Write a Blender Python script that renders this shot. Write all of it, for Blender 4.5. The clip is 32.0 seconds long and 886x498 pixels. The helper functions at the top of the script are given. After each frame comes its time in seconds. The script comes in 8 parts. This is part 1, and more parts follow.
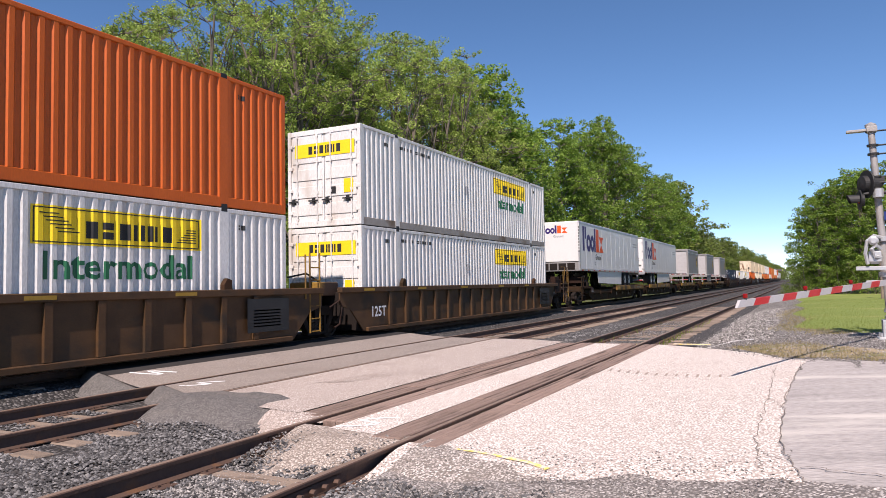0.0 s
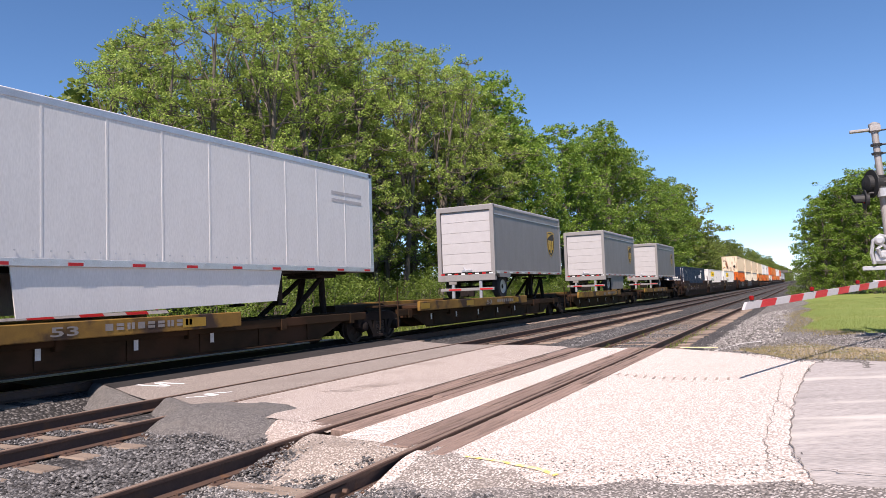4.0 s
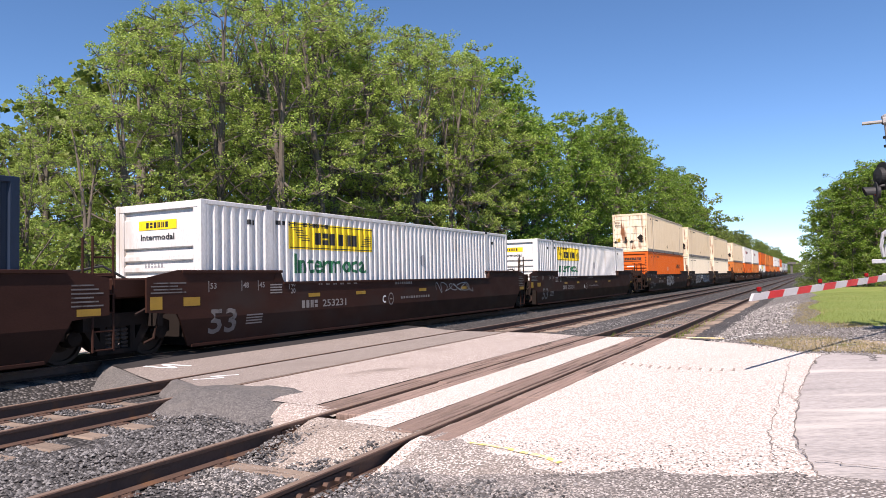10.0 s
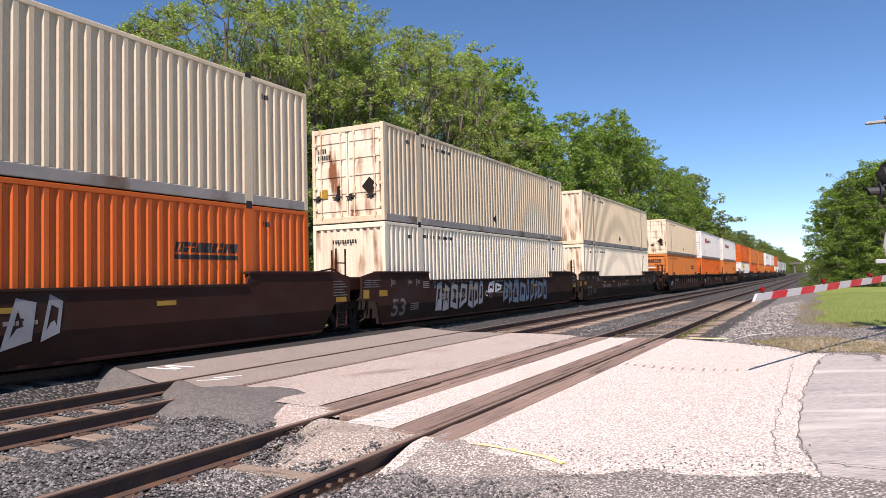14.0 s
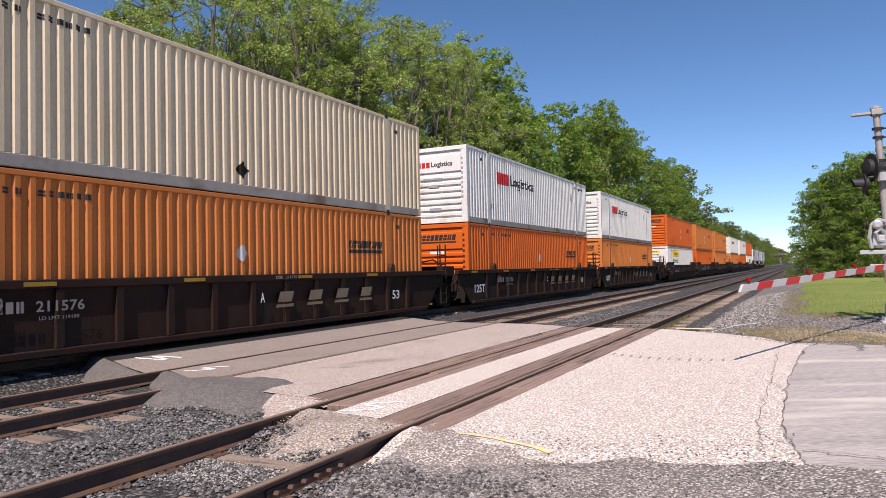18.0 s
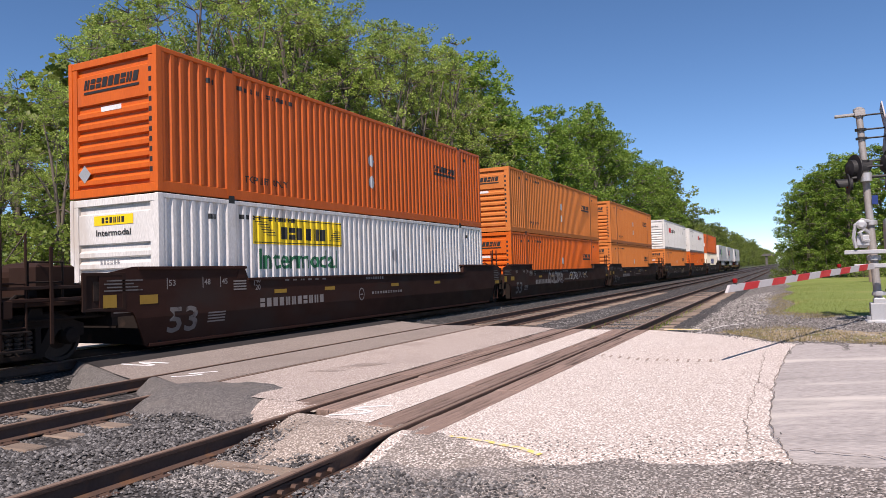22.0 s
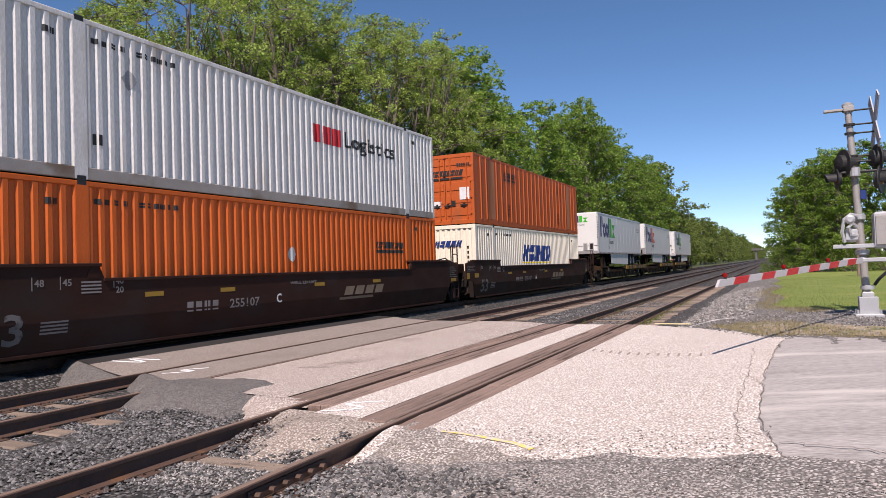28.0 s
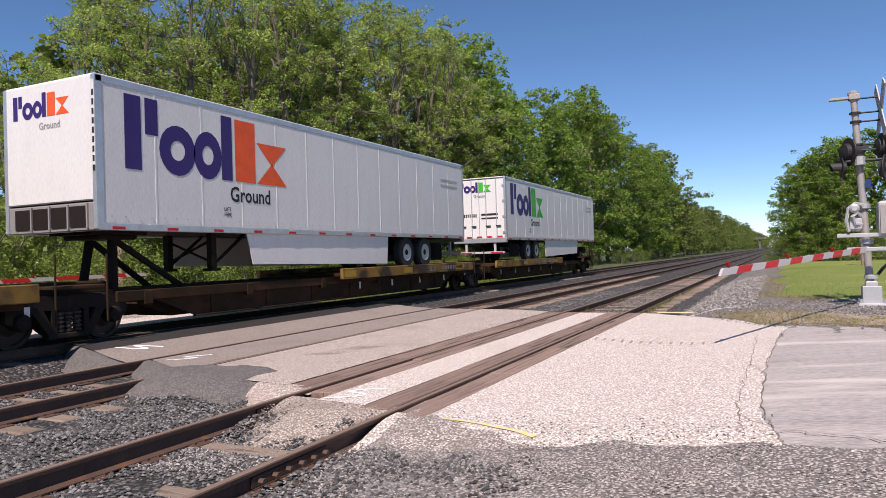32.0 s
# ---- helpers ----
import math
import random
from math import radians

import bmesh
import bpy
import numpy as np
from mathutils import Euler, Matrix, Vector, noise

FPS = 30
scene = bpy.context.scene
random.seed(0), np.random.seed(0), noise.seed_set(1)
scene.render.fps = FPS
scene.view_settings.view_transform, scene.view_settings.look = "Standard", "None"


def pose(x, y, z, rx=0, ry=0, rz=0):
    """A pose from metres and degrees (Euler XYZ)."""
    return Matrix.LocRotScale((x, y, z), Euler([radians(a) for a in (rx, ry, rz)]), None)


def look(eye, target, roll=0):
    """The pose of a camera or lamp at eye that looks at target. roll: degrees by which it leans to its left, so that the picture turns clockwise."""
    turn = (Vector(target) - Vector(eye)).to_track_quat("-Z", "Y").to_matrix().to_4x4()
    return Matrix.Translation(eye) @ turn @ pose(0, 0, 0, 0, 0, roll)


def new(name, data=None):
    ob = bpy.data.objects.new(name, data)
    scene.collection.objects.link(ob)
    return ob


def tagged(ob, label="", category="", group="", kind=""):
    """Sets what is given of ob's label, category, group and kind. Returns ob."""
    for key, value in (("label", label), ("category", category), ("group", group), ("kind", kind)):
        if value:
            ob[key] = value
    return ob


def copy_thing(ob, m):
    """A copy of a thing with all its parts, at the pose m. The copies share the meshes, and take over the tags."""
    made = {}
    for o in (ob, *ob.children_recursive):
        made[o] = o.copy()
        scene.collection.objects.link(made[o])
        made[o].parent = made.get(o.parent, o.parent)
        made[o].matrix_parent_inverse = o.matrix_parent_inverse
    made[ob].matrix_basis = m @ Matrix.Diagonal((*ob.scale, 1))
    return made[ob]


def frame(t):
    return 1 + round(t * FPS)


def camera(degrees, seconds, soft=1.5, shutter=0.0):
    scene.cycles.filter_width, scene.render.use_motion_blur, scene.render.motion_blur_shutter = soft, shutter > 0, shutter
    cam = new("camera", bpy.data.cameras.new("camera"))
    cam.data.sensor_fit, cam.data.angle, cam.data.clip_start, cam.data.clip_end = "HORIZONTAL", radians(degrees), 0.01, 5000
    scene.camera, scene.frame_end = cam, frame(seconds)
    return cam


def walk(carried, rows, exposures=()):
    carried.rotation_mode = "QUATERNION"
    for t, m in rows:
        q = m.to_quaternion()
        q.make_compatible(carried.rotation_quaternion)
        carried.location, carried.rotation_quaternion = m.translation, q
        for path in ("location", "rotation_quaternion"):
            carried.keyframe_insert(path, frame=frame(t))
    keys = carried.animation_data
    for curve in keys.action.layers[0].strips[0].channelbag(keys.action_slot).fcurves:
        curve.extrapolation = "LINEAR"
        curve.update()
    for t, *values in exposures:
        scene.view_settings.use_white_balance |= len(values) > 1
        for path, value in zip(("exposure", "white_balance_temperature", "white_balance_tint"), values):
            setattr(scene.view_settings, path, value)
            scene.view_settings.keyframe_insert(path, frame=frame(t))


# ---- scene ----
# ---- camera: hand-held on the gravel verge beside the crossing ----
EYE = (0.0, 0.0, 1.478)
AIM = (  # seconds, heading to the left of the track's line, tilt up, roll
    (0, 26.80, 2.93, -1.10), (0.5, 26.88, 3.17, -1.56), (1, 26.89, 3.25, -2.04), (1.5, 26.97, 3.31, -2.18),
    (2, 27.03, 3.28, -1.97), (2.5, 27.10, 3.39, -1.79), (3, 27.20, 3.52, -1.76), (3.5, 27.15, 3.56, -2.10),
    (5.5, 27.21, 3.31, -1.88), (6, 27.36, 3.43, -1.84), (6.5, 27.52, 3.30, -1.69), (7, 27.60, 3.05, -1.61),
    (7.5, 27.48, 2.98, -1.48), (8, 27.50, 3.05, -0.99), (8.5, 27.57, 3.00, -0.97), (9, 27.56, 2.89, -1.24),
    (9.5, 27.53, 2.66, -1.23), (10, 27.76, 2.45, -1.22), (10.5, 27.98, 2.19, -1.25), (11, 27.85, 2.01, -1.05),
    (11.5, 27.92, 1.96, -1.03), (12, 27.87, 1.91, -1.12), (12.5, 28.03, 2.03, -1.30), (13, 28.06, 2.16, -1.31),
    (13.5, 27.99, 2.39, -1.27), (14, 27.98, 2.52, -1.32), (14.5, 27.83, 2.62, -1.41), (16.5, 27.44, 1.69, -1.17),
    (17, 27.35, 1.74, -0.88), (17.5, 27.43, 1.71, -1.12), (18, 27.06, 1.72, -1.25), (18.5, 26.75, 1.75, -1.27),
    (19, 26.59, 1.69, -0.98), (19.5, 26.53, 1.72, -0.78), (20, 26.42, 1.88, -1.01), (20.5, 26.22, 2.09, -1.15),
    (21, 26.36, 2.15, -1.34), (21.5, 26.26, 2.02, -1.50), (22, 26.11, 1.94, -1.70), (22.5, 26.06, 1.92, -1.39),
    (23, 25.95, 1.97, -1.07), (23.5, 25.85, 2.05, -0.99), (24, 25.87, 2.03, -1.51), (24.5, 25.84, 1.96, -1.76),
    (25, 25.89, 1.91, -1.71), (25.5, 25.91, 1.80, -1.76), (27.5, 25.71, 1.81, -1.70), (28, 25.43, 1.55, -1.87),
    (28.5, 25.23, 1.34, -2.03), (29, 25.27, 1.31, -1.70), (29.5, 25.32, 1.31, -1.86), (30, 25.36, 1.33, -2.04),
    (30.5, 25.39, 1.13, -2.19), (31, 25.39, 0.89, -2.25), (31.5, 25.51, 0.67, -2.06), (32, 25.70, 0.58, -1.70),
)


def aim(heading, tilt, roll):
    a, b = radians(heading), radians(tilt)
    way = Vector((math.cos(a) * math.cos(b), math.sin(a) * math.cos(b), math.sin(b)))
    return look(EYE, Vector(EYE) + way * 10, roll)


cam = camera(64.32, 32.0, soft=0.6)
walk(cam, [(t, aim(a, b, c)) for t, a, b, c in AIM], [(t, e, 6800, 22) for t, e in ((0, 0.5), (1.5, 0.44), (3, 0.58), (6, 0.72), (9, 0.76), (12, 0.64), (14, 0.6), (17, 0.4), (19, 0.37), (23, 0.35), (28, 0.32), (32, 0.32))])

# ---- light: clear May sky, high sun behind the camera's shoulder ----
SUN = Vector((-1.0, -0.2, 1.3)).normalized()
world = bpy.data.worlds.new("sky")
scene.world = world
world.use_nodes = True
sky = world.node_tree.nodes.new("ShaderNodeTexSky")
sky.sky_type, sky.sun_disc = "NISHITA", False
sky.sun_elevation = math.asin(SUN.z)
sky.sun_rotation = math.atan2(SUN.x, SUN.y)
sky.altitude = 3000
sky.air_density, sky.dust_density, sky.ozone_density = 0.85, 0.0, 3.0
back = world.node_tree.nodes["Background"]
back.inputs["Strength"].default_value = 0.117
deep = world.node_tree.nodes.new("ShaderNodeHueSaturation")
deep.inputs["Hue"].default_value = 0.494
deep.inputs["Saturation"].default_value = 1.13
world.node_tree.links.new(sky.outputs[0], deep.inputs["Color"])
world.node_tree.links.new(deep.outputs[0], back.inputs[0])
sun = new("sun", bpy.data.lights.new("sun", "SUN"))
sun.data.energy, sun.data.angle, sun.data.color = 5.0, radians(0.53), (1.0, 0.95, 0.87)
sun.matrix_world = look(SUN * 100, (0, 0, 0))


# ---- materials ----
def mat(name, c, c2=None, rough=0.6, metal=0.0, scale=3.0, fine=40.0, amount=0.5, bump=0.15, dirt=None, dirt_scale=0.8,
        dirt_level=0.58, stretch=(1, 1, 1), vary=0.0, spec=0.4):
    """A surface with broad and fine variation between c and c2, a bump, and stains of the colour dirt."""
    m = bpy.data.materials.new(name)
    m.use_nodes = True
    n, l = m.node_tree.nodes, m.node_tree.links
    bsdf = n["Principled BSDF"]
    c2 = c2 or tuple(min(1, v * 0.72) for v in c)
    co = n.new("ShaderNodeTexCoord")
    mp = n.new("ShaderNodeMapping")
    mp.inputs["Scale"].default_value = stretch
    l.new(co.outputs["Object"], mp.inputs[0])

    def noise_tex(s, detail=4.0):
        t = n.new("ShaderNodeTexNoise")
        t.inputs["Scale"].default_value, t.inputs["Detail"].default_value = s, detail
        l.new(mp.outputs[0], t.inputs["Vector"])
        return t

    def mix(fac, a, b):
        x = n.new("ShaderNodeMix")
        x.data_type = "RGBA"
        for sock, v in ((x.inputs[0], fac), (x.inputs[6], a), (x.inputs[7], b)):
            if isinstance(v, bpy.types.NodeSocket):
                l.new(v, sock)
            elif isinstance(v, tuple):
                sock.default_value = (*v, 1)
            else:
                sock.default_value = v
        return x.outputs[2]

    def ramp(sock, lo, hi):
        r = n.new("ShaderNodeMapRange")
        r.inputs["From Min"].default_value, r.inputs["From Max"].default_value = lo, hi
        l.new(sock, r.inputs["Value"])
        return r.outputs[0]

    broad, grain = noise_tex(scale), noise_tex(fine, 3.0)
    col = mix(ramp(broad.outputs["Fac"], 0.35, 0.68), c, c2)
    g = mix(ramp(grain.outputs["Fac"], 0.3, 0.7), tuple(v * (1 - amount * 0.35) for v in c), tuple(min(1, v * (1 + amount * 0.25)) for v in c))
    col = mix(0.45, col, g)
    if dirt:
        st = noise_tex(dirt_scale, 7.0)
        col = mix(ramp(st.outputs["Fac"], dirt_level, dirt_level + 0.12), col, dirt)
    if vary:
        info = n.new("ShaderNodeObjectInfo")
        hs = n.new("ShaderNodeHueSaturation")
        mr = n.new("ShaderNodeMapRange")
        mr.inputs["To Min"].default_value, mr.inputs["To Max"].default_value = 1 - vary, 1 + vary
        l.new(info.outputs["Random"], mr.inputs["Value"])
        l.new(mr.outputs[0], hs.inputs["Value"])
        l.new(col, hs.inputs["Color"])
        col = hs.outputs[0]
    l.new(col, bsdf.inputs["Base Color"])
    rr = n.new("ShaderNodeMapRange")
    rr.inputs["To Min"].default_value, rr.inputs["To Max"].default_value = max(0.05, rough - 0.1), min(1, rough + 0.1)
    l.new(broad.outputs["Fac"], rr.inputs["Value"])
    l.new(rr.outputs[0], bsdf.inputs["Roughness"])
    bsdf.inputs["Metallic"].default_value = metal
    bsdf.inputs["Specular IOR Level"].default_value = spec
    if bump:
        b = n.new("ShaderNodeBump")
        b.inputs["Strength"].default_value, b.inputs["Distance"].default_value = bump, 0.02
        l.new(grain.outputs["Fac"], b.inputs["Height"])
        l.new(b.outputs[0], bsdf.inputs["Normal"])
    return m


def leaf_mat(name, c, c2, bright):
    """Leaves: each its own tint, some light shining through."""
    m = bpy.data.materials.new(name)
    m.use_nodes = True
    n, l = m.node_tree.nodes, m.node_tree.links
    bsdf = n["Principled BSDF"]
    geo = n.new("ShaderNodeNewGeometry")
    info = n.new("ShaderNodeObjectInfo")
    x = n.new("ShaderNodeMix")
    x.data_type = "RGBA"
    x.inputs[6].default_value, x.inputs[7].default_value = (*c, 1), (*c2, 1)
    l.new(geo.outputs["Random Per Island"], x.inputs[0])
    hs = n.new("ShaderNodeHueSaturation")
    mr = n.new("ShaderNodeMapRange")
    mr.inputs["To Min"].default_value, mr.inputs["To Max"].default_value = 0.85 * bright, 1.15 * bright
    l.new(info.outputs["Random"], mr.inputs["Value"])
    l.new(mr.outputs[0], hs.inputs["Value"])
    l.new(x.outputs[2], hs.inputs["Color"])
    l.new(hs.outputs[0], bsdf.inputs["Base Color"])
    bsdf.inputs["Roughness"].default_value = 0.5
    bsdf.inputs["Specular IOR Level"].default_value = 0.3
    tr = n.new("ShaderNodeBsdfTranslucent")
    l.new(hs.outputs[0], tr.inputs["Color"])
    ms = n.new("ShaderNodeMixShader")
    ms.inputs[0].default_value = 0.45
    l.new(bsdf.outputs[0], ms.inputs[1])
    l.new(tr.outputs[0], ms.inputs[2])
    l.new(ms.outputs[0], n["Material Output"].inputs["Surface"])
    return m


def stone_mat(name, tones, rough=0.9, island=True):
    """Loose stones: each one takes its own tone."""
    m = bpy.data.materials.new(name)
    m.use_nodes = True
    n, l = m.node_tree.nodes, m.node_tree.links
    geo = n.new("ShaderNodeNewGeometry")
    r = n.new("ShaderNodeValToRGB")
    r.color_ramp.elements[0].color, r.color_ramp.elements[-1].color = (*tones[0], 1), (*tones[-1], 1)
    for i, c in enumerate(tones[1:-1]):
        r.color_ramp.elements.new((i + 1) / (len(tones) - 1)).color = (*c, 1)
    l.new(geo.outputs["Random Per Island"], r.inputs[0])
    l.new(r.outputs[0], n["Principled BSDF"].inputs["Base Color"])
    n["Principled BSDF"].inputs["Roughness"].default_value = rough
    return m


def pebble_mat(name, tones, cell, bump=0.6, patch=None, patch_level=0.56, rough=0.9, patch_scale=0.5, gap=None):
    """Ground of packed stones: cells of the true size, each in its own tone, over broad patches."""
    m = bpy.data.materials.new(name)
    m.use_nodes = True
    n, l = m.node_tree.nodes, m.node_tree.links
    co = n.new("ShaderNodeTexCoord")
    v = n.new("ShaderNodeTexVoronoi")
    v.inputs["Scale"].default_value = 1 / cell
    l.new(co.outputs["Object"], v.inputs["Vector"])
    sep = n.new("ShaderNodeSeparateColor")
    l.new(v.outputs["Color"], sep.inputs[0])
    r = n.new("ShaderNodeValToRGB")
    r.color_ramp.elements[0].color, r.color_ramp.elements[-1].color = (*tones[0], 1), (*tones[-1], 1)
    for i, c in enumerate(tones[1:-1]):
        r.color_ramp.elements.new((i + 1) / (len(tones) - 1)).color = (*c, 1)
    l.new(sep.outputs[0], r.inputs[0])
    col = r.outputs[0]
    if patch:
        t = n.new("ShaderNodeTexNoise")
        t.inputs["Scale"].default_value, t.inputs["Detail"].default_value = patch_scale, 6
        l.new(co.outputs["Object"], t.inputs["Vector"])
        k = n.new("ShaderNodeMapRange")
        k.inputs["From Min"].default_value, k.inputs["From Max"].default_value = patch_level, patch_level + 0.15
        k.inputs["To Max"].default_value = 0.75
        l.new(t.outputs["Fac"], k.inputs["Value"])
        x = n.new("ShaderNodeMix")
        x.data_type = "RGBA"
        l.new(k.outputs[0], x.inputs[0])
        l.new(col, x.inputs[6])
        x.inputs[7].default_value = (*patch, 1)
        col = x.outputs[2]
    # dark cell rims: bitumen in chip seal, painted shade between loose stones
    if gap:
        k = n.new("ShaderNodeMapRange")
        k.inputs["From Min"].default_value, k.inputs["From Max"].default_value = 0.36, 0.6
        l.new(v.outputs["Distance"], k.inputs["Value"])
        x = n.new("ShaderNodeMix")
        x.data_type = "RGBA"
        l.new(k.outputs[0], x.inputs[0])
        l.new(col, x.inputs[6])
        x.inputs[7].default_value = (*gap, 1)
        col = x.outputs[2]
    l.new(col, n["Principled BSDF"].inputs["Base Color"])
    n["Principled BSDF"].inputs["Roughness"].default_value = rough
    b = n.new("ShaderNodeBump")
    b.inputs["Strength"].default_value, b.inputs["Distance"].default_value = bump, cell * 0.5
    b.invert = True
    l.new(v.outputs["Distance"], b.inputs["Height"])
    l.new(b.outputs[0], n["Principled BSDF"].inputs["Normal"])
    return m


ORANGE = mat("orange_paint", (0.58, 0.108, 0.007), (0.49, 0.083, 0.006), 0.5, bump=0.05, dirt=(0.42, 0.1, 0.03), dirt_level=0.66, stretch=(1, 1, 0.25), vary=0.06)
FADED = mat("faded_orange_paint", (0.54, 0.168, 0.034), (0.47, 0.13, 0.023), 0.65, bump=0.05, dirt=(0.45, 0.2, 0.1), dirt_level=0.64, stretch=(1, 1, 0.25), vary=0.06)
RUSTY = mat("old_orange_paint", (0.46, 0.088, 0.012), (0.39, 0.068, 0.011), 0.6, bump=0.06, dirt=(0.26, 0.08, 0.03), dirt_level=0.6, stretch=(1, 1, 0.2))
PINKRUST = mat("faded_tan_plate_paint", (0.5, 0.19, 0.09), (0.4, 0.13, 0.055), 0.7, bump=0.06, dirt=(0.28, 0.1, 0.04), dirt_level=0.55, stretch=(1, 1, 0.2))
WHITE = mat("white_container_paint", (0.68, 0.665, 0.64), (0.57, 0.555, 0.525), 0.5, amount=0.9, bump=0.04, dirt=(0.5, 0.45, 0.4), dirt_scale=1.3, dirt_level=0.58, stretch=(1, 1, 0.25), vary=0.03)
TAN = mat("weathered_cream_paint", (0.66, 0.54, 0.38), (0.57, 0.445, 0.295), 0.65, bump=0.06, dirt=(0.42, 0.24, 0.13), dirt_level=0.63, stretch=(1, 1, 0.2), vary=0.08)
STREAK = mat("rust_streaked_cream_paint", (0.72, 0.63, 0.5), (0.6, 0.45, 0.3), 0.7, bump=0.06, dirt=(0.2, 0.075, 0.03), dirt_scale=1.6, dirt_level=0.53, stretch=(1, 1.6, 0.3))
PALE = mat("pale_cream_paint", (0.78, 0.69, 0.54), (0.68, 0.58, 0.43), 0.6, bump=0.05, dirt=(0.5, 0.33, 0.22), dirt_level=0.66, stretch=(1, 1, 0.22))
CREAM = mat("cream_white_paint", (0.78, 0.71, 0.58), (0.7, 0.62, 0.5), 0.6, bump=0.05, dirt=(0.52, 0.4, 0.28), dirt_level=0.66, stretch=(1, 1, 0.22))
GREYRAIL = mat("grey_rail_paint", (0.33, 0.305, 0.28), (0.26, 0.235, 0.21), 0.7, dirt=(0.17, 0.125, 0.09), dirt_level=0.54, spec=0.15)
NAVY = mat("navy_paint", (0.005, 0.016, 0.04), (0.004, 0.012, 0.028), 0.5, bump=0.05, dirt=(0.05, 0.06, 0.08), dirt_level=0.66, stretch=(1, 1, 0.3))
BROWN = mat("brown_car_paint", (0.038, 0.0148, 0.0098), (0.027, 0.0108, 0.0074), 0.7, bump=0.08, dirt=(0.034, 0.021, 0.017), dirt_level=0.55, stretch=(0.6, 1, 1), vary=0.1, spec=0.16)
DARKBROWN = mat("sooty_brown_car_paint", (0.03, 0.0145, 0.01), (0.021, 0.0105, 0.0075), 0.75, bump=0.08, dirt=(0.02, 0.015, 0.014), dirt_level=0.55, spec=0.16)
# grimy yellow, darkened further for the shade under the trailers
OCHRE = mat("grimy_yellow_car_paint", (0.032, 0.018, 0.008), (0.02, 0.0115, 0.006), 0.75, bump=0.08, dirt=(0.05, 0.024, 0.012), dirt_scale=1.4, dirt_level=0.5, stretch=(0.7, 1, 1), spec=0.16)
# brighter copy of that yellow for sills and end gear in sun
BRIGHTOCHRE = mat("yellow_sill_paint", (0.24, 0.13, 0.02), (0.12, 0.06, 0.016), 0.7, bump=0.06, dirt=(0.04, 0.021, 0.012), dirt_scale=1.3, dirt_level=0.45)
OCHREWELL = mat("brown_ochre_car_paint", (0.08, 0.037, 0.012), (0.048, 0.023, 0.009), 0.7, bump=0.08, dirt=(0.035, 0.02, 0.01), dirt_scale=1.4, dirt_level=0.52, stretch=(0.7, 1, 1))
# iron and wheel steel carry the shade under the cars in their colour
IRON = mat("dark_cast_iron", (0.017, 0.012, 0.01), (0.011, 0.0085, 0.0075), 0.85, bump=0.2, dirt=(0.034, 0.022, 0.017), dirt_scale=3, spec=0.2)
STEELW = mat("worn_wheel_steel", (0.05, 0.039, 0.033), (0.028, 0.022, 0.019), 0.6, metal=0.5, bump=0.1)
TRAILER = mat("white_trailer_skin", (0.68, 0.665, 0.645), (0.62, 0.605, 0.585), 0.45, bump=0.02, dirt=(0.5, 0.48, 0.46), dirt_level=0.62, stretch=(1, 1, 0.25))
GREYT = mat("grey_trailer_skin", (0.25, 0.236, 0.23), (0.222, 0.21, 0.203), 0.5, bump=0.02, dirt=(0.14, 0.133, 0.13), dirt_level=0.66, stretch=(1, 1, 0.25))
GREYD = mat("light_grey_door", (0.44, 0.42, 0.42), (0.39, 0.37, 0.37), 0.6, bump=0.03, dirt=(0.4, 0.36, 0.34), dirt_level=0.65)
ALU = mat("aluminium", (0.6, 0.6, 0.61), (0.45, 0.45, 0.46), 0.4, metal=0.7, bump=0.03)
RUBBER = mat("tyre_rubber", (0.025, 0.025, 0.026), (0.04, 0.038, 0.036), 0.85, bump=0.2)
BLACK = mat("black_paint", (0.015, 0.015, 0.016), (0.03, 0.029, 0.028), 0.6, bump=0.05)
YELLOW = mat("yellow_sign", (0.85, 0.6, 0.012), (0.75, 0.5, 0.01), 0.5, bump=0.02)
REFLECT = mat("yellow_reflector", (0.34, 0.2, 0.02), (0.24, 0.14, 0.016), 0.5, bump=0.02)
GREEN = mat("green_lettering", (0.01, 0.12, 0.05), None, 0.5, bump=0.02)
PURPLE = mat("purple_lettering", (0.035, 0.014, 0.12), (0.045, 0.02, 0.14), 0.45, bump=0.02)
FLAME = mat("orange_lettering", (0.85, 0.1, 0.015), None, 0.45, bump=0.02)
LIME = mat("bright_green_lettering", (0.04, 0.42, 0.03), None, 0.45, bump=0.02)
RED = mat("red_paint", (0.48, 0.016, 0.018), (0.4, 0.013, 0.014), 0.45, bump=0.02)
BLUE = mat("blue_lettering", (0.012, 0.035, 0.17), None, 0.5, bump=0.02)
LETTER = mat("white_lettering", (0.72, 0.72, 0.72), (0.5, 0.48, 0.46), 0.6, bump=0.02)
DULL = mat("faded_white_lettering", (0.25, 0.225, 0.21), (0.15, 0.135, 0.125), 0.7, bump=0.02)
GOLDGREY = mat("dull_tan_lettering", (0.2, 0.15, 0.1), (0.14, 0.1, 0.07), 0.7, bump=0.02)
GREYDULL = mat("worn_grey_lettering", (0.15, 0.138, 0.13), (0.09, 0.08, 0.075), 0.75, bump=0.02, dirt=(0.04, 0.025, 0.02), dirt_scale=6, dirt_level=0.55)
GREYLET = mat("grey_lettering", (0.3, 0.3, 0.31), None, 0.6, bump=0.02)
GOLD = mat("gold_badge", (0.62, 0.38, 0.06), (0.5, 0.3, 0.05), 0.45, bump=0.02)
COCOA = mat("dark_brown_badge", (0.045, 0.022, 0.01), None, 0.45, bump=0.02)
SPRAY = mat("pale_spray_paint", (0.28, 0.28, 0.285), (0.15, 0.16, 0.18), 0.6, bump=0.03)
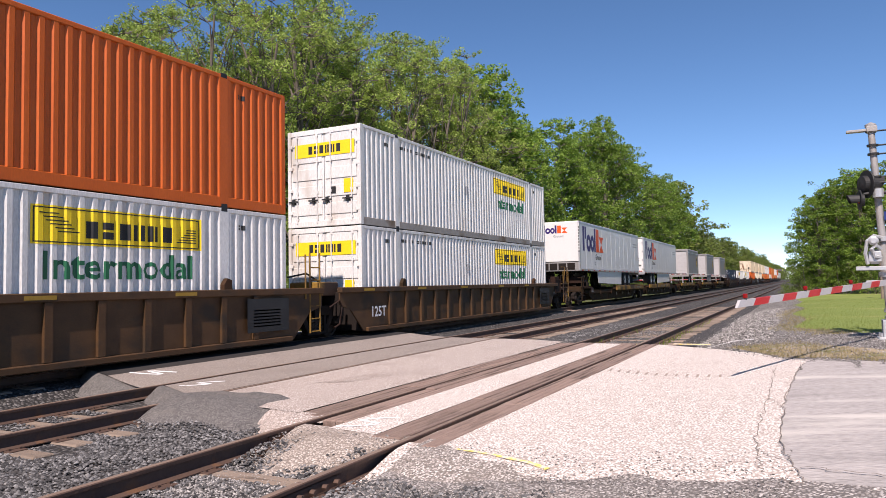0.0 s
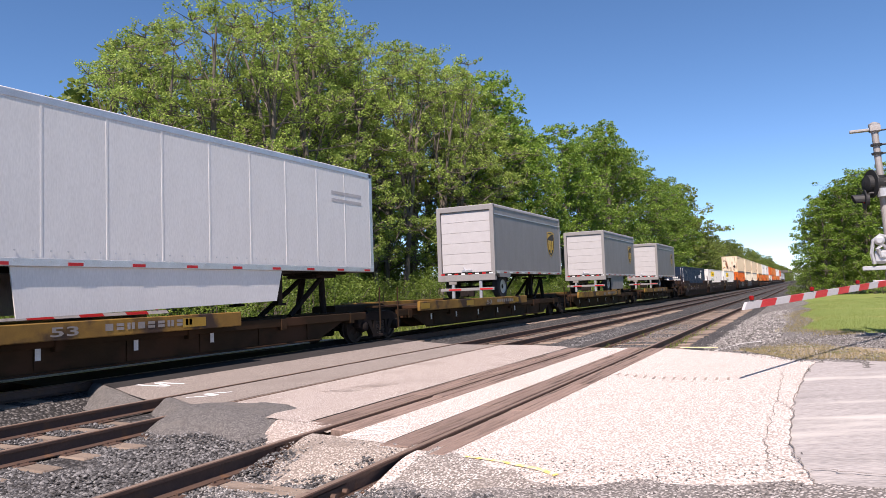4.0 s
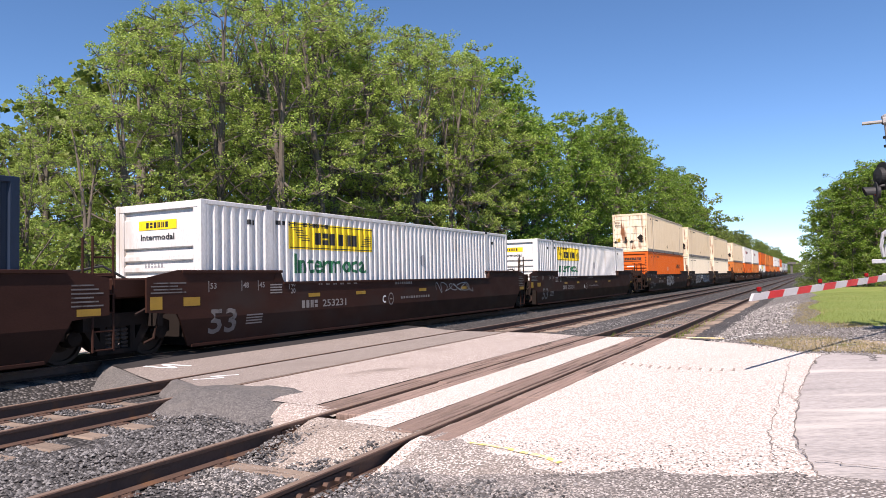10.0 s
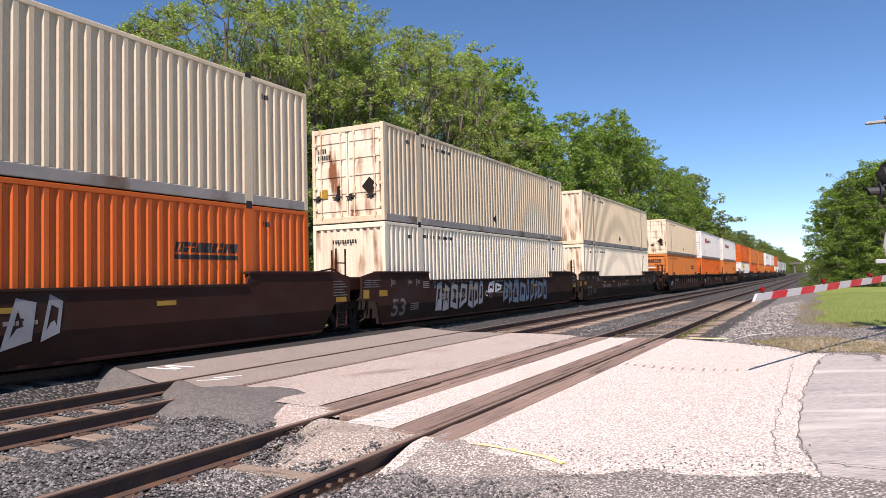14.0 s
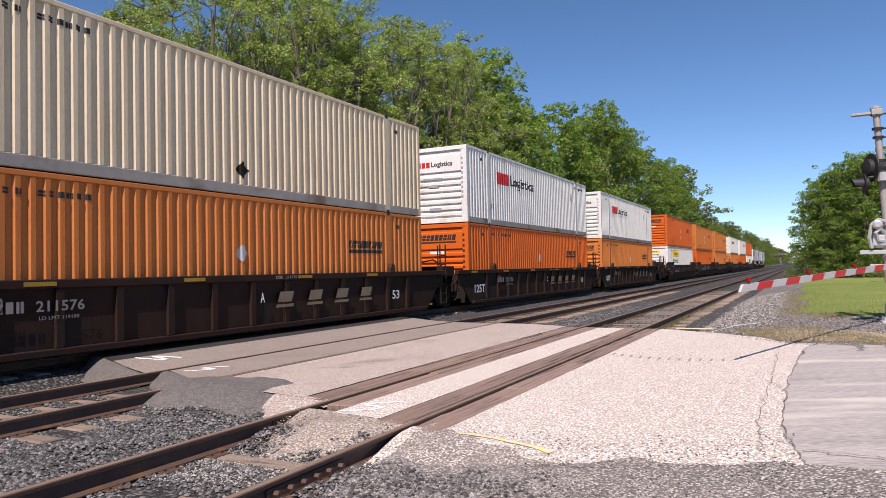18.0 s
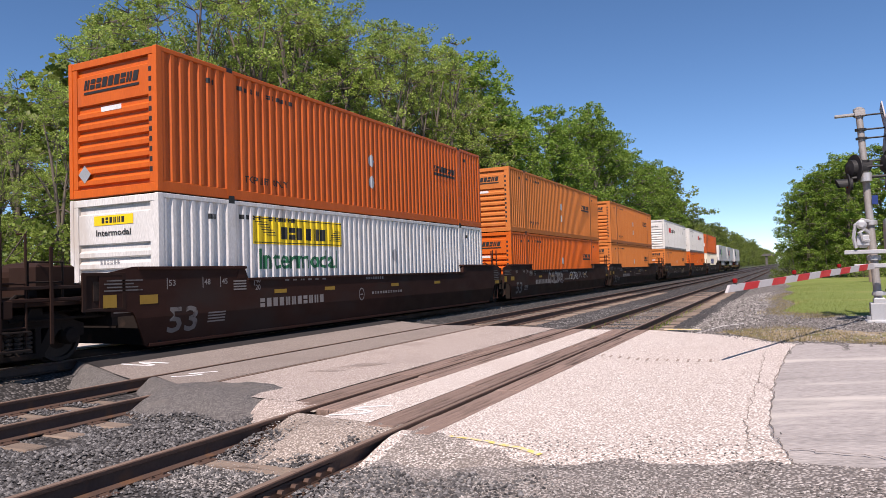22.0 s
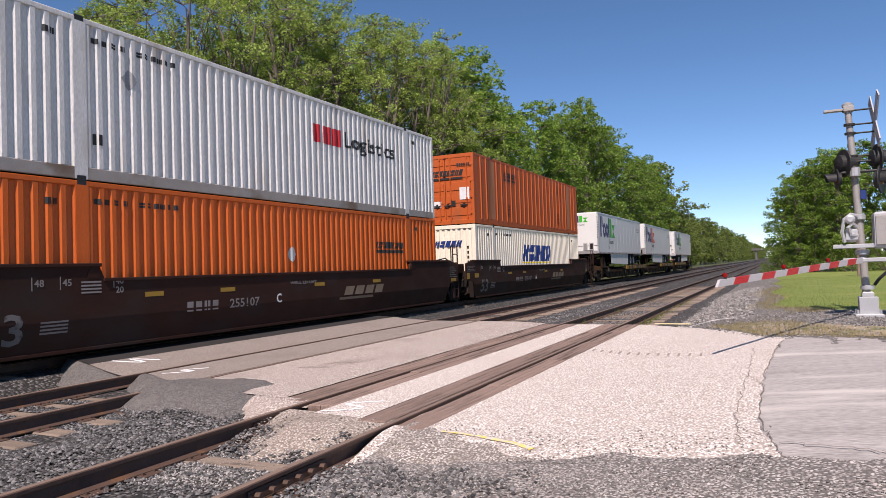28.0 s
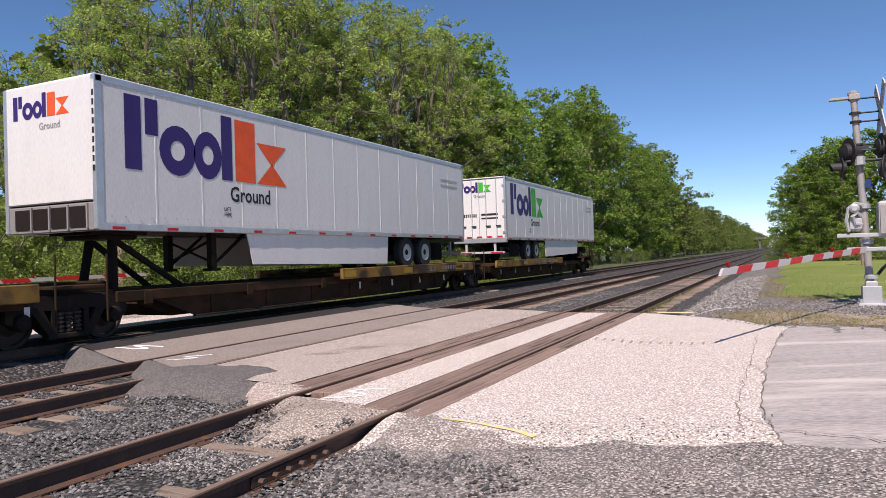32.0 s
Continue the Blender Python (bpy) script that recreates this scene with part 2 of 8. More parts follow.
SPRAYB = mat("blue_grey_spray_paint", (0.13, 0.175, 0.24), (0.07, 0.09, 0.13), 0.6, bump=0.03)
RAILST = mat("rusty_rail", (0.11, 0.065, 0.047), (0.07, 0.043, 0.034), 0.7, metal=0.2, bump=0.2, dirt=(0.15, 0.075, 0.04), dirt_scale=4)
RAILTOP = mat("rusty_rail_top", (0.24, 0.17, 0.13), (0.14, 0.095, 0.072), 0.6, metal=0.15, bump=0.1, stretch=(0.2, 1, 1))
RAILSHINE = mat("polished_rail_top", (0.5, 0.48, 0.46), (0.4, 0.37, 0.35), 0.3, metal=0.85, bump=0.02, stretch=(0.2, 1, 1))
TIE = mat("weathered_tie_wood", (0.25, 0.19, 0.145), (0.16, 0.12, 0.095), 0.9, scale=4, fine=30, bump=0.5, stretch=(6, 0.6, 1), dirt=(0.08, 0.055, 0.04), dirt_scale=2, vary=0.2)
PLANK = mat("crossing_plank_wood", (0.29, 0.205, 0.165), (0.19, 0.125, 0.1), 0.9, scale=3, fine=30, amount=1.0, bump=0.7, stretch=(0.3, 6, 1), dirt=(0.08, 0.055, 0.042), dirt_scale=1.6, dirt_level=0.53, vary=0.12)
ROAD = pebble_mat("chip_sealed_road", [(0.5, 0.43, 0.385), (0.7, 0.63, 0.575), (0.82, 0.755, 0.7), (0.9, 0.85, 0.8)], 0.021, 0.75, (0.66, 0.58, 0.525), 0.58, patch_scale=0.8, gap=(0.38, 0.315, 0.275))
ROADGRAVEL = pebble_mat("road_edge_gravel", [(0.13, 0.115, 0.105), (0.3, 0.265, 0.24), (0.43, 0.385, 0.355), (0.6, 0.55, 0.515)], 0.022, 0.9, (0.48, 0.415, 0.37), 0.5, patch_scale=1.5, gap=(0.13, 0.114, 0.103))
OLDROAD = mat("bleached_grey_asphalt", (0.4, 0.365, 0.345), (0.24, 0.22, 0.21), 0.9, scale=2.6, fine=60, amount=1.6, bump=0.5, dirt=(0.52, 0.48, 0.44), dirt_scale=1.8, dirt_level=0.56, stretch=(1, 0.22, 1))
GREYROAD = pebble_mat("worn_grey_asphalt", [(0.2, 0.165, 0.143), (0.29, 0.243, 0.212), (0.35, 0.298, 0.262), (0.43, 0.375, 0.335)], 0.018, 0.7, (0.25, 0.207, 0.18), 0.5, patch_scale=0.9, gap=(0.19, 0.158, 0.137))
TAR = pebble_mat("dark_patching_asphalt", [(0.062, 0.057, 0.054), (0.095, 0.087, 0.082), (0.12, 0.111, 0.105), (0.165, 0.151, 0.141)], 0.016, 0.5, (0.145, 0.127, 0.113), 0.56, patch_scale=2.0)
TANROAD = pebble_mat("tan_gravelled_asphalt", [(0.32, 0.265, 0.23), (0.48, 0.405, 0.36), (0.59, 0.51, 0.46), (0.72, 0.645, 0.59)], 0.021, 0.7, (0.34, 0.285, 0.25), 0.55, patch_scale=0.9, gap=(0.27, 0.22, 0.19))
WORNEDGE = pebble_mat("broken_chip_seal", [(0.2, 0.17, 0.15), (0.4, 0.345, 0.31), (0.56, 0.5, 0.455), (0.74, 0.68, 0.63)], 0.021, 0.8, (0.3, 0.26, 0.23), 0.5, patch_scale=4.0, gap=(0.17, 0.145, 0.125))
SEAM = mat("dirt_in_cracks", (0.2, 0.168, 0.145), (0.14, 0.117, 0.1), 0.95)
PRINT = mat("tyre_print_dust", (0.3, 0.235, 0.195), (0.36, 0.29, 0.25), 0.95)
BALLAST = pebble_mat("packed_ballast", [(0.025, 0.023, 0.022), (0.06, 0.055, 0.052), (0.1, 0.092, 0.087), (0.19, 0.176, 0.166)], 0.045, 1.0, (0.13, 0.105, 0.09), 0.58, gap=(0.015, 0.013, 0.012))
STONES = stone_mat("ballast_stones", [(0.022, 0.021, 0.021), (0.048, 0.046, 0.046), (0.08, 0.077, 0.076), (0.125, 0.12, 0.118), (0.24, 0.23, 0.225)])
GRIT = stone_mat("pale_gravel_stones", [(0.06, 0.055, 0.051), (0.13, 0.12, 0.112), (0.21, 0.195, 0.182), (0.31, 0.29, 0.272), (0.45, 0.42, 0.395)])
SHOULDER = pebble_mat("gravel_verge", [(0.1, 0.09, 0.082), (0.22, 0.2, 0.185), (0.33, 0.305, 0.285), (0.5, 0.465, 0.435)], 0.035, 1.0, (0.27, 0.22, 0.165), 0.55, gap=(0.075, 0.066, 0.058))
TANGRAVEL = pebble_mat("tan_gravel", [(0.28, 0.23, 0.19), (0.41, 0.345, 0.295), (0.5, 0.43, 0.375), (0.62, 0.55, 0.49)], 0.021, 0.7, (0.25, 0.2, 0.165), 0.52, patch_scale=1.6, gap=(0.21, 0.17, 0.14))
GRASS = mat("mown_grass", (0.17, 0.215, 0.045), (0.135, 0.18, 0.036), 0.9, scale=0.5, fine=25, amount=0.9, bump=0.6, dirt=(0.22, 0.235, 0.065), dirt_scale=0.35, dirt_level=0.52)
DRYGRASS = mat("dry_verge_grass", (0.34, 0.27, 0.17), (0.26, 0.2, 0.12), 0.95, scale=2, fine=50, amount=1, bump=0.8, dirt=(0.13, 0.14, 0.04), dirt_scale=1.5, dirt_level=0.52)
SOIL = mat("woodland_floor", (0.07, 0.075, 0.03), (0.05, 0.045, 0.025), 0.95, scale=0.7, fine=12, bump=0.6, dirt=(0.08, 0.12, 0.03), dirt_level=0.5)
BARK = mat("grey_bark", (0.15, 0.125, 0.1), (0.09, 0.075, 0.06), 0.95, scale=4, fine=20, bump=0.7, stretch=(2, 2, 0.3))
LEAF = leaf_mat("spring_leaves", (0.2, 0.3, 0.052), (0.43, 0.52, 0.13), 1.0)
LEAF_DARK = leaf_mat("deep_green_leaves", (0.1, 0.19, 0.026), (0.29, 0.41, 0.07), 1.0)
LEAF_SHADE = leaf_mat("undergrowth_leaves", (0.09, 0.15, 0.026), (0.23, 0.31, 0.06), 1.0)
LEAF_FAR = leaf_mat("far_leaves", (0.12, 0.17, 0.035), (0.22, 0.27, 0.06), 1.0)
BLADE = leaf_mat("grass_blades", (0.13, 0.2, 0.03), (0.27, 0.29, 0.07), 1.0)
STRAW = leaf_mat("straw_blades", (0.24, 0.2, 0.08), (0.42, 0.34, 0.18), 1.0)
GALV = mat("galvanised_steel", (0.5, 0.5, 0.5), (0.4, 0.4, 0.4), 0.5, metal=0.5, bump=0.05)
MASTGREY = mat("weathered_mast", (0.36, 0.34, 0.32), (0.27, 0.24, 0.22), 0.55, metal=0.3, bump=0.08, dirt=(0.2, 0.14, 0.1), dirt_level=0.62)
SIGNWHITE = mat("white_sign", (0.8, 0.8, 0.8), None, 0.5, bump=0.02)
LENS = mat("red_lamp_lens", (0.22, 0.006, 0.006), None, 0.2, bump=0.0)
CONCRETE = mat("concrete", (0.26, 0.25, 0.235), (0.2, 0.19, 0.18), 0.9, bump=0.3)
OLDCONC = mat("weathered_concrete", (0.13, 0.12, 0.11), (0.09, 0.083, 0.075), 0.9, scale=0.3, fine=3, bump=0.2)
# near-black ground colour that stands in for the train's deep shade
SHADESTRIP = mat("black_rubber_panel", (0.022, 0.019, 0.018), (0.035, 0.03, 0.028), 0.85, bump=0.3, dirt=(0.06, 0.05, 0.045), dirt_level=0.6)
WPAINT = mat("white_road_paint", (0.8, 0.8, 0.8), (0.7, 0.68, 0.66), 0.8, bump=0.2, dirt=(0.42, 0.36, 0.32), dirt_scale=14, dirt_level=0.56)
YPAINT = mat("yellow_road_paint", (0.78, 0.6, 0.14), (0.66, 0.5, 0.2), 0.8, bump=0.2, dirt=(0.62, 0.54, 0.46), dirt_scale=14, dirt_level=0.44)


# ---- mesh code ----
class Mesh:
    """Collects points and faces of one part."""

    def __init__(self):
        self.v, self.f = [], []

    def add(self, pts, faces):
        k = len(self.v)
        self.v += [tuple(p) for p in pts]
        self.f += [tuple(i + k for i in q) for q in faces]
        return self

    def box(self, x0, x1, y0, y1, z0, z1, b=0.0):
        """A box, its upright and lengthwise edges cut by b."""
        if b <= 0:
            p = [(x, y, z) for z in (z0, z1) for x, y in ((x0, y0), (x1, y0), (x1, y1), (x0, y1))]
            return self.add(p, [(3, 2, 1, 0), (4, 5, 6, 7), (0, 1, 5, 4), (1, 2, 6, 5), (2, 3, 7, 6), (3, 0, 4, 7)])
        ring = lambda d, z: [(x0 + d, y0 + d, z), (x1 - d, y0 + d, z), (x1 - d, y1 - d, z), (x0 + d, y1 - d, z)]
        rows = [ring(b, z0), ring(0, z0 + b), ring(0, z1 - b), ring(b, z1)]
        faces = [(3, 2, 1, 0), (12, 13, 14, 15)]
        for r in range(3):
            faces += [(r * 4 + i, r * 4 + (i + 1) % 4, r * 4 + 4 + (i + 1) % 4, r * 4 + 4 + i) for i in range(4)]
        return self.add([p for r in rows for p in r], faces)

    def prism(self, pts, y0, y1):
        """A polygon in x, z (convex or not) drawn out from y0 to y1."""
        n = len(pts)
        p = [(x, y0, z) for x, z in pts] + [(x, y1, z) for x, z in pts]
        return self.add(p, [tuple(range(n)), tuple(range(2 * n - 1, n - 1, -1))] + [(i, i + n, (i + 1) % n + n, (i + 1) % n) for i in range(n)])

    def tube(self, a, b, r, n=8, r2=None):
        a, b = Vector(a), Vector(b)
        r2 = r if r2 is None else r2
        q = (b - a).to_track_quat("Z", "Y")
        c = [q @ Vector((math.cos(2 * math.pi * i / n), math.sin(2 * math.pi * i / n), 0)) for i in range(n)]
        p = [a + d * r for d in c] + [b + d * r2 for d in c]
        return self.add(p, [tuple(range(n - 1, -1, -1)), tuple(range(n, 2 * n))] + [(i, (i + 1) % n, (i + 1) % n + n, i + n) for i in range(n)])

    def pipe(self, pts, r, n=6):
        """A bent round bar along points, in one piece."""
        pts = [Vector(p) for p in pts]
        rings = []
        for k, p in enumerate(pts):
            d = (pts[min(k + 1, len(pts) - 1)] - pts[max(k - 1, 0)]).normalized()
            u = d.cross(Vector((0.31, 0.17, 0.93))).normalized()
            w = d.cross(u)
            rings += [p + (u * math.cos(2 * math.pi * i / n) + w * math.sin(2 * math.pi * i / n)) * r for i in range(n)]
        m = len(pts)
        f = [(j * n + i, j * n + (i + 1) % n, j * n + n + (i + 1) % n, j * n + n + i) for j in range(m - 1) for i in range(n)]
        return self.add(rings, f + [tuple(range(n - 1, -1, -1)), tuple(range((m - 1) * n, m * n))])

    def lathe(self, prof, n=20, axis="y", at=(0, 0, 0)):
        """A turned body: prof lists (radius, along the axis)."""
        pts = []
        for r, h in prof:
            for i in range(n):
                c, s = r * math.cos(2 * math.pi * i / n), r * math.sin(2 * math.pi * i / n)
                p = {"y": (c, h, s), "z": (c, s, h), "x": (h, c, s)}[axis]
                pts.append((p[0] + at[0], p[1] + at[1], p[2] + at[2]))
        m = len(prof)
        f = [(j * n + i, j * n + (i + 1) % n, j * n + n + (i + 1) % n, j * n + n + i) for j in range(m - 1) for i in range(n)]
        return self.add(pts, f + [tuple(range(n - 1, -1, -1)), tuple(range((m - 1) * n, m * n))])

    def data(self, name, material, smooth=False):
        me = bpy.data.meshes.new(name)
        me.from_pydata(self.v, [], self.f)
        bm = bmesh.new()
        bm.from_mesh(me)
        bmesh.ops.recalc_face_normals(bm, faces=bm.faces)
        bm.to_mesh(me)
        bm.free()
        me.materials.append(material)
        if smooth:
            me.shade_smooth()
        me.update()
        return me


def part(name, m, material, parent, label="", smooth=False):
    """One mesh object under a thing or a part; m is a Mesh or ready mesh data."""
    ob = new(name, m.data(name, material, smooth) if isinstance(m, Mesh) else m)
    ob.parent = parent
    return tagged(ob, label)


def thing(name, label, category, at=(0, 0, 0), group="", kind=""):
    ob = new(name)
    ob.empty_display_size = 0.3
    ob.location = at
    return tagged(ob, label, category, group, kind)


def raw(name, v, f, material, smooth=False):
    """Mesh data straight from lists, for large sheets and stuff."""
    me = bpy.data.meshes.new(name)
    me.from_pydata(v, [], f)
    me.materials.append(material)
    if smooth:
        me.shade_smooth()
    me.update()
    return me


# ---- plan: x along the track away from the camera, y to the left, z = 0 at the near track's rail top ----
Y1, Y2, Y3 = 4.203, 8.291, 12.33  # centre lines: siding, second main, main with the train
Z1, Z2, Z3 = 0.0, 0.0, 0.13
RAIL_H, GAUGE = 0.17, 1.505


def step01(s):
    s = min(1.0, max(0.0, s))
    return s * s * (3 - 2 * s)


def rise(y):
    """Height of the road and verge: level at the near rail, climbing away from it towards the camera's side."""
    return 0.3 * step01((2.6 - y) / 4.0)


def earth(x, y):
    """Height of the open ground."""
    base = -0.42 if 2.4 < y < 15 else 0.0
    if y <= 2.4:
        base = rise(y) - 0.06 - 0.36 * step01((y - 0.6) / 1.8)
        base += 0.9 * step01((-y - 4) / 30) * step01((x - 14) / 60)
    elif y >= 15:
        base = -0.42 + 0.3 * step01((y - 15) / 3)
    base += 0.05 * noise.noise((x * 0.25, y * 0.25, 0))
    return base


xs = [-3000, -1200, -500, -200, -90, -40, -20, -12] + [-8 + i * 1.0 for i in range(60)] + [54, 60, 70, 85, 105, 140, 190, 260, 400, 700, 1200, 2000, 3500]
ys = [-3000, -1200, -500, -220, -100, -60, -40, -28, -20, -14] + [-10 + i * 0.5 for i in range(52)] + [17, 18, 20, 24, 30, 40, 60, 100, 200, 500, 1200, 3000]
gv = [(x, y, earth(x, y) - (0.14 if (17.5 < x < 162 and y < 0.2) or (-5.5 < x < 5.5 and -5.5 < y < 2.3) else 0.0)) for y in ys for x in xs]
gf = [(j * len(xs) + i, j * len(xs) + i + 1, (j + 1) * len(xs) + i + 1, (j + 1) * len(xs) + i) for j in range(len(ys) - 1) for i in range(len(xs) - 1)]
ground = tagged(new("ground", raw("ground", gv, gf, SOIL, True)), "woodland and verge earth with patchy green", "ground", kind="structure")

# grass field beside the crossing signal: one sheet just over the earth
lawn_edge = lambda x: 0.35 - 0.9 * step01((21.5 - x) / 3.5) + 0.2 * math.sin(x * 0.7)
def lawn_z(x, y, edge):
    """The grass rises a little from its rim and climbs away to the trees."""
    return rise(y) - 0.03 + 0.045 * step01((edge - y) / 0.7) * step01((x - 17.3) / 0.8) + 0.9 * step01((-y - 4) / 30) * step01((x - 14) / 60)


lx = [17.3] + [17.6 + i * 0.6 for i in range(30)] + [36, 39, 43, 48, 54, 62, 72, 90, 120, 160]
lv, lf, nr = [], [], 16
for x in lx:
    e = lawn_edge(x)
    for k in range(nr):
        y = e - (k / (nr - 1)) ** 2.2 * 60
        lv.append((x, y, lawn_z(x, y, e)))
lf = [(i * nr + k, (i + 1) * nr + k, (i + 1) * nr + k + 1, i * nr + k + 1) for i in range(len(lx) - 1) for k in range(nr - 1)]
lawn = tagged(new("lawn", raw("lawn", lv, lf, GRASS, True)), "sunlit mown green grass beside the railway", "grass", kind="structure")

# gravel verge and dry grass between the road and the lawn, and the gravel underfoot
def patch(name, label, pts, material, lift, category="gravel", cell=0.35, wob=0.0):
    """A ground patch inside an outline, laid on the slope."""
    x0, x1, y0, y1 = min(p[0] for p in pts), max(p[0] for p in pts), min(p[1] for p in pts), max(p[1] for p in pts)
    bm = bmesh.new()
    bm.faces.new([bm.verts.new((*p, 0)) for p in pts])
    bmesh.ops.triangulate(bm, faces=bm.faces)
    for axis, lo, hi in ((0, max(x0, -10), min(x1, 62)), (1, max(y0, -14), min(y1, 30))):
        k = lo + cell
        while k < hi:
            co, no = Vector((0, 0, 0)), Vector((0, 0, 0))
            co[axis], no[axis] = k, 1
            bmesh.ops.bisect_plane(bm, geom=bm.verts[:] + bm.edges[:] + bm.faces[:], plane_co=co, plane_no=no)
            k += cell * (1 if k < 20 else 3)
    for v in bm.verts:
        v.co.z = lift(v.co.x, v.co.y) + wob * noise.noise((v.co.x * 2, v.co.y * 2, 3))
    bmesh.ops.recalc_face_normals(bm, faces=bm.faces)
    if bm.faces and sum(f.normal.z for f in bm.faces) < 0:
        bmesh.ops.reverse_faces(bm, faces=bm.faces)
    me = bpy.data.meshes.new(name)
    bm.to_mesh(me)
    bm.free()
    me.materials.append(material)
    me.shade_smooth()
    return tagged(new(name, me), label, category, kind="structure")


def gravel_z(x, y):
    """The loose gravel at the camera's feet."""
    return rise(y) - 0.035 - 0.085 * step01((y - 1.6) / 1.2)


def road_edge(y):
    return float(np.interp(y, [-6, -0.5, 0.3, 1.0, 1.9, 2.95, 3.4], [4.3, 4.5, 4.6, 4.68, 4.75, 4.85, 4.9])) + 0.06 * math.sin(y * 6.3) + 0.1 * noise.noise((y * 3.1, 7, 1))


def road_z(x, y):
    """The road rolls off at its edge and dives under the gravel."""
    k = step01((x - road_edge(y)) / 0.9)
    return (gravel_z(x, y) - 0.05) * (1 - k) + (rise(y) - 0.008) * k


verge = lambda x, y: rise(y) - 0.017 - 0.22 * step01((y - 1.2) / 1.4)
patch("gravel_shoulder", "grey gravel shoulder beside the siding and road", [(10.8, -8), (11.1, -1.2), (11.1, 0.2), (12.7, 0.45), (15.5, 1.7), (16.8, 2.8), (60, 2.6), (60, -2), (21, -2.2), (18.6, -2.6), (18.4, -8)], SHOULDER, verge, wob=0.005)
patch("dry_verge", "dry straw-coloured verge along the road edge", [(11.6, -8), (11.95, -1.2), (13.1, 0.3), (14.2, 0.68), (16.2, 1.5), (15.6, 0.2), (13.6, -1.2), (13.2, -8)], DRYGRASS, lambda x, y: verge(x, y) + 0.006, "grass", wob=0.005)
patch("gravel_foreground", "loose grey gravel at the edge of the road", [(-6, -6), (-6, 2.75), (2, 2.9), (5.7, 3.3), (5.7, 2.95), (5.7, -0.3), (5.5, -6)], ROADGRAVEL, gravel_z, wob=0.02)

# worn edge where the chip seal breaks up into gravel
edge_ys = [-0.55 + 0.1 * i for i in range(39)]
worn = [(road_edge(y) - 0.12 + 0.05 * noise.noise((y * 5, 1, 2)), y) for y in edge_ys] + [(road_edge(y) + 0.42 + 0.6 * step01((y - 1.9) / 0.9) + 0.3 * noise.noise((y * 1.7, 3, 2)) + 0.14 * noise.noise((y * 7, 5, 2)), y) for y in edge_ys[::-1]]
patch("worn_road_edge", "thin broken chip seal with grey gravel showing", worn, WORNEDGE, lambda x, y: road_z(x, y) + 0.004, "road", 0.14, 0.003)

# ---- ballast beds, ties and rails ----
def bed(name, label, yc, zr, x0, x1, wl, wr):
    """A ballast bed: level between the rails, sloping off at both shoulders."""
    prof = [(yc - wr - 0.9, zr - 0.66), (yc - wr, zr - 0.215), (yc - 0.6, zr - 0.188), (yc + 0.6, zr - 0.188), (yc + wl, zr - 0.215), (yc + wl + 0.9, zr - 0.66)]
    v, f = [], []
    px = []
    x = x0
    while x < x1:
        px.append(x)
        x += 0.4 if -4 < x < 30 else (2 if x < 80 else 25)
    px.append(x1)
    for x in px:
        for k, (y, z) in enumerate(prof):
            v.append((x, y, z + 0.02 * noise.noise((x * 1.7, y * 1.7, k))))
    m = len(prof)
    f = [(i * m + k, (i + 1) * m + k, (i + 1) * m + k + 1, i * m + k + 1) for i in range(len(px) - 1) for k in range(m - 1)]
    return tagged(new(name, raw(name, v, f, BALLAST, True)), label, "ballast", kind="structure")


for nm, yc, zr, wl, wr in (("siding", Y1, Z1, 2.1, 2.1), ("second", Y2, Z2, 1.05, 2.1), ("main", Y3, Z3, 2.1, 1.35)):
    bed("ballast_bed_" + nm, "grey crushed-stone ballast bed under the track", yc, zr, -60, 900, wl, wr)

# rail: the true section, drawn along x
RAIL = [(-0.07, -0.17), (0.07, -0.17), (0.07, -0.16), (0.012, -0.138), (0.009, -0.045), (0.034, -0.036), (0.036, -0.008), (0.028, 0.0), (-0.028, 0.0), (-0.036, -0.008), (-0.034, -0.036), (-0.009, -0.045), (-0.012, -0.138), (-0.07, -0.16)]


def rail_mesh(x0, x1, shine):
    v = [(x, a, b) for x in (x0, x1) for a, b in RAIL]
    n = len(RAIL)
    f = [(i, (i + 1) % n, (i + 1) % n + n, i + n) for i in range(n)] + [tuple(range(n)), tuple(range(2 * n - 1, n - 1, -1))]
    me = raw("rail", v, f, RAILST)
    me.materials.append(shine)
    me.polygons[7].material_index = 1
    bm = bmesh.new()
    bm.from_mesh(me)
    bmesh.ops.recalc_face_normals(bm, faces=bm.faces)
    bm.to_mesh(me)
    bm.free()
    return me


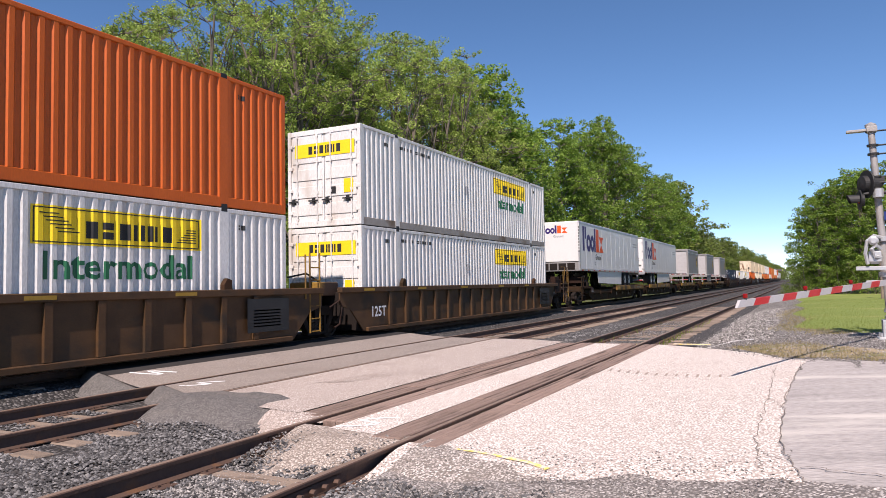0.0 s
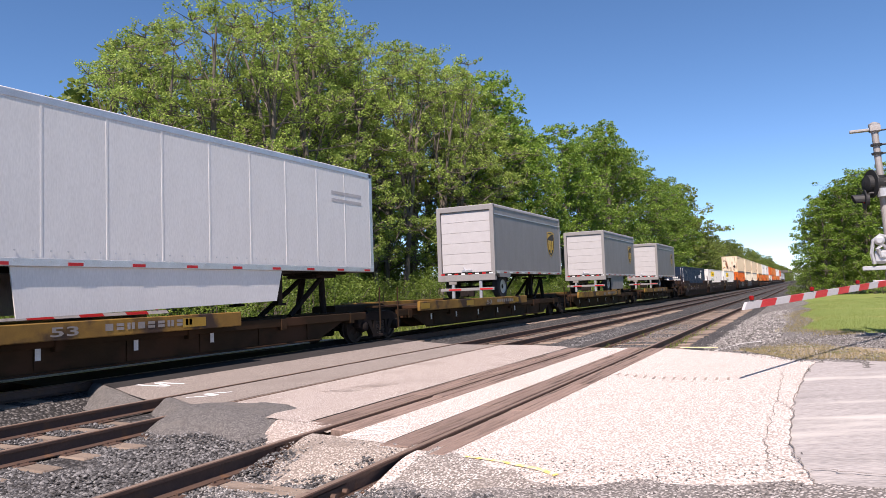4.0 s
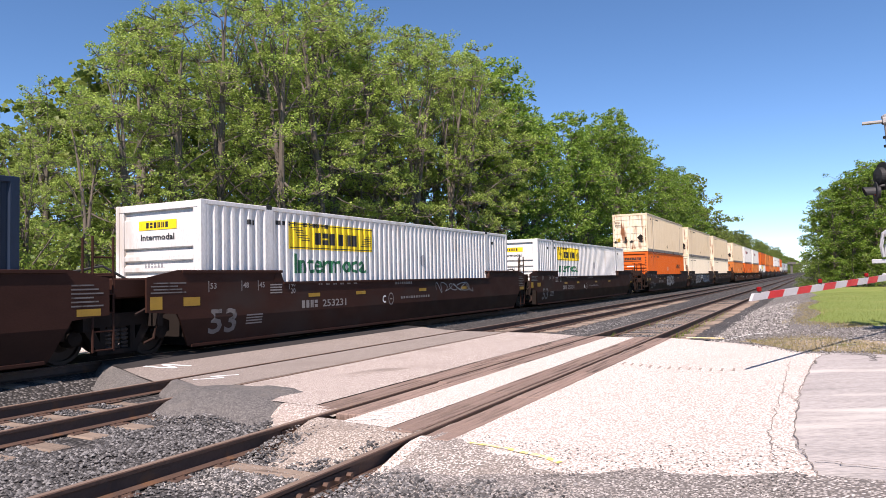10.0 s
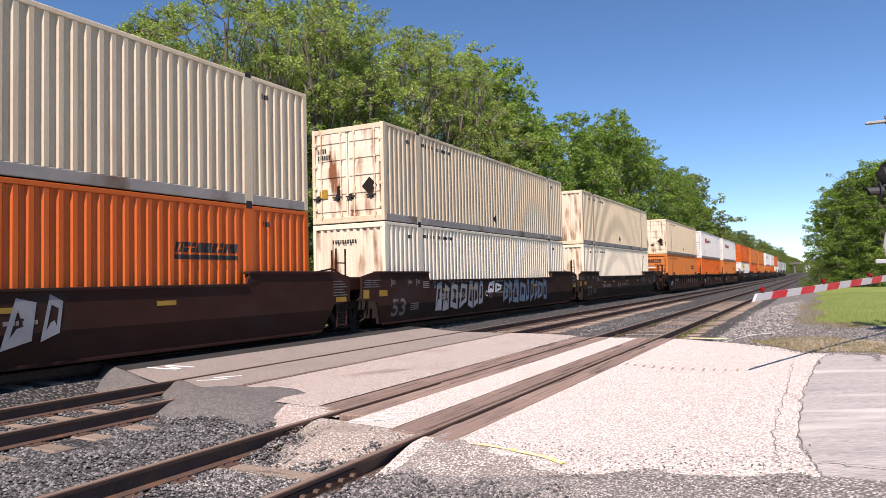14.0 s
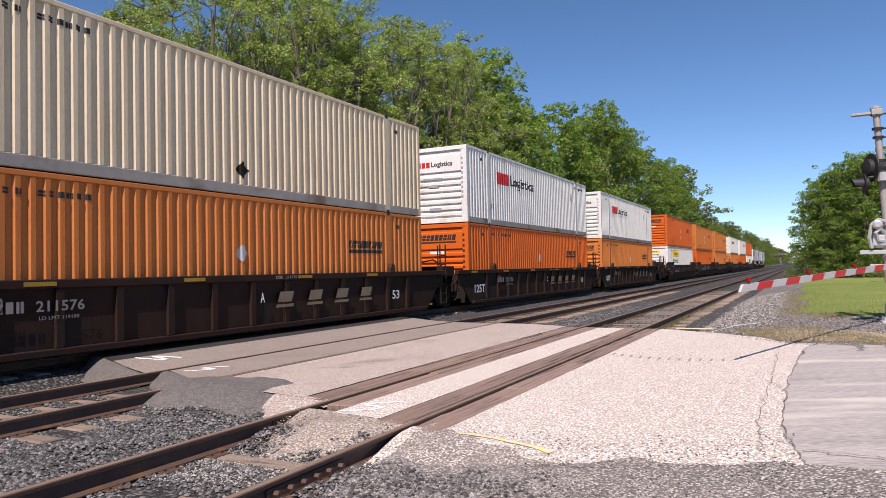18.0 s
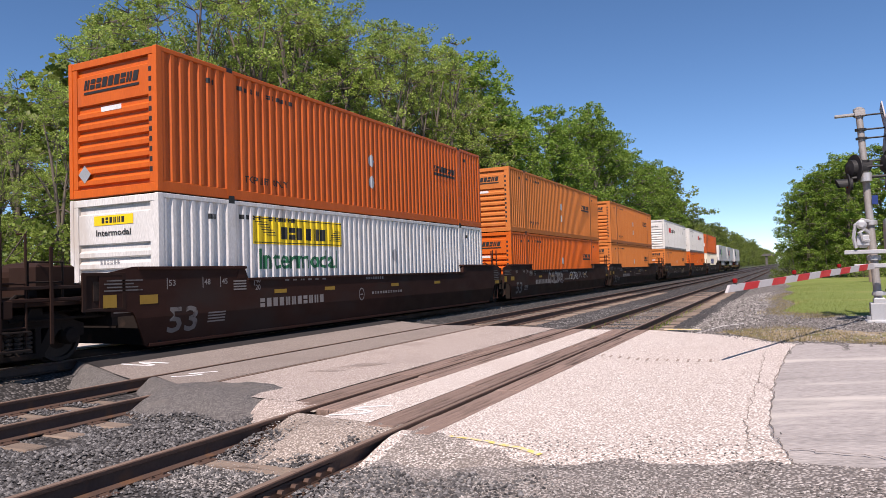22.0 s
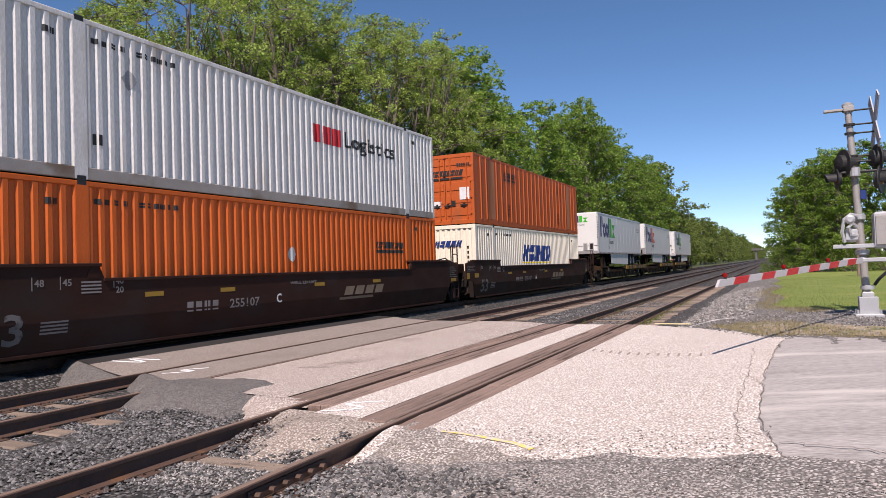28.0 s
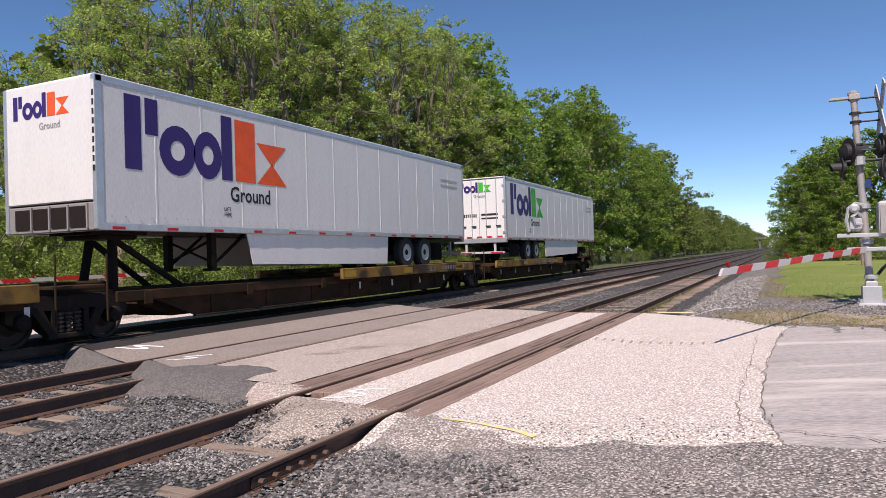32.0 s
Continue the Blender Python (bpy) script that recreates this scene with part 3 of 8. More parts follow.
def track(label, yc, zr, shine, joints, tie_from, tie_to, gap):
    """A track: two rails of jointed lengths, ties, plates and spikes."""
    tr = tagged(new("railway_track"), label, "track", kind="structure")
    tr.location = (0, yc, zr)
    for s in (-1, 1):
        cuts = [-60] + joints[s] + [900]
        for a, b in zip(cuts, cuts[1:]):
            r = part("rail", rail_mesh(a, b - 0.006, shine), None, tr)
            r.location = (0, s * GAUGE / 2, 0)
    tie = Mesh().box(-0.115, 0.115, -1.3, 1.3, -0.35, -0.178, 0.015).data("tie", TIE)
    plate = Mesh().box(-0.1, 0.1, -0.17, 0.17, -0.178, -0.166, 0.004)
    for a in (-0.06, 0.06):
        for b in (-0.1, 0.1):
            plate.box(a - 0.012, a + 0.012, b - 0.012, b + 0.012, -0.166, -0.145)
    plate = plate.data("tie_plate", RAILST)
    x, n = tie_from, 0
    rnd = random.Random(int(yc * 100))
    while x < tie_to:
        if not (gap[0] < x < gap[1]):
            o = part("tie", tie, None, tr)
            o.location, o.rotation_euler = (x, rnd.uniform(-0.05, 0.05), rnd.uniform(-0.012, 0.006)), (0, 0, rnd.uniform(-0.02, 0.02))
            if x < 24:
                for s in (-1, 1):
                    p = part("tie_plate", plate, None, tr)
                    p.location = (x, s * GAUGE / 2, 0)
        x += 0.53
    return tr


track1 = track("rusty jointed siding track on weathered wooden ties", Y1, Z1, RAILTOP, {-1: [4.35, 29], 1: [6.17, 31]}, 0.6, 46, (6.6, 17.3))
track("dark-railed main track on wooden ties", Y2, Z2, RAILTOP, {-1: [40], 1: [42]}, 2.0, 46, (7.2, 18.2))
track("main track with polished rails under the train", Y3, Z3, RAILSHINE, {-1: [60], 1: [62]}, 3.0, 46, (7.6, 18.6))

# joint bars with their bolts on the near track's rails
def joint_bar(track_ob, x, s, face):
    m = Mesh().box(x - 0.46, x + 0.46, s * GAUGE / 2 + face * 0.014 - 0.012, s * GAUGE / 2 + face * 0.03 + 0.012, -0.138, -0.045, 0.012)
    bar = part("joint_bar", m, RAILST, track_ob, "rusty bolted joint bar")
    for k in range(6):
        bx = x - 0.39 + k * 0.156
        b = Mesh().tube((bx, s * GAUGE / 2 + face * 0.04, -0.09), (bx, s * GAUGE / 2 + face * 0.085, -0.09), 0.024, 6)
        part("bolt", b, RAILST, bar)


joint_bar(track1, 4.35, -1, -1)
joint_bar(track1, 4.35, -1, 1)
joint_bar(track1, 6.17, 1, -1)
# ---- road over the tracks ----


def road_piece(name, label, outline, material, lift, cell=0.3):
    o = patch(name, label, outline, material, lift, "road", cell, 0.003)
    return o


T1L, T1R = Y1 + GAUGE / 2, Y1 - GAUGE / 2
PW = 0.34  # planks' width


def ragged(pts, seed, amp=0.035, step=0.12):
    """An uneven outline through points."""
    rnd = random.Random(seed)
    out = []
    for (x0, y0), (x1, y1) in zip(pts, pts[1:]):
        n = max(1, int(math.hypot(x1 - x0, y1 - y0) / step))
        for i in range(n):
            t = i / n
            out.append((x0 + (x1 - x0) * t, y0 + (y1 - y0) * t + amp * noise.noise((x0 + (x1 - x0) * t * 2.3, y0, seed)) + rnd.uniform(-amp, amp) * 0.4))
    return out + [pts[-1]]


LANE_SEAM = [(12.28, -0.06), (11.71, 0.04), (9.62, 0.15), (7.93, 0.2), (6.72, 0.2), (6.02, 0.18), (5.54, 0.11), (4.97, 0.01), (4.65, -0.31), (4.4, -0.6)]
road_piece("road_apron", "bleached pinkish-white chip-sealed road surface", [(4.75, 2.95), (4.75, 3.38), (5.9, 3.38), (5.9, T1R - 0.08 - PW), (17.05, T1R - 0.1 - PW), (16.6, 2.3), (15.7, 1.58), (14.13, 0.74), (12.86, 0.33)] + ragged(LANE_SEAM, 3) + [(4.3, 0.3), (4.5, 1.03), (4.6, 1.9)], ROAD, road_z, 0.14)
road_piece("old_road_lane", "older grey cracked asphalt lane", [(4.45, 0.2), (5.77, 0.36), (7.83, 0.4), (10.03, 0.34), (11.36, 0.25), (12.6, 0.1), (12.2, -0.4), (11.6, -1.2), (11.2, -14), (3.2, -14), (4.4, -0.6)], OLDROAD, lambda x, y: road_z(x, y) - 0.009, 0.2)
between_z = lambda x, y: 0.02 * math.sin(math.pi * (y - T1L) / (Y2 - Y1 - GAUGE)) - 0.008
to_main_z = lambda x, y: -0.01 + 0.13 * step01((y - Y2 - 0.8) / (Y3 - Y2 - 1.6))
road_piece("road_between_rails", "chip-sealed filling between the siding rails", [(6.1, T1R + 0.09 + PW), (6.2, T1L - 0.09 - PW), (17.1, T1L - 0.09 - PW), (17.1, T1R + 0.09 + PW)], ROAD, lambda x, y: -0.012)
road_piece("road_between_tracks", "worn tan-grey gravelled asphalt between the tracks", [(6.75, T1L + 0.07 + PW), (7.0, Y2 - GAUGE / 2 - 0.05), (17.9, Y2 - GAUGE / 2 - 0.05), (17.2, T1L + 0.07 + PW)], TANROAD, between_z)
road_piece("road_in_second_track", "worn asphalt between the rails of the second track", [(7.3, Y2 - GAUGE / 2 + 0.1), (7.95, Y2 + GAUGE / 2 - 0.1), (18.1, Y2 + GAUGE / 2 - 0.1), (17.9, Y2 - GAUGE / 2 + 0.1)], GREYROAD, lambda x, y: -0.01)
road_piece("road_to_main", "grey asphalt between the two main tracks", [(7.62, Y2 + GAUGE / 2 + 0.05), (8.1, 10.45), (18.4, 10.45), (18.2, Y2 + GAUGE / 2 + 0.05)], GREYROAD, lambda x, y: -0.01 + 0.13 * step01((y - Y2 - 0.8) / (Y3 - Y2 - 1.6)))
# two near-black strips: the train's shade on the crossing, put into colour
road_piece("rubber_panel", "black rubber crossing panel beside the main rail", [(8.1, 10.45), (8.42, Y3 - GAUGE / 2 - 0.05), (18.5, Y3 - GAUGE / 2 - 0.05), (18.4, 10.45)], SHADESTRIP, lambda x, y: -0.012 + 0.13 * step01((y - Y2 - 0.8) / (Y3 - Y2 - 1.6)))
road_piece("road_in_main_track", "black rubber panel between the main track's rails", [(7.6, Y3 - GAUGE / 2 + 0.1), (7.9, Y3 + GAUGE / 2 - 0.1), (18.6, Y3 + GAUGE / 2 - 0.1), (18.5, Y3 - GAUGE / 2 + 0.1)], SHADESTRIP, lambda x, y: 0.12)
road_piece("road_beyond", "pale chip-sealed road leading away beyond the tracks", [(7.9, Y3 + GAUGE / 2 + 0.05), (8.3, 30), (17.0, 30), (18.6, Y3 + GAUGE / 2 + 0.05)], ROAD, lambda x, y: 0.12 - 0.2 * step01((y - 13.2) / 4))


# asphalt ends: rounded humps that run down into the ballast at both road edges
def hump(name, label, x0, y0, y1, z, run, side, material, drop=0.27):
    v, f, nx, ny = [], [], 12, 26
    for i in range(nx + 1):
        for j in range(ny + 1):
            s, u = i / nx, j / ny
            reach = run * (0.3 + 0.7 * math.sqrt(max(0.0, 1 - 0.94 * (2 * u - 1) ** 2))) * (0.95 + 0.2 * noise.noise((u * 3, y0, 1)) + 0.12 * noise.noise((u * 9, y0, 4)) + 0.12 * noise.noise((u * 23, y0, 8)))
            y = y0 + (y1 - y0) * u
            xa = x0[0] + (x0[1] - x0[0]) * u
            v.append((xa + side * s * reach, y, z(xa, y) - 0.004 - drop * step01(s) ** 1.5 + 0.02 * min(1, s * 3) * noise.noise((s * 4, u * 6, 2 + y0))))
    f = [(i * (ny + 1) + j, (i + 1) * (ny + 1) + j, (i + 1) * (ny + 1) + j + 1, i * (ny + 1) + j + 1) for i in range(nx) for j in range(ny)]
    if side < 0:
        f = [q[::-1] for q in f]
    return tagged(new(name, raw(name, v, f[::1], material, True)), label, "asphalt", kind="structure")


hump("asphalt_edge_1", "tan gravelled asphalt edge sloping into ballast", (6.78, 6.9), T1L + 0.02, 5.85, between_z, 1.15, -1, TANROAD, 0.3)
hump("asphalt_edge_5", "grey patched asphalt edge sloping into ballast", (6.9, 7.05), 5.85, Y2 - GAUGE / 2 - 0.012, between_z, 0.8, -1, TAR, 0.3)
hump("asphalt_edge_2", "dark patched asphalt edge between the rails", (7.32, 7.98), Y2 - GAUGE / 2 + 0.012, Y2 + GAUGE / 2 - 0.012, lambda x, y: -0.01, 0.75, -1, TAR, 0.25)
hump("asphalt_edge_3", "grey asphalt edge sloping into ballast", (7.75, 8.6), Y2 + GAUGE / 2 + 0.012, Y3 - GAUGE / 2 - 0.02, to_main_z, 0.7, -1, TAR, 0.3)
hump("asphalt_edge_4", "tan gravel at the road edge sloping into the siding", (6.15, 6.3), T1R + 0.012, T1L - 0.012, lambda x, y: -0.012, 1.75, -1, TANGRAVEL, 0.25)
# dark cold-patch mound against the second track's rail
v, f, nx, ny = [], [], 20, 20
for i in range(nx + 1):
    for j in range(ny + 1):
        s, u = i / nx, j / ny
        x, y = 6.05 + 1.75 * s, 5.65 + (Y2 - GAUGE / 2 - 0.014 - 5.65) * u
        low = -0.008 - 0.3 * step01((7.0 - x) / 1.5)
        edge = min(step01(s / 0.3), step01((1 - s) / 0.3), step01(u / 0.45))
        edge = max(0.0, min(1.0, edge * 1.5 + 0.7 * noise.noise((x * 1.6, y * 1.6, 9)) - 0.15)) if u < 0.97 else edge
        v.append((x, y, low - 0.03 + 0.11 * edge + 0.025 * edge * noise.noise((x * 3, y * 3, 6))))
f = [(i * (ny + 1) + j, (i + 1) * (ny + 1) + j, (i + 1) * (ny + 1) + j + 1, i * (ny + 1) + j + 1) for i in range(nx) for j in range(ny)]
tagged(new("asphalt_patch", raw("asphalt_patch", v, f, TAR, True)), "dark grey asphalt patch heaped against the rail", "asphalt", kind="structure")

# packed dirt in the flangeways beside the siding rails
for k, (fy, x0) in enumerate(((T1R - 0.085, 5.8), (T1R + 0.038, 6.0), (T1L - 0.085, 6.5), (T1L + 0.038, 6.7))):
    v, f, n = [], [], 60
    for i in range(n + 1):
        x = x0 + (17.1 - x0) * i / n
        for y in (fy, fy + 0.048):
            v.append((x, y, -0.04 + 0.014 * noise.noise((x * 2.3, y * 9, 5)) + 0.008 * noise.noise((x * 11, y * 30, 2))))
    f = [(2 * i, 2 * i + 2, 2 * i + 3, 2 * i + 1) for i in range(n)]
    tagged(new("flangeway_%d" % (k + 1), raw("flangeway", v, f, TANGRAVEL)), "brown dirt packed beside the rail", "dirt", kind="structure")

# timber planks along the siding rails
for name_y, x0, x1 in ((T1R - 0.085 - PW, 5.78, 17.1), (T1R + 0.085, 6.0, 17.1), (T1L - 0.085 - PW, 6.55, 17.1), (T1L + 0.075, 6.7, 17.1)):
    timber = tagged(new("crossing_timber"), "worn brown timber crossing planks along the rail", "planks", kind="structure")
    timber.location = (0, name_y, 0)
    a = x0
    rnd = random.Random(int(name_y * 37))
    while a < x1 - 0.2:
        b = min(x1, a + 2.44)
        for k in range(2):
            m = Mesh().box(a + 0.004, b - 0.004, k * PW / 2 + 0.004, (k + 1) * PW / 2 - 0.004, -0.16, -0.004 + rnd.uniform(-0.01, 0.008), 0.012)
            part("plank", m, PLANK, timber)
        a = b


# loose stones: ballast close to the camera
def stones(name, label, boxes, seed, material=None):
    rnd = np.random.default_rng(seed)
    V, F, k = [], [], 0
    base = np.array([(0, 0, 1), (0.94, 0, 0.1), (0.2, 0.9, 0), (-0.8, 0.5, 0.15), (-0.75, -0.55, 0), (0.3, -0.9, 0.1), (0, 0, -0.8)])
    faces = [(0, 1, 2), (0, 2, 3), (0, 3, 4), (0, 4, 5), (0, 5, 1), (6, 2, 1), (6, 3, 2), (6, 4, 3), (6, 5, 4), (6, 1, 5)]
    for x0, x1, y0, y1, count, size, zf in boxes:
        for _ in range(count):
            x, y = rnd.uniform(x0, x1), rnd.uniform(y0, y1)
            if zf(x, y) is None:
                continue
            s = size * rnd.uniform(0.5, 1.25)
            a, ca = rnd.uniform(0, 6.28), None
            q = base * (1 + rnd.uniform(-0.25, 0.25, (7, 3))) * s * np.array([1, 0.8, 0.65]) * 0.5
            ca, sa = math.cos(a), math.sin(a)
            q = np.stack([q[:, 0] * ca - q[:, 1] * sa, q[:, 0] * sa + q[:, 1] * ca, q[:, 2]], 1) + (x, y, zf(x, y) + s * 0.12)
            V += q.tolist()
            F += [tuple(i + k for i in t) for t in faces]
            k += 7
    return tagged(new(name, raw(name, V, F, material or STONES)), label, "gravel", kind="stuff")


def in_siding(x, y):
    if x > 5.5 + 0.2 * math.sin(y * 7):
        return None
    return max(-0.185, -0.235 + 0.235 * step01((x - 4.4) / 2)) + 0.015 * noise.noise((x * 2, y * 2, 0))


def in_between(x, y):
    if x > 6.35 + 0.15 * math.sin(y * 5):
        return None
    return max(-0.2 + 0.03 * noise.noise((x * 1.5, y * 1.5, 4)), -0.31 + 0.3 * step01((x - 5.4) / 1.6))


def on_tie(x, y, every=0.53, start=0.6):
    """Whether a spot lies on a tie's open middle."""
    return abs((x - start + every / 2) % every - every / 2) < 0.1


stones("ballast_near", "loose grey ballast stones around the siding", [
    (1.4, 5.8, 3.5, 4.9, 5200, 0.042, lambda x, y: None if on_tie(x, y) and 3.75 < y < 4.75 else in_siding(x, y)),
    (1.6, 6.6, 5.0, 7.5, 15000, 0.046, in_between),
    (3.0, 7.0, 7.55, 9.1, 3800, 0.045, lambda x, y: None if x > 6.6 or on_tie(x, y, 0.53, 2.0) else -0.178),
    (4.0, 7.2, 9.1, 9.7, 1800, 0.05, lambda x, y: None if x > 6.9 else -0.2 - 0.3 * max(0, y - 9.3)),
    (1.5, 5.3, 1.5, 3.35, 7000, 0.04, lambda x, y: None if x > road_edge(y) + 0.1 + 0.12 * math.sin(y * 9) or abs(math.sin(x * 31 + y * 17)) > (y - 1.3) * 1.2 else gravel_z(x, y))], 5)
stones("gravel_near", "fine pale gravel stones at the road edge", [
    (1.5, 5.3, 0.2, 3.3, 7000, 0.022, lambda x, y: None if x > road_edge(y) + 0.15 else gravel_z(x, y)),
    (4.3, 6.2, 0.1, 3.35, 8000, 0.02, lambda x, y: max(gravel_z(x, y), road_z(x, y)) if x < road_edge(y) + 1.3 * abs(math.sin(x * 91 + y * 57)) ** 3 else None),
    (4.1, 6.1, 3.5, 4.9, 6500, 0.026, lambda x, y: max(-0.185, -0.25 + 0.245 * step01((x - 4.5) / 1.75)) if abs(math.sin(x * 83 + y * 47)) > step01((x - 4.2) / 1.9) else None),
    (2.5, 4.9, -1.5, 0.3, 2600, 0.024, lambda x, y: gravel_z(x, y) if x < 4.6 else None)], 8, GRIT)
stones("ballast_far", "loose grey ballast stones beyond the crossing", [
    (17.3, 34, 4.95, 7.4, 6500, 0.07, lambda x, y: -0.225),
    (17.3, 30, 3.55, 4.85, 2600, 0.06, lambda x, y: -0.195),
    (18.5, 34, 9.1, 9.8, 1600, 0.06, lambda x, y: -0.2 - 0.3 * max(0, y - 9.3))], 6)
stones("shoulder_stones", "small stones scattered on the gravel shoulder", [
    (17.2, 36, 0.6, 3.3, 6500, 0.06, lambda x, y: verge(x, y) + 0.005), (12.2, 18.5, -3, 1.6, 4200, 0.038, lambda x, y: verge(x, y) + 0.005 if y < 0.3 + (x - 12.5) * 0.42 else None)], 7, GRIT)


# ---- the train ----
def ran(t):
    """How far the train has come after t seconds; it passes at about 14 m/s."""
    return 14.1444 * t - 0.63313 * (t / 10) ** 2 + 0.28097 * (t / 10) ** 3


MOVING = []  # every thing of the train, with its place along the train
SPIN = []  # every wheelset, with its place along the train


def rolling(name, label, category, s, group=""):
    ob = thing(name, label, category, (s, Y3, 0), group)
    MOVING.append((ob, s))
    return ob


CL, CW, CH = 16.15, 1.295, 2.9
PITCH = 0.254


def corrugation():
    """Side profile along x: places and depths of the folds, plain at the posts."""
    pts = []
    for a, b in ((0.13, 1.9), (2.16, 13.99), (14.25, CL - 0.13)):
        n = round((b - a) / PITCH)
        p = (b - a) / n
        for i in range(n):
            x = a + i * p
            pts += [(x, 0.0), (x + 0.3 * p, 0.0), (x + 0.46 * p, 0.045), (x + 0.8 * p, 0.045), (x + 0.96 * p, 0.0)]
        pts.append((b, 0.0))
    return pts


FOLDS = corrugation()
FX = np.array([p[0] for p in FOLDS])
FD = np.array([p[1] for p in FOLDS])


def depth(x, flat):
    return 0.0 if flat else float(np.interp(x, FX, FD))


def lay(polys, flat, y=-CW, proud=0.004):
    """Paint of convex x, z polygons, laid on the side's folds."""
    m = Mesh()
    for poly in polys:
        x0, x1 = min(p[0] for p in poly), max(p[0] for p in poly)
        cuts = [x0] + ([] if flat else [float(v) for v in FX if x0 < v < x1]) + [x1]
        for a, b in zip(cuts, cuts[1:]):
            if b - a < 1e-5:
                continue
            q = poly
            for side, lim in ((1, a), (-1, b)):
                out = []
                for i in range(len(q)):
                    p0, p1 = q[i], q[(i + 1) % len(q)]
                    d0, d1 = side * (p0[0] - lim), side * (p1[0] - lim)
                    if d0 >= 0:
                        out.append(p0)
                    if d0 * d1 < 0:
                        k = d0 / (d0 - d1)
                        out.append((lim, p0[1] + (p1[1] - p0[1]) * k))
                q = out
                if len(q) < 3:
                    break
            if len(q) >= 3:
                m.add([(p[0], y + depth(p[0], flat) - proud, p[1]) for p in q], [tuple(range(len(q)))])
    return m


def rect(x0, x1, z0, z1, slant=0.0):
    return [(x0, z0), (x1, z0), (x1 + slant, z1), (x0 + slant, z1)]


TEXTS = {}


def words(text, size, squeeze=1.0):
    """Triangles of lettering in the built-in font, from the lower left."""
    key = (text, size, squeeze)
    if key not in TEXTS:
        cu = bpy.data.curves.new("lettering", "FONT")
        cu.body, cu.size, cu.resolution_u, cu.offset = text, size, 2, 0.018
        ob = bpy.data.objects.new("lettering", cu)
        me = bpy.data.meshes.new_from_object(ob)
        me.calc_loop_triangles()
        TEXTS[key] = [[(me.vertices[i].co.x * squeeze, me.vertices[i].co.y) for i in t.vertices] for t in me.loop_triangles]
        bpy.data.objects.remove(ob)
    return TEXTS[key]


def fit_words(text, x0, x1, z0, z1):
    t = words(text, 1.0)
    xs_, zs_ = [p[0] for q in t for p in q], [p[1] for q in t for p in q]
    a, b, c, d = min(xs_), max(xs_), min(zs_), max(zs_)
    return [[(x0 + (p[0] - a) / (b - a) * (x1 - x0), z0 + (p[1] - c) / (d - c) * (z1 - z0)) for p in q] for q in t]


def blocks(n, x0, x1, z0, z1, slant=0.0, fill=0.74, seed=1, notch=True):
    """A word mark as plain bars: n letter-like blocks in a row, some of them split."""
    rnd = random.Random(seed)
    w = (x1 - x0) / n
    out = []
    for i in range(n):
        a, b = x0 + i * w, x0 + i * w + w * fill
        s = w * (1 - fill)
        t = (z1 - z0) * 0.24
        kind = rnd.choice((0, 0, 1, 2)) if notch and n > 1 else 0
        sl = lambda z: slant * (z - z0) / (z1 - z0)
        bar = lambda p, q, u, v: out.append([(p + sl(u), u), (q + sl(u), u), (q + sl(v), v), (p + sl(v), v)])
        if kind == 0:
            bar(a, b, z0, z1)
        elif kind == 1:
            bar(a, b, z0, (z0 + z1) / 2 - t * 0.3), bar(a, b, (z0 + z1) / 2 + t * 0.3, z1)
        else:
            bar(a, a + (b - a) * 0.42, z0, z1), bar(b - (b - a) * 0.42, b, z0, z1)
    return out


def diamond(x, z, r, rz=None):
    rz = rz or r
    return [[(x - r, z), (x, z - rz), (x + r, z), (x, z + rz)]]


SIDE_CACHE = {}


def side_mesh(flat):
    """The folded side wall between its rails, as a closed skin with some thickness."""
    m = Mesh()
    if flat:
        return m.box(0.12, CL - 0.12, -CW + 0.004, -CW + 0.04, 0.22, CH - 0.1)
    z0, z1 = 0.22, CH - 0.1
    v = []
    for x, d in FOLDS:
        v += [(x, -CW + d, z0), (x, -CW + d, z1)]
    for x, d in FOLDS:
        v += [(x, -CW + d + 0.012, z0), (x, -CW + d + 0.012, z1)]
    n = len(FOLDS)
    f = []
    for i in range(n - 1):
        a, b = 2 * i, 2 * i + 2
        f += [(a, b, b + 1, a + 1), (a + 2 * n, a + 1 + 2 * n, b + 1 + 2 * n, b + 2 * n)]
    return m.add(v, f)


def on_end(polys, x=0.0):
    """Paint on the leading end wall: the polygon's first number runs from the far side to the near side."""
    m = Mesh()
    for p in polys:
        m.add([(x - 0.004, 1.295 - u, z) for u, z in p], [tuple(range(len(p)))])
    return m


def flip(m):
    """The same part on the far side."""
    o = Mesh()
    o.v, o.f = [(x, -y, z) for x, y, z in m.v], [q[::-1] for q in m.f]
    return o


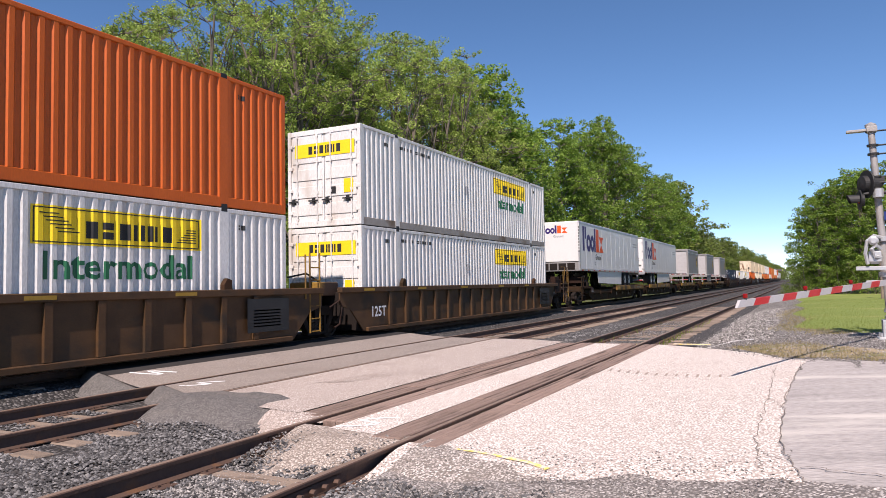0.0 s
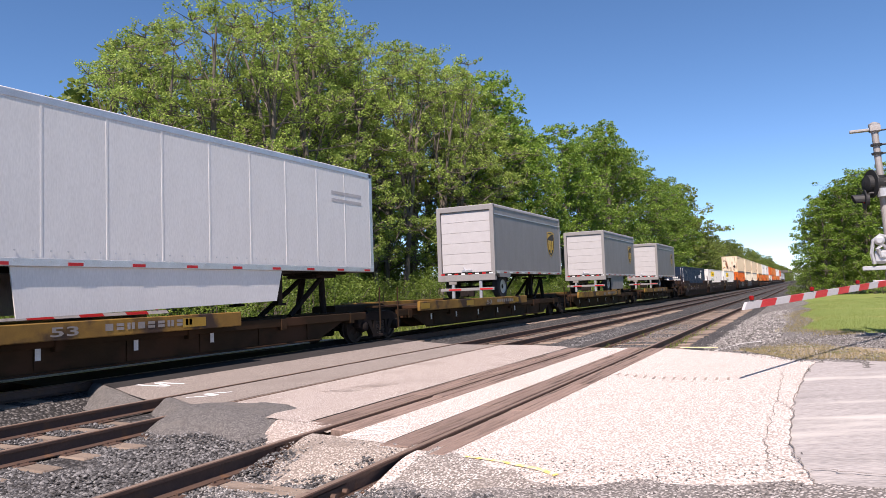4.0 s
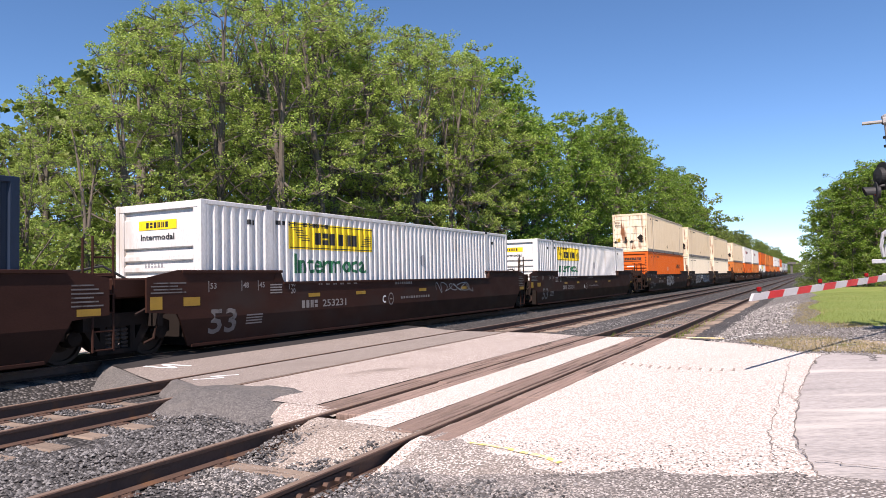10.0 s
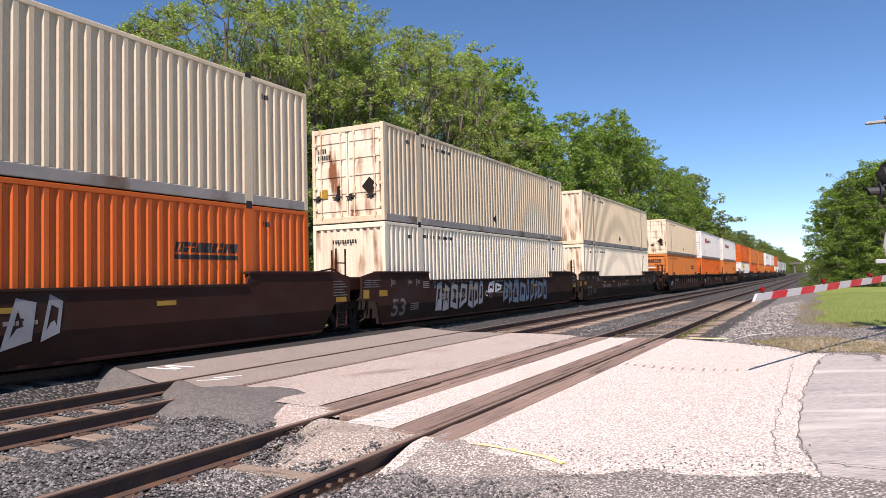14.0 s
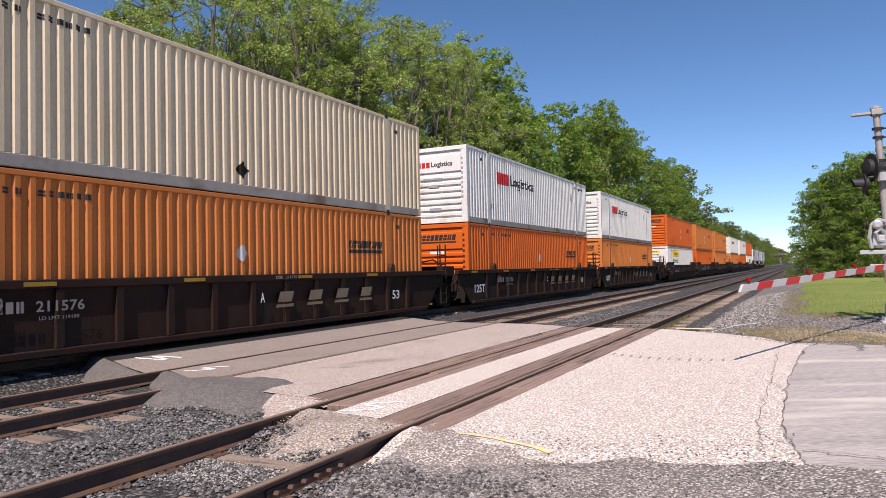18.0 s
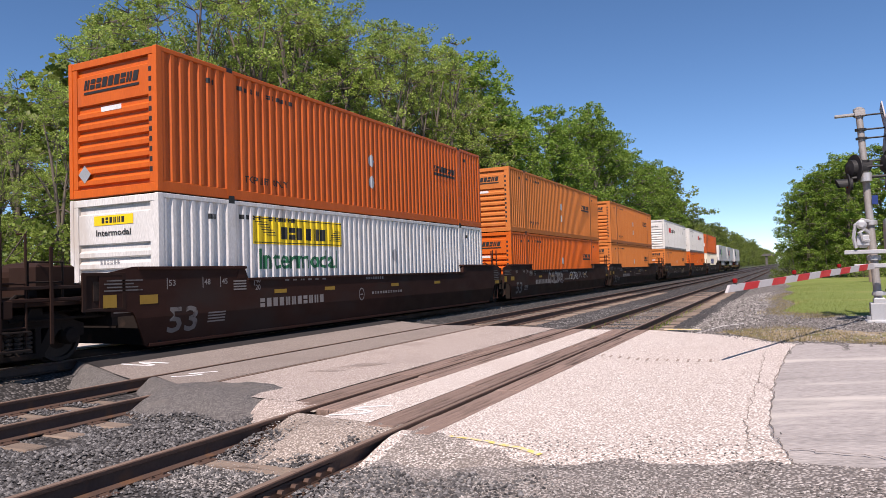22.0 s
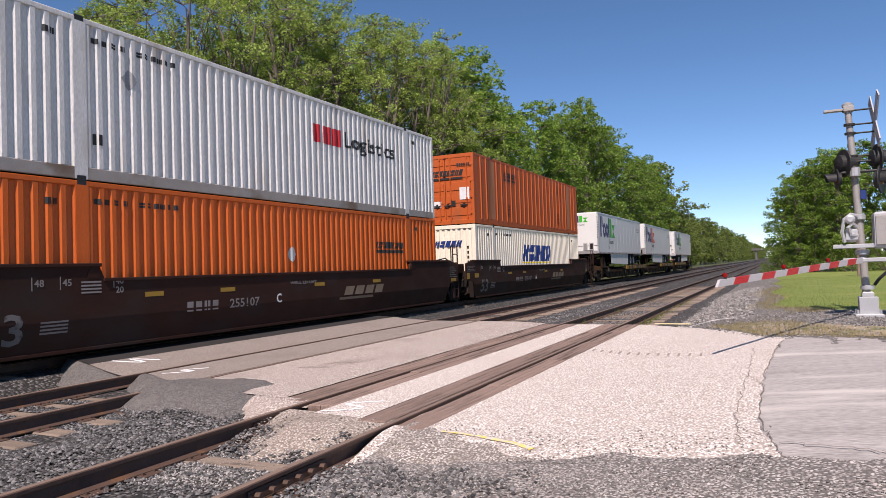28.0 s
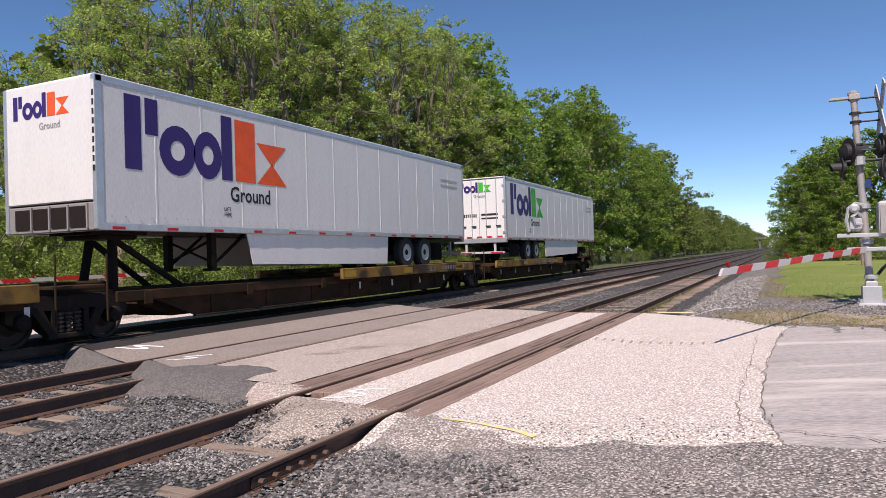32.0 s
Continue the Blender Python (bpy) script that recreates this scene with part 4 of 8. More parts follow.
def end_wall(box, style, paint, frame_paint, x, face):
    """One end of a container: louvred, folded, or two doors with lock rods. face -1 looks along -x."""
    sx = lambda d: x - face * d  # d runs inwards
    lo = lambda a, b: (min(sx(a), sx(b)), max(sx(a), sx(b)))
    if style == "doors":
        for s in (-1, 1):
            y0, y1 = (0.012, 1.2) if s > 0 else (-1.2, -0.012)
            m = Mesh().box(*lo(0.05, 0.1), y0, y1, 0.18, CH - 0.16)
            door = part("door", m, paint, box)
            for k in range(5):
                z = 0.35 + k * 0.52
                part("door_panel", Mesh().box(*lo(0.028, 0.05), y0 + 0.06, y1 - 0.06, z, z + 0.34, 0.01), paint, door)
            for y in (y0 + 0.22, y1 - 0.24):
                r = Mesh().tube((sx(0.0), y, 0.12), (sx(0.0), y, CH - 0.1), 0.018, 6)
                for z in (0.2, 1.0, 1.9, CH - 0.22):
                    r.box(*lo(-0.012, 0.05), y - 0.035, y + 0.035, z, z + 0.07)
                part("lock_rod", r, GALV if paint is NAVY else frame_paint, door)
                h = Mesh().box(*lo(-0.03, 0.02), y - 0.02, y + 0.3, 0.76, 0.8).box(*lo(-0.02, 0.05), y + 0.1, y + 0.18, 0.7, 0.86)
                part("lock_handle", h, BLACK, door)
            for k in range(4):
                z = 0.4 + k * 0.66
                yy = 1.2 if s > 0 else -1.2
                part("hinge", Mesh().box(*lo(-0.006, 0.05), yy - 0.07, yy + 0.07, z, z + 0.1, 0.01), frame_paint, door)
    elif style == "louvre":
        m = Mesh().box(*lo(0.08, 0.12), -1.2, 1.2, 0.18, CH - 0.16)
        wall = part("end_wall", m, paint, box)
        for k in range(7):
            z = 0.24 + k * 0.235
            m = Mesh()
            m.add([(sx(0.08), -1.05, z), (sx(0.02), -1.05, z + 0.03), (sx(0.02), -1.05, z + 0.12), (sx(0.08), -1.05, z + 0.17),
                   (sx(0.08), 1.05, z), (sx(0.02), 1.05, z + 0.03), (sx(0.02), 1.05, z + 0.12), (sx(0.08), 1.05, z + 0.17)],
                  [(0, 1, 5, 4), (1, 2, 6, 5), (2, 3, 7, 6), (0, 3, 2, 1), (4, 5, 6, 7), (0, 4, 7, 3)])
            part("louvre", m, paint, wall)
        part("sign_board", Mesh().box(*lo(0.025, 0.08), -1.05, 1.05, 1.93, CH - 0.32, 0.02), paint, wall)
        for s in (-1, 1):
            part("edge_strip", Mesh().box(*lo(0.015, 0.09), min(s * 1.06, s * 1.2), max(s * 1.06, s * 1.2), 0.18, CH - 0.16, 0.01), paint, wall)
    else:
        m = Mesh()
        n = 10
        v, f = [], []
        for i in range(n):
            y = -1.2 + i * 2.4 / n
            w = 2.4 / n
            v += [(sx(a), y + w * k, z) for k, a in ((0, 0.03), (0.32, 0.03), (0.5, 0.075), (0.82, 0.075), (1.0, 0.03)) for z in (0.18, CH - 0.16)]
        for i in range(len(v) // 2 - 1):
            f.append((2 * i, 2 * i + 2, 2 * i + 3, 2 * i + 1))
        m.add(v, f)
        part("end_wall", m, paint, box)


def container(s, z, paint, label, lead="louvre", tail="folded", rail=None, marks=(), end_marks=(), flat=False, end_paint=None, group="containers"):
    """A 53-foot container with its leading end at s along the train and its foot at z."""
    box = rolling("shipping_container", label, "container", s, group)
    box.location.z = z
    rail = rail or paint
    key = (flat, paint.name)
    if key not in SIDE_CACHE:
        sm = side_mesh(flat)
        SIDE_CACHE[key] = [sm.data("side_wall", paint), flip(sm).data("side_wall", paint)]
    for me in SIDE_CACHE[key]:
        part("side_wall", me, None, box)
    key2 = ("frame", paint.name, rail.name)
    if key2 not in SIDE_CACHE:
        d = {}
        m = Mesh().box(0.1, CL - 0.1, -CW - 0.004, -CW + 0.09, CH - 0.1, CH - 0.002, 0.012)
        d["top_rail"] = [m.data("top_rail", paint), flip(m).data("top_rail", paint)]
        m = Mesh().box(0.1, CL - 0.1, -CW - 0.004, -CW + 0.09, 0.0, 0.22, 0.012)
        d["bottom_rail"] = [m.data("bottom_rail", rail), flip(m).data("bottom_rail", rail)]
        m = Mesh().box(0, 0.13, -CW - 0.006, -CW + 0.1, 0.002, CH, 0.012)
        m2 = Mesh().box(CL - 0.13, CL, -CW - 0.006, -CW + 0.1, 0.002, CH, 0.012)
        d["corner_post"] = [k.data("corner_post", paint) for k in (m, flip(m), m2, flip(m2))]
        m = Mesh().box(1.9, 2.16, -CW - 0.007, -CW + 0.06, 0.001, CH - 0.001, 0.01)
        m2 = Mesh().box(13.99, 14.25, -CW - 0.007, -CW + 0.06, 0.001, CH - 0.001, 0.01)
        d["lift_post"] = [k.data("lift_post", rail if rail is not GREYRAIL else paint) for k in (m, flip(m), m2, flip(m2))]
        d["roof"] = [Mesh().box(0.05, CL - 0.05, -CW + 0.05, CW - 0.05, CH - 0.06, CH - 0.012).data("roof", paint)]
        d["floor"] = [Mesh().box(0.05, CL - 0.05, -CW + 0.05, CW - 0.05, 0.08, 0.16).data("floor", IRON)]
        d["end_sill"] = [Mesh().box(a, b, -1.2, 1.2, 0.005, 0.18, 0.01).data("end_sill", paint) for a, b in ((0.01, 0.12), (CL - 0.12, CL - 0.01))]
        d["end_header"] = [Mesh().box(a, b, -1.2, 1.2, CH - 0.16, CH - 0.008, 0.01).data("end_header", paint) for a, b in ((0.01, 0.12), (CL - 0.12, CL - 0.01))]
        SIDE_CACHE[key2] = d
        cast = Mesh().box(-0.09, 0.09, -0.02, 0.16, -0.06, 0.06, 0.015).data("lift_casting", BLACK)
        SIDE_CACHE["cast"] = cast
    for nm, ms in SIDE_CACHE[key2].items():
        for me in ms:
            part(nm, me, None, box)
    if flat:  # channel posts on the plain sheets
        if "side_post" not in SIDE_CACHE:
            m = Mesh().prism([(-0.04, 0.22), (0.04, 0.22), (0.04, CH - 0.1), (-0.04, CH - 0.1)], -CW - 0.012, -CW + 0.004)
            m.v = [(x * (0.6 if y < -CW - 0.01 else 1.0), y - (0.02 if y < -CW - 0.01 else 0.0), z) for x, y, z in m.v]
            SIDE_CACHE["side_post"] = (m.data("side_post", paint), flip(m).data("side_post", paint))
        for k in range(25):
            x = 0.75 + k * 0.61
            if not (1.85 < x < 2.2 or 13.95 < x < 14.3):
                for me in SIDE_CACHE["side_post"]:
                    part("side_post", me, None, box).location.x = x
    for x in (2.03, 14.12):
        for zz in (0.02, CH - 0.03):
            for sd in (-1, 1):
                c = part("lift_casting", SIDE_CACHE["cast"], None, box)
                c.location = (x, sd * (CW - 0.012) if sd < 0 else CW - 0.13, zz)
    end_wall(box, lead, end_paint or paint, paint, 0.0, -1)
    end_wall(box, tail, paint, paint, CL, 1)
    for nm, polys, m, lab in marks:
        part(nm, lay(polys, flat, proud=0.006 if nm == "sign_panel" else 0.009), m, box, lab)
    for nm, polys, m, lab in end_marks:
        off = {"doors": 0.02, "louvre": 0.02, "folded": 0.03}[lead]
        part(nm, on_end(polys, 0.0 + off - (0.002 if nm != "sign_panel" else 0)), m, box, lab)
    return box


def panel_marks(doors_lead):
    a = 9.85 if doors_lead else 2.7
    z0, z1 = 1.95, 2.6
    pan = [rect(a, a + 3.62, z0, z1)]
    line = [rect(a + 0.04, a + 3.58, z1 - 0.05, z1 - 0.03), rect(a + 0.04, a + 3.58, z0 + 0.03, z0 + 0.05), rect(a + 0.04, a + 0.06, z0 + 0.05, z1 - 0.05), rect(a + 3.56, a + 3.58, z0 + 0.05, z1 - 0.05)]
    marks = blocks(6, a + 1.0, a + 2.95, z0 + 0.13, z1 - 0.22, 0.0, 0.72, 4)
    scroll = [rect(a + 0.12 + k * 0.07, a + 0.5 + k * 0.07, z1 - 0.14 - k * 0.06, z1 - 0.12 - k * 0.06) for k in range(6)] + [rect(a + 3.0 + k * 0.05, a + 3.5, z0 + 0.14 + k * 0.05, z0 + 0.16 + k * 0.05) for k in range(6)]
    return [("sign_panel", pan, YELLOW, "yellow sign panel"), ("word_mark", marks + line + scroll, BLACK, "black word mark"),
            ("placard", diamond(7.2 if doors_lead else 9.2, 1.75, 0.2), GREYLET, "grey placard holder"),
            ("lettering", fit_words("Intermodal", a + 0.2, a + 3.37, 1.36, 1.84), GREEN, "green lettering")]


def small_marks(ink, doors_lead=False):
    a = CL - 2.6 if doors_lead else 2.3
    out = [("marking", blocks(4, a, a + 0.8, 2.5, 2.6, 0, 0.6, 3) + blocks(6, a + 1.0, a + 2.0, 2.5, 2.6, 0, 0.6, 5), ink, ""), ("marking", blocks(2, 1.35, 1.62, 2.45, 2.56, 0, 0.7, 6), ink, ""), ("marking", blocks(2, 14.55, 14.8, 2.45, 2.56, 0, 0.7, 7), ink, "")]
    return out


PANEL_END_L = [("sign_panel", [rect(0.72, 1.87, 2.33, 2.53)], YELLOW, "yellow sign panel"), ("word_mark", blocks(6, 0.95, 1.65, 2.37, 2.49, 0, 0.7, 4), BLACK, "black bars"), ("lettering", fit_words("Intermodal", 0.78, 1.8, 2.11, 2.24), BLACK, ""), ("placard", diamond(0.42, 0.42, 0.2), GALV, "grey placard"), ("marking", blocks(6, 0.9, 1.5, 1.52, 1.62, 0, 0.6, 3), GREYLET, "")]
PANEL_END_D = [("sign_panel", [rect(0.25, 2.38, 2.08, 2.48)], YELLOW, "yellow sign panel"), ("word_mark", blocks(6, 0.75, 1.95, 2.16, 2.4, 0, 0.7, 4), BLACK, "black bars"), ("notice", [rect(2.0, 2.32, 0.95, 1.35)], YELLOW, "yellow notice"), ("vent", [rect(1.55, 1.72, 0.95, 1.15)], BLACK, "")]
BAR_END = [("word_mark", blocks(9, 0.45, 2.08, 2.28, 2.48, 0.05, 0.8, 9) + [rect(0.45, 2.08, 2.18, 2.23, 0.02)], BLACK, "black word mark"), ("placard", diamond(0.45, 0.5, 0.19), GALV, "grey placard"), ("light_strip", [rect(0.98, 1.58, 1.76, 1.86)], LETTER, ""), ("marking", blocks(9, 0, 1.9, 0, 0.075, 0, 0.6, 8)[:0] + [rect(2.36, 2.44, 0.4 + k * 0.2, 0.5 + k * 0.2) for k in range(11)], BLACK, "")]
RED_END_L = [("word_mark", blocks(3, 0.5, 1.08, 2.14, 2.34, 0, 0.78, 15), RED, "red bars"), ("lettering", fit_words("Logistics", 1.1, 2.0, 2.1, 2.34), BLACK, ""), ("placard", diamond(0.42, 1.6, 0.22), SIGNWHITE, ""), ("marking", [rect(0.75, 1.6, 1.67, 1.72), rect(0.95, 1.4, 1.36, 1.46), rect(1.0, 1.5, 0.48, 0.58)] + [rect(2.36, 2.44, 0.9 + k * 0.18, 1.0 + k * 0.18) for k in range(9)], GREYLET, "")]
RED_END_D = [("word_mark", blocks(3, 0.62, 2.0, 2.02, 2.44, 0, 0.8, 15), RED, "red bars"), ("notice", [rect(0.7, 1.05, 0.7, 1.0)], YELLOW, "yellow notice"), ("marking", fit_words("53'", 1.48, 1.85, 0.9, 1.1) + [rect(0.3, 1.1, 1.72, 1.8), rect(1.35, 2.2, 1.72, 1.8), rect(1.5, 2.2, 1.45, 1.52)], BLACK, "")]
CODE_END = [("marking", blocks(4, 0.2, 0.55, 2.16, 2.3, 0, 0.66, 12) + blocks(6, 0.2, 0.68, 1.96, 2.1, 0, 0.66, 13), BLACK, "black bars"), ("placard", diamond(2.08, 1.05, 0.27), IRON, "dark placard"), ("notice", [rect(0.25, 0.55, 0.78, 1.05)], REFLECT, ""), ("vent", [rect(0.9, 1.06, 0.82, 1.12)], IRON, "")]


def orange_marks(seed):
    return [("word_mark", blocks(9, 12.1, 13.75, 1.82, 2.02, 0.05, 0.8, 9) + [rect(12.1, 13.75, 1.68, 1.77)], BLACK, "black word mark"),
            ("placard", diamond(7.95, 1.62, 0.2), GALV, "grey placard"), ("placard", diamond(7.95, 0.98, 0.2), GALV, "grey placard") if seed % 2 else ("marking", [rect(7.9, 8.0, 0.9, 1.0)], GREYLET, ""),
            ("lettering", fit_words("TOP LIFT ONLY", 2.5, 4.0, 0.42, 0.58), BLACK, "")] + small_marks(BLACK)


def red_marks(doors_lead):
    a = 8.97 if doors_lead else 2.9
    return [("word_mark", blocks(3, a, a + 1.4, 1.72, 2.2, 0, 0.8, 15), RED, "red bars"), ("lettering", fit_words("Logistics", a + 1.5, a + 4.4, 1.62, 2.2), BLACK, "black lettering"),
            ("placard", diamond(13.2 if not doors_lead else 3.1, 2.0, 0.2), GREYLET, "grey placard holder"), ("marking", blocks(2, 2.3, 2.5, 0.65, 0.85, 0, 0.7, 3), BLACK, "")] + small_marks(BLACK, not doors_lead)


# cargo, unit by unit: place of the leading end along the train
CARGO = [-2.72, 16.73, 39.0, 57.45, 82.53, 99.96, 117.49, 131.62, 151.48, 171.22, 195.12, 214.75, 234.33, 258.09, 277.84, 297.35, 321.01, 340.49, 360.19, 383.96, 403.68, 423.54, 445.22, 464.04, 484.86]
LOW, HIGH = 0.33, 3.255
PANELL, SCL, REDL = "white corrugated container with a yellow panel and green lettering", "bright orange corrugated container with black bars", "white corrugated container with red bars and black lettering"
container(CARGO[0], HIGH, ORANGE, "orange corrugated container stacked on a white one", "louvre", "folded", marks=orange_marks(2)[1:], end_marks=BAR_END)
container(CARGO[0], LOW, WHITE, PANELL, "doors", "folded", marks=panel_marks(True) + small_marks(BLACK), end_marks=PANEL_END_D)
container(CARGO[1], HIGH, WHITE, PANELL, "doors", "louvre", marks=panel_marks(True) + small_marks(BLACK), end_marks=PANEL_END_D, rail=GREYRAIL)
container(CARGO[1], LOW, WHITE, PANELL, "doors", "louvre", marks=panel_marks(True) + small_marks(BLACK), end_marks=PANEL_END_D)
container(CARGO[7], LOW, NAVY, "navy blue corrugated container with white door posts", "doors", "folded", marks=[
    ("word_mark", blocks(4, 10.85, 12.3, 1.75, 2.08, 0, 0.8, 21), LETTER, "white bars"), ("emblem", diamond(12.62, 1.95, 0.42, 0.5), LETTER, "white emblem"), ("emblem_core", diamond(12.62, 1.95, 0.17, 0.22), NAVY, ""),
    ("placard", diamond(8.06, 1.8, 0.24), LETTER, "white placard"), ("marking", blocks(6, 12.6, 13.7, 2.46, 2.6, 0, 0.7, 22), LETTER, ""), ("marking", blocks(2, 1.3, 1.6, 2.3, 2.5, 0, 0.7, 23), LETTER, "")],
    end_marks=[("word_mark", blocks(4, 0.22, 0.75, 1.45, 1.62, 0, 0.8, 21), LETTER, "white bars"), ("emblem", diamond(0.95, 1.56, 0.16, 0.2), LETTER, ""), ("marking", blocks(5, 1.45, 2.0, 1.72, 1.88, 0, 0.7, 22) + fit_words("268605", 1.45, 2.2, 1.5, 1.66), LETTER, ""), ("placard", diamond(2.12, 1.18, 0.27), LETTER, "white placard"), ("corner_paint", [rect(2.46, 2.58, 0.5, CH - 0.05), rect(0.0, 0.1, 0.5, CH - 0.05)], LETTER, "white corner paint")])
for k in (8, 9):
    container(CARGO[k], LOW, WHITE, PANELL, "louvre", "folded", marks=panel_marks(False) + small_marks(BLACK), end_marks=PANEL_END_L)
container(CARGO[10], HIGH, TAN, "weathered cream container with rust-streaked doors", "doors", "folded", rail=GREYRAIL, marks=small_marks(BLACK) + [("placard", diamond(8.0, 0.55, 0.16), IRON, "")], end_marks=CODE_END, end_paint=STREAK)
container(CARGO[10], LOW, ORANGE, SCL, "louvre", "folded", marks=orange_marks(2), end_marks=BAR_END)
container(CARGO[11], HIGH, TAN, "weathered cream container with rust-streaked doors", "doors", "folded", rail=GREYRAIL, marks=small_marks(BLACK) + [("placard", diamond(8.0, 0.55, 0.16), IRON, "")], end_marks=CODE_END, end_paint=STREAK)
container(CARGO[11], LOW, PALE, "dirty off-white corrugated container with rust-stained end", "folded", "folded", marks=small_marks(BLACK), end_marks=[("marking", blocks(10, 0.7, 1.6, 2.3, 2.42, 0, 0.66, 31), BLACK, "")], end_paint=STREAK)
container(CARGO[12], HIGH, TAN, "weathered cream container with rust-stained end wall", "folded", "folded", rail=GREYRAIL, marks=small_marks(BLACK) + [("placard", diamond(8.0, 0.55, 0.2), IRON, "")], end_paint=STREAK)
container(CARGO[12], LOW, PALE, "dirty off-white corrugated container", "folded", "folded", marks=small_marks(BLACK), end_paint=STREAK)
container(CARGO[13], HIGH, TAN, "weathered cream container with rust-streaked doors", "doors", "folded", rail=GREYRAIL, marks=small_marks(BLACK) + [("placard", diamond(8.0, 0.55, 0.2), IRON, "")], end_marks=CODE_END, end_paint=STREAK)
container(CARGO[13], LOW, FADED, "faded orange corrugated container with black bars", "louvre", "folded", marks=orange_marks(2), end_marks=BAR_END)
for k, low in ((14, ORANGE), (15, FADED), (19, FADED), (20, ORANGE)):
    dl = k == 20
    container(CARGO[k], HIGH, WHITE, REDL, "doors" if dl else "louvre", "folded", rail=GREYRAIL, marks=red_marks(dl), end_marks=RED_END_D if dl else RED_END_L)
    container(CARGO[k], LOW, low, SCL if low is ORANGE else "faded orange corrugated container with black bars", "louvre", "folded", marks=orange_marks(2), end_marks=BAR_END)
container(CARGO[16], HIGH, ORANGE, SCL, "louvre", "folded", marks=orange_marks(3), end_marks=BAR_END)
container(CARGO[16], LOW, WHITE, PANELL, "louvre", "folded", marks=panel_marks(False) + small_marks(BLACK), end_marks=PANEL_END_L)
for k, up, low in ((17, FADED, ORANGE), (18, FADED, FADED)):
    container(CARGO[k], HIGH, up, "faded orange corrugated container with black bars", "louvre", "folded", marks=orange_marks(3), end_marks=BAR_END)
    container(CARGO[k], LOW, low, SCL if low is ORANGE else "faded orange corrugated container with black bars", "louvre", "folded", marks=orange_marks(2), end_marks=BAR_END)
container(CARGO[21], HIGH, RUSTY, "old orange container with plain seamed sides", "doors", "folded", flat=True, marks=[("word_mark", blocks(9, 3.49, 5.16, 2.22, 2.46, 0.06, 0.8, 9) + [rect(3.49, 5.16, 2.08, 2.17)], BLACK, "black bars"), ("lettering", fit_words("TOP", 3.85, 4.25, 0.86, 1.02) + fit_words("LIFT", 3.85, 4.25, 0.66, 0.82) + fit_words("ONLY", 3.83, 4.27, 0.46, 0.62), BLACK, ""), ("lift_plate", [rect(1.72, 2.34, 0.25, 2.75)], PINKRUST, "faded tan lift plate"), ("lift_plate", [rect(13.8, 14.42, 0.25, 2.75)], PINKRUST, "faded tan lift plate"), ("lettering", fit_words("TOP", 11.86, 12.26, 0.86, 1.02) + fit_words("LIFT", 11.86, 12.26, 0.66, 0.82) + fit_words("ONLY", 11.84, 12.28, 0.46, 0.62), BLACK, ""), ("marking", [rect(12.0, 12.1, 2.1 + 0.14 * k, 2.19 + 0.14 * k) for k in range(4)], BLACK, "black code bars"), ("lettering", [q for k, c in enumerate("986651") for q in fit_words(c, 12.62, 12.71, 2.46 - 0.14 * k, 2.56 - 0.14 * k)], BLACK, "")],
          end_marks=[("word_mark", blocks(9, 0.45, 2.1, 2.0, 2.24, 0.08, 0.8, 9) + [rect(0.45, 2.1, 1.86, 1.94)], BLACK, "black bars"), ("notice", [rect(1.95, 2.38, 1.0, 1.5)], LETTER, "white notice"), ("notice", [rect(0.72, 1.1, 0.72, 0.98)], LETTER, ""), ("placard", diamond(0.42, 1.28, 0.2), DULL, ""), ("vent", [rect(1.55, 1.75, 0.75, 0.98)], BLACK, ""), ("marking", blocks(6, 1.85, 2.45, 2.38, 2.5, 0, 0.7, 14), BLACK, "")])
container(CARGO[21], LOW, CREAM, "cream-white corrugated container with a blue word mark", "folded", "folded", marks=[("word_mark", blocks(5, 5.77, 10.3, 1.35, 2.15, 0.3, 0.8, 41), BLUE, "blue bars"), ("underline", [rect(5.77, 10.3, 1.26, 1.31)], YELLOW, "")] + small_marks(BLACK),
          end_marks=[("word_mark", blocks(5, 0.7, 1.95, 2.0, 2.26, 0.1, 0.8, 41), BLUE, "blue bars"), ("placard", diamond(0.6, 0.85, 0.24), SIGNWHITE, ""), ("marking", [rect(2.2, 2.28, 0.7 + k * 0.2, 0.82 + k * 0.2) for k in range(7)], BLACK, "")])


# ---- road trailers on the flat cars ----
def wheel(parent, x, y, z, r, w, out):
    """A road wheel: tyre with a pale rim facing out (out = -1 or 1 along y)."""
    key = ("wheel", r, w, out)
    if key not in SIDE_CACHE:
        a, b = (0, w * out)
        prof = [(r * 0.55, a), (r * 0.93, a), (r, a + 0.05 * out), (r, b - 0.05 * out), (r * 0.93, b), (r * 0.58, b), (r * 0.56, b - 0.03 * out), (r * 0.5, b - 0.03 * out)]
        t = Mesh().lathe(prof, 24).data("tyre", RUBBER, False)
        rim = [(r * 0.56, b - 0.02 * out), (r * 0.56, b + 0.008 * out), (r * 0.5, b + 0.004 * out), (r * 0.45, b - 0.12 * out), (r * 0.24, b - 0.14 * out)]
        hub = [(r * 0.3, b - 0.135 * out), (r * 0.26, b - 0.06 * out), (r * 0.2, b - 0.02 * out), (0.02, b - 0.01 * out)]
        SIDE_CACHE[key] = (t, Mesh().lathe(rim, 20).data("rim", ALU, False), Mesh().lathe(hub, 12).data("hub", IRON))
    t, rm, hb = SIDE_CACHE[key]
    o = part("wheel", t, None, parent, "black tyre")
    o.location = (x, y, z)
    part("rim", rm, None, o, "pale wheel rim")
    part("hub", hb, None, o)
    return o


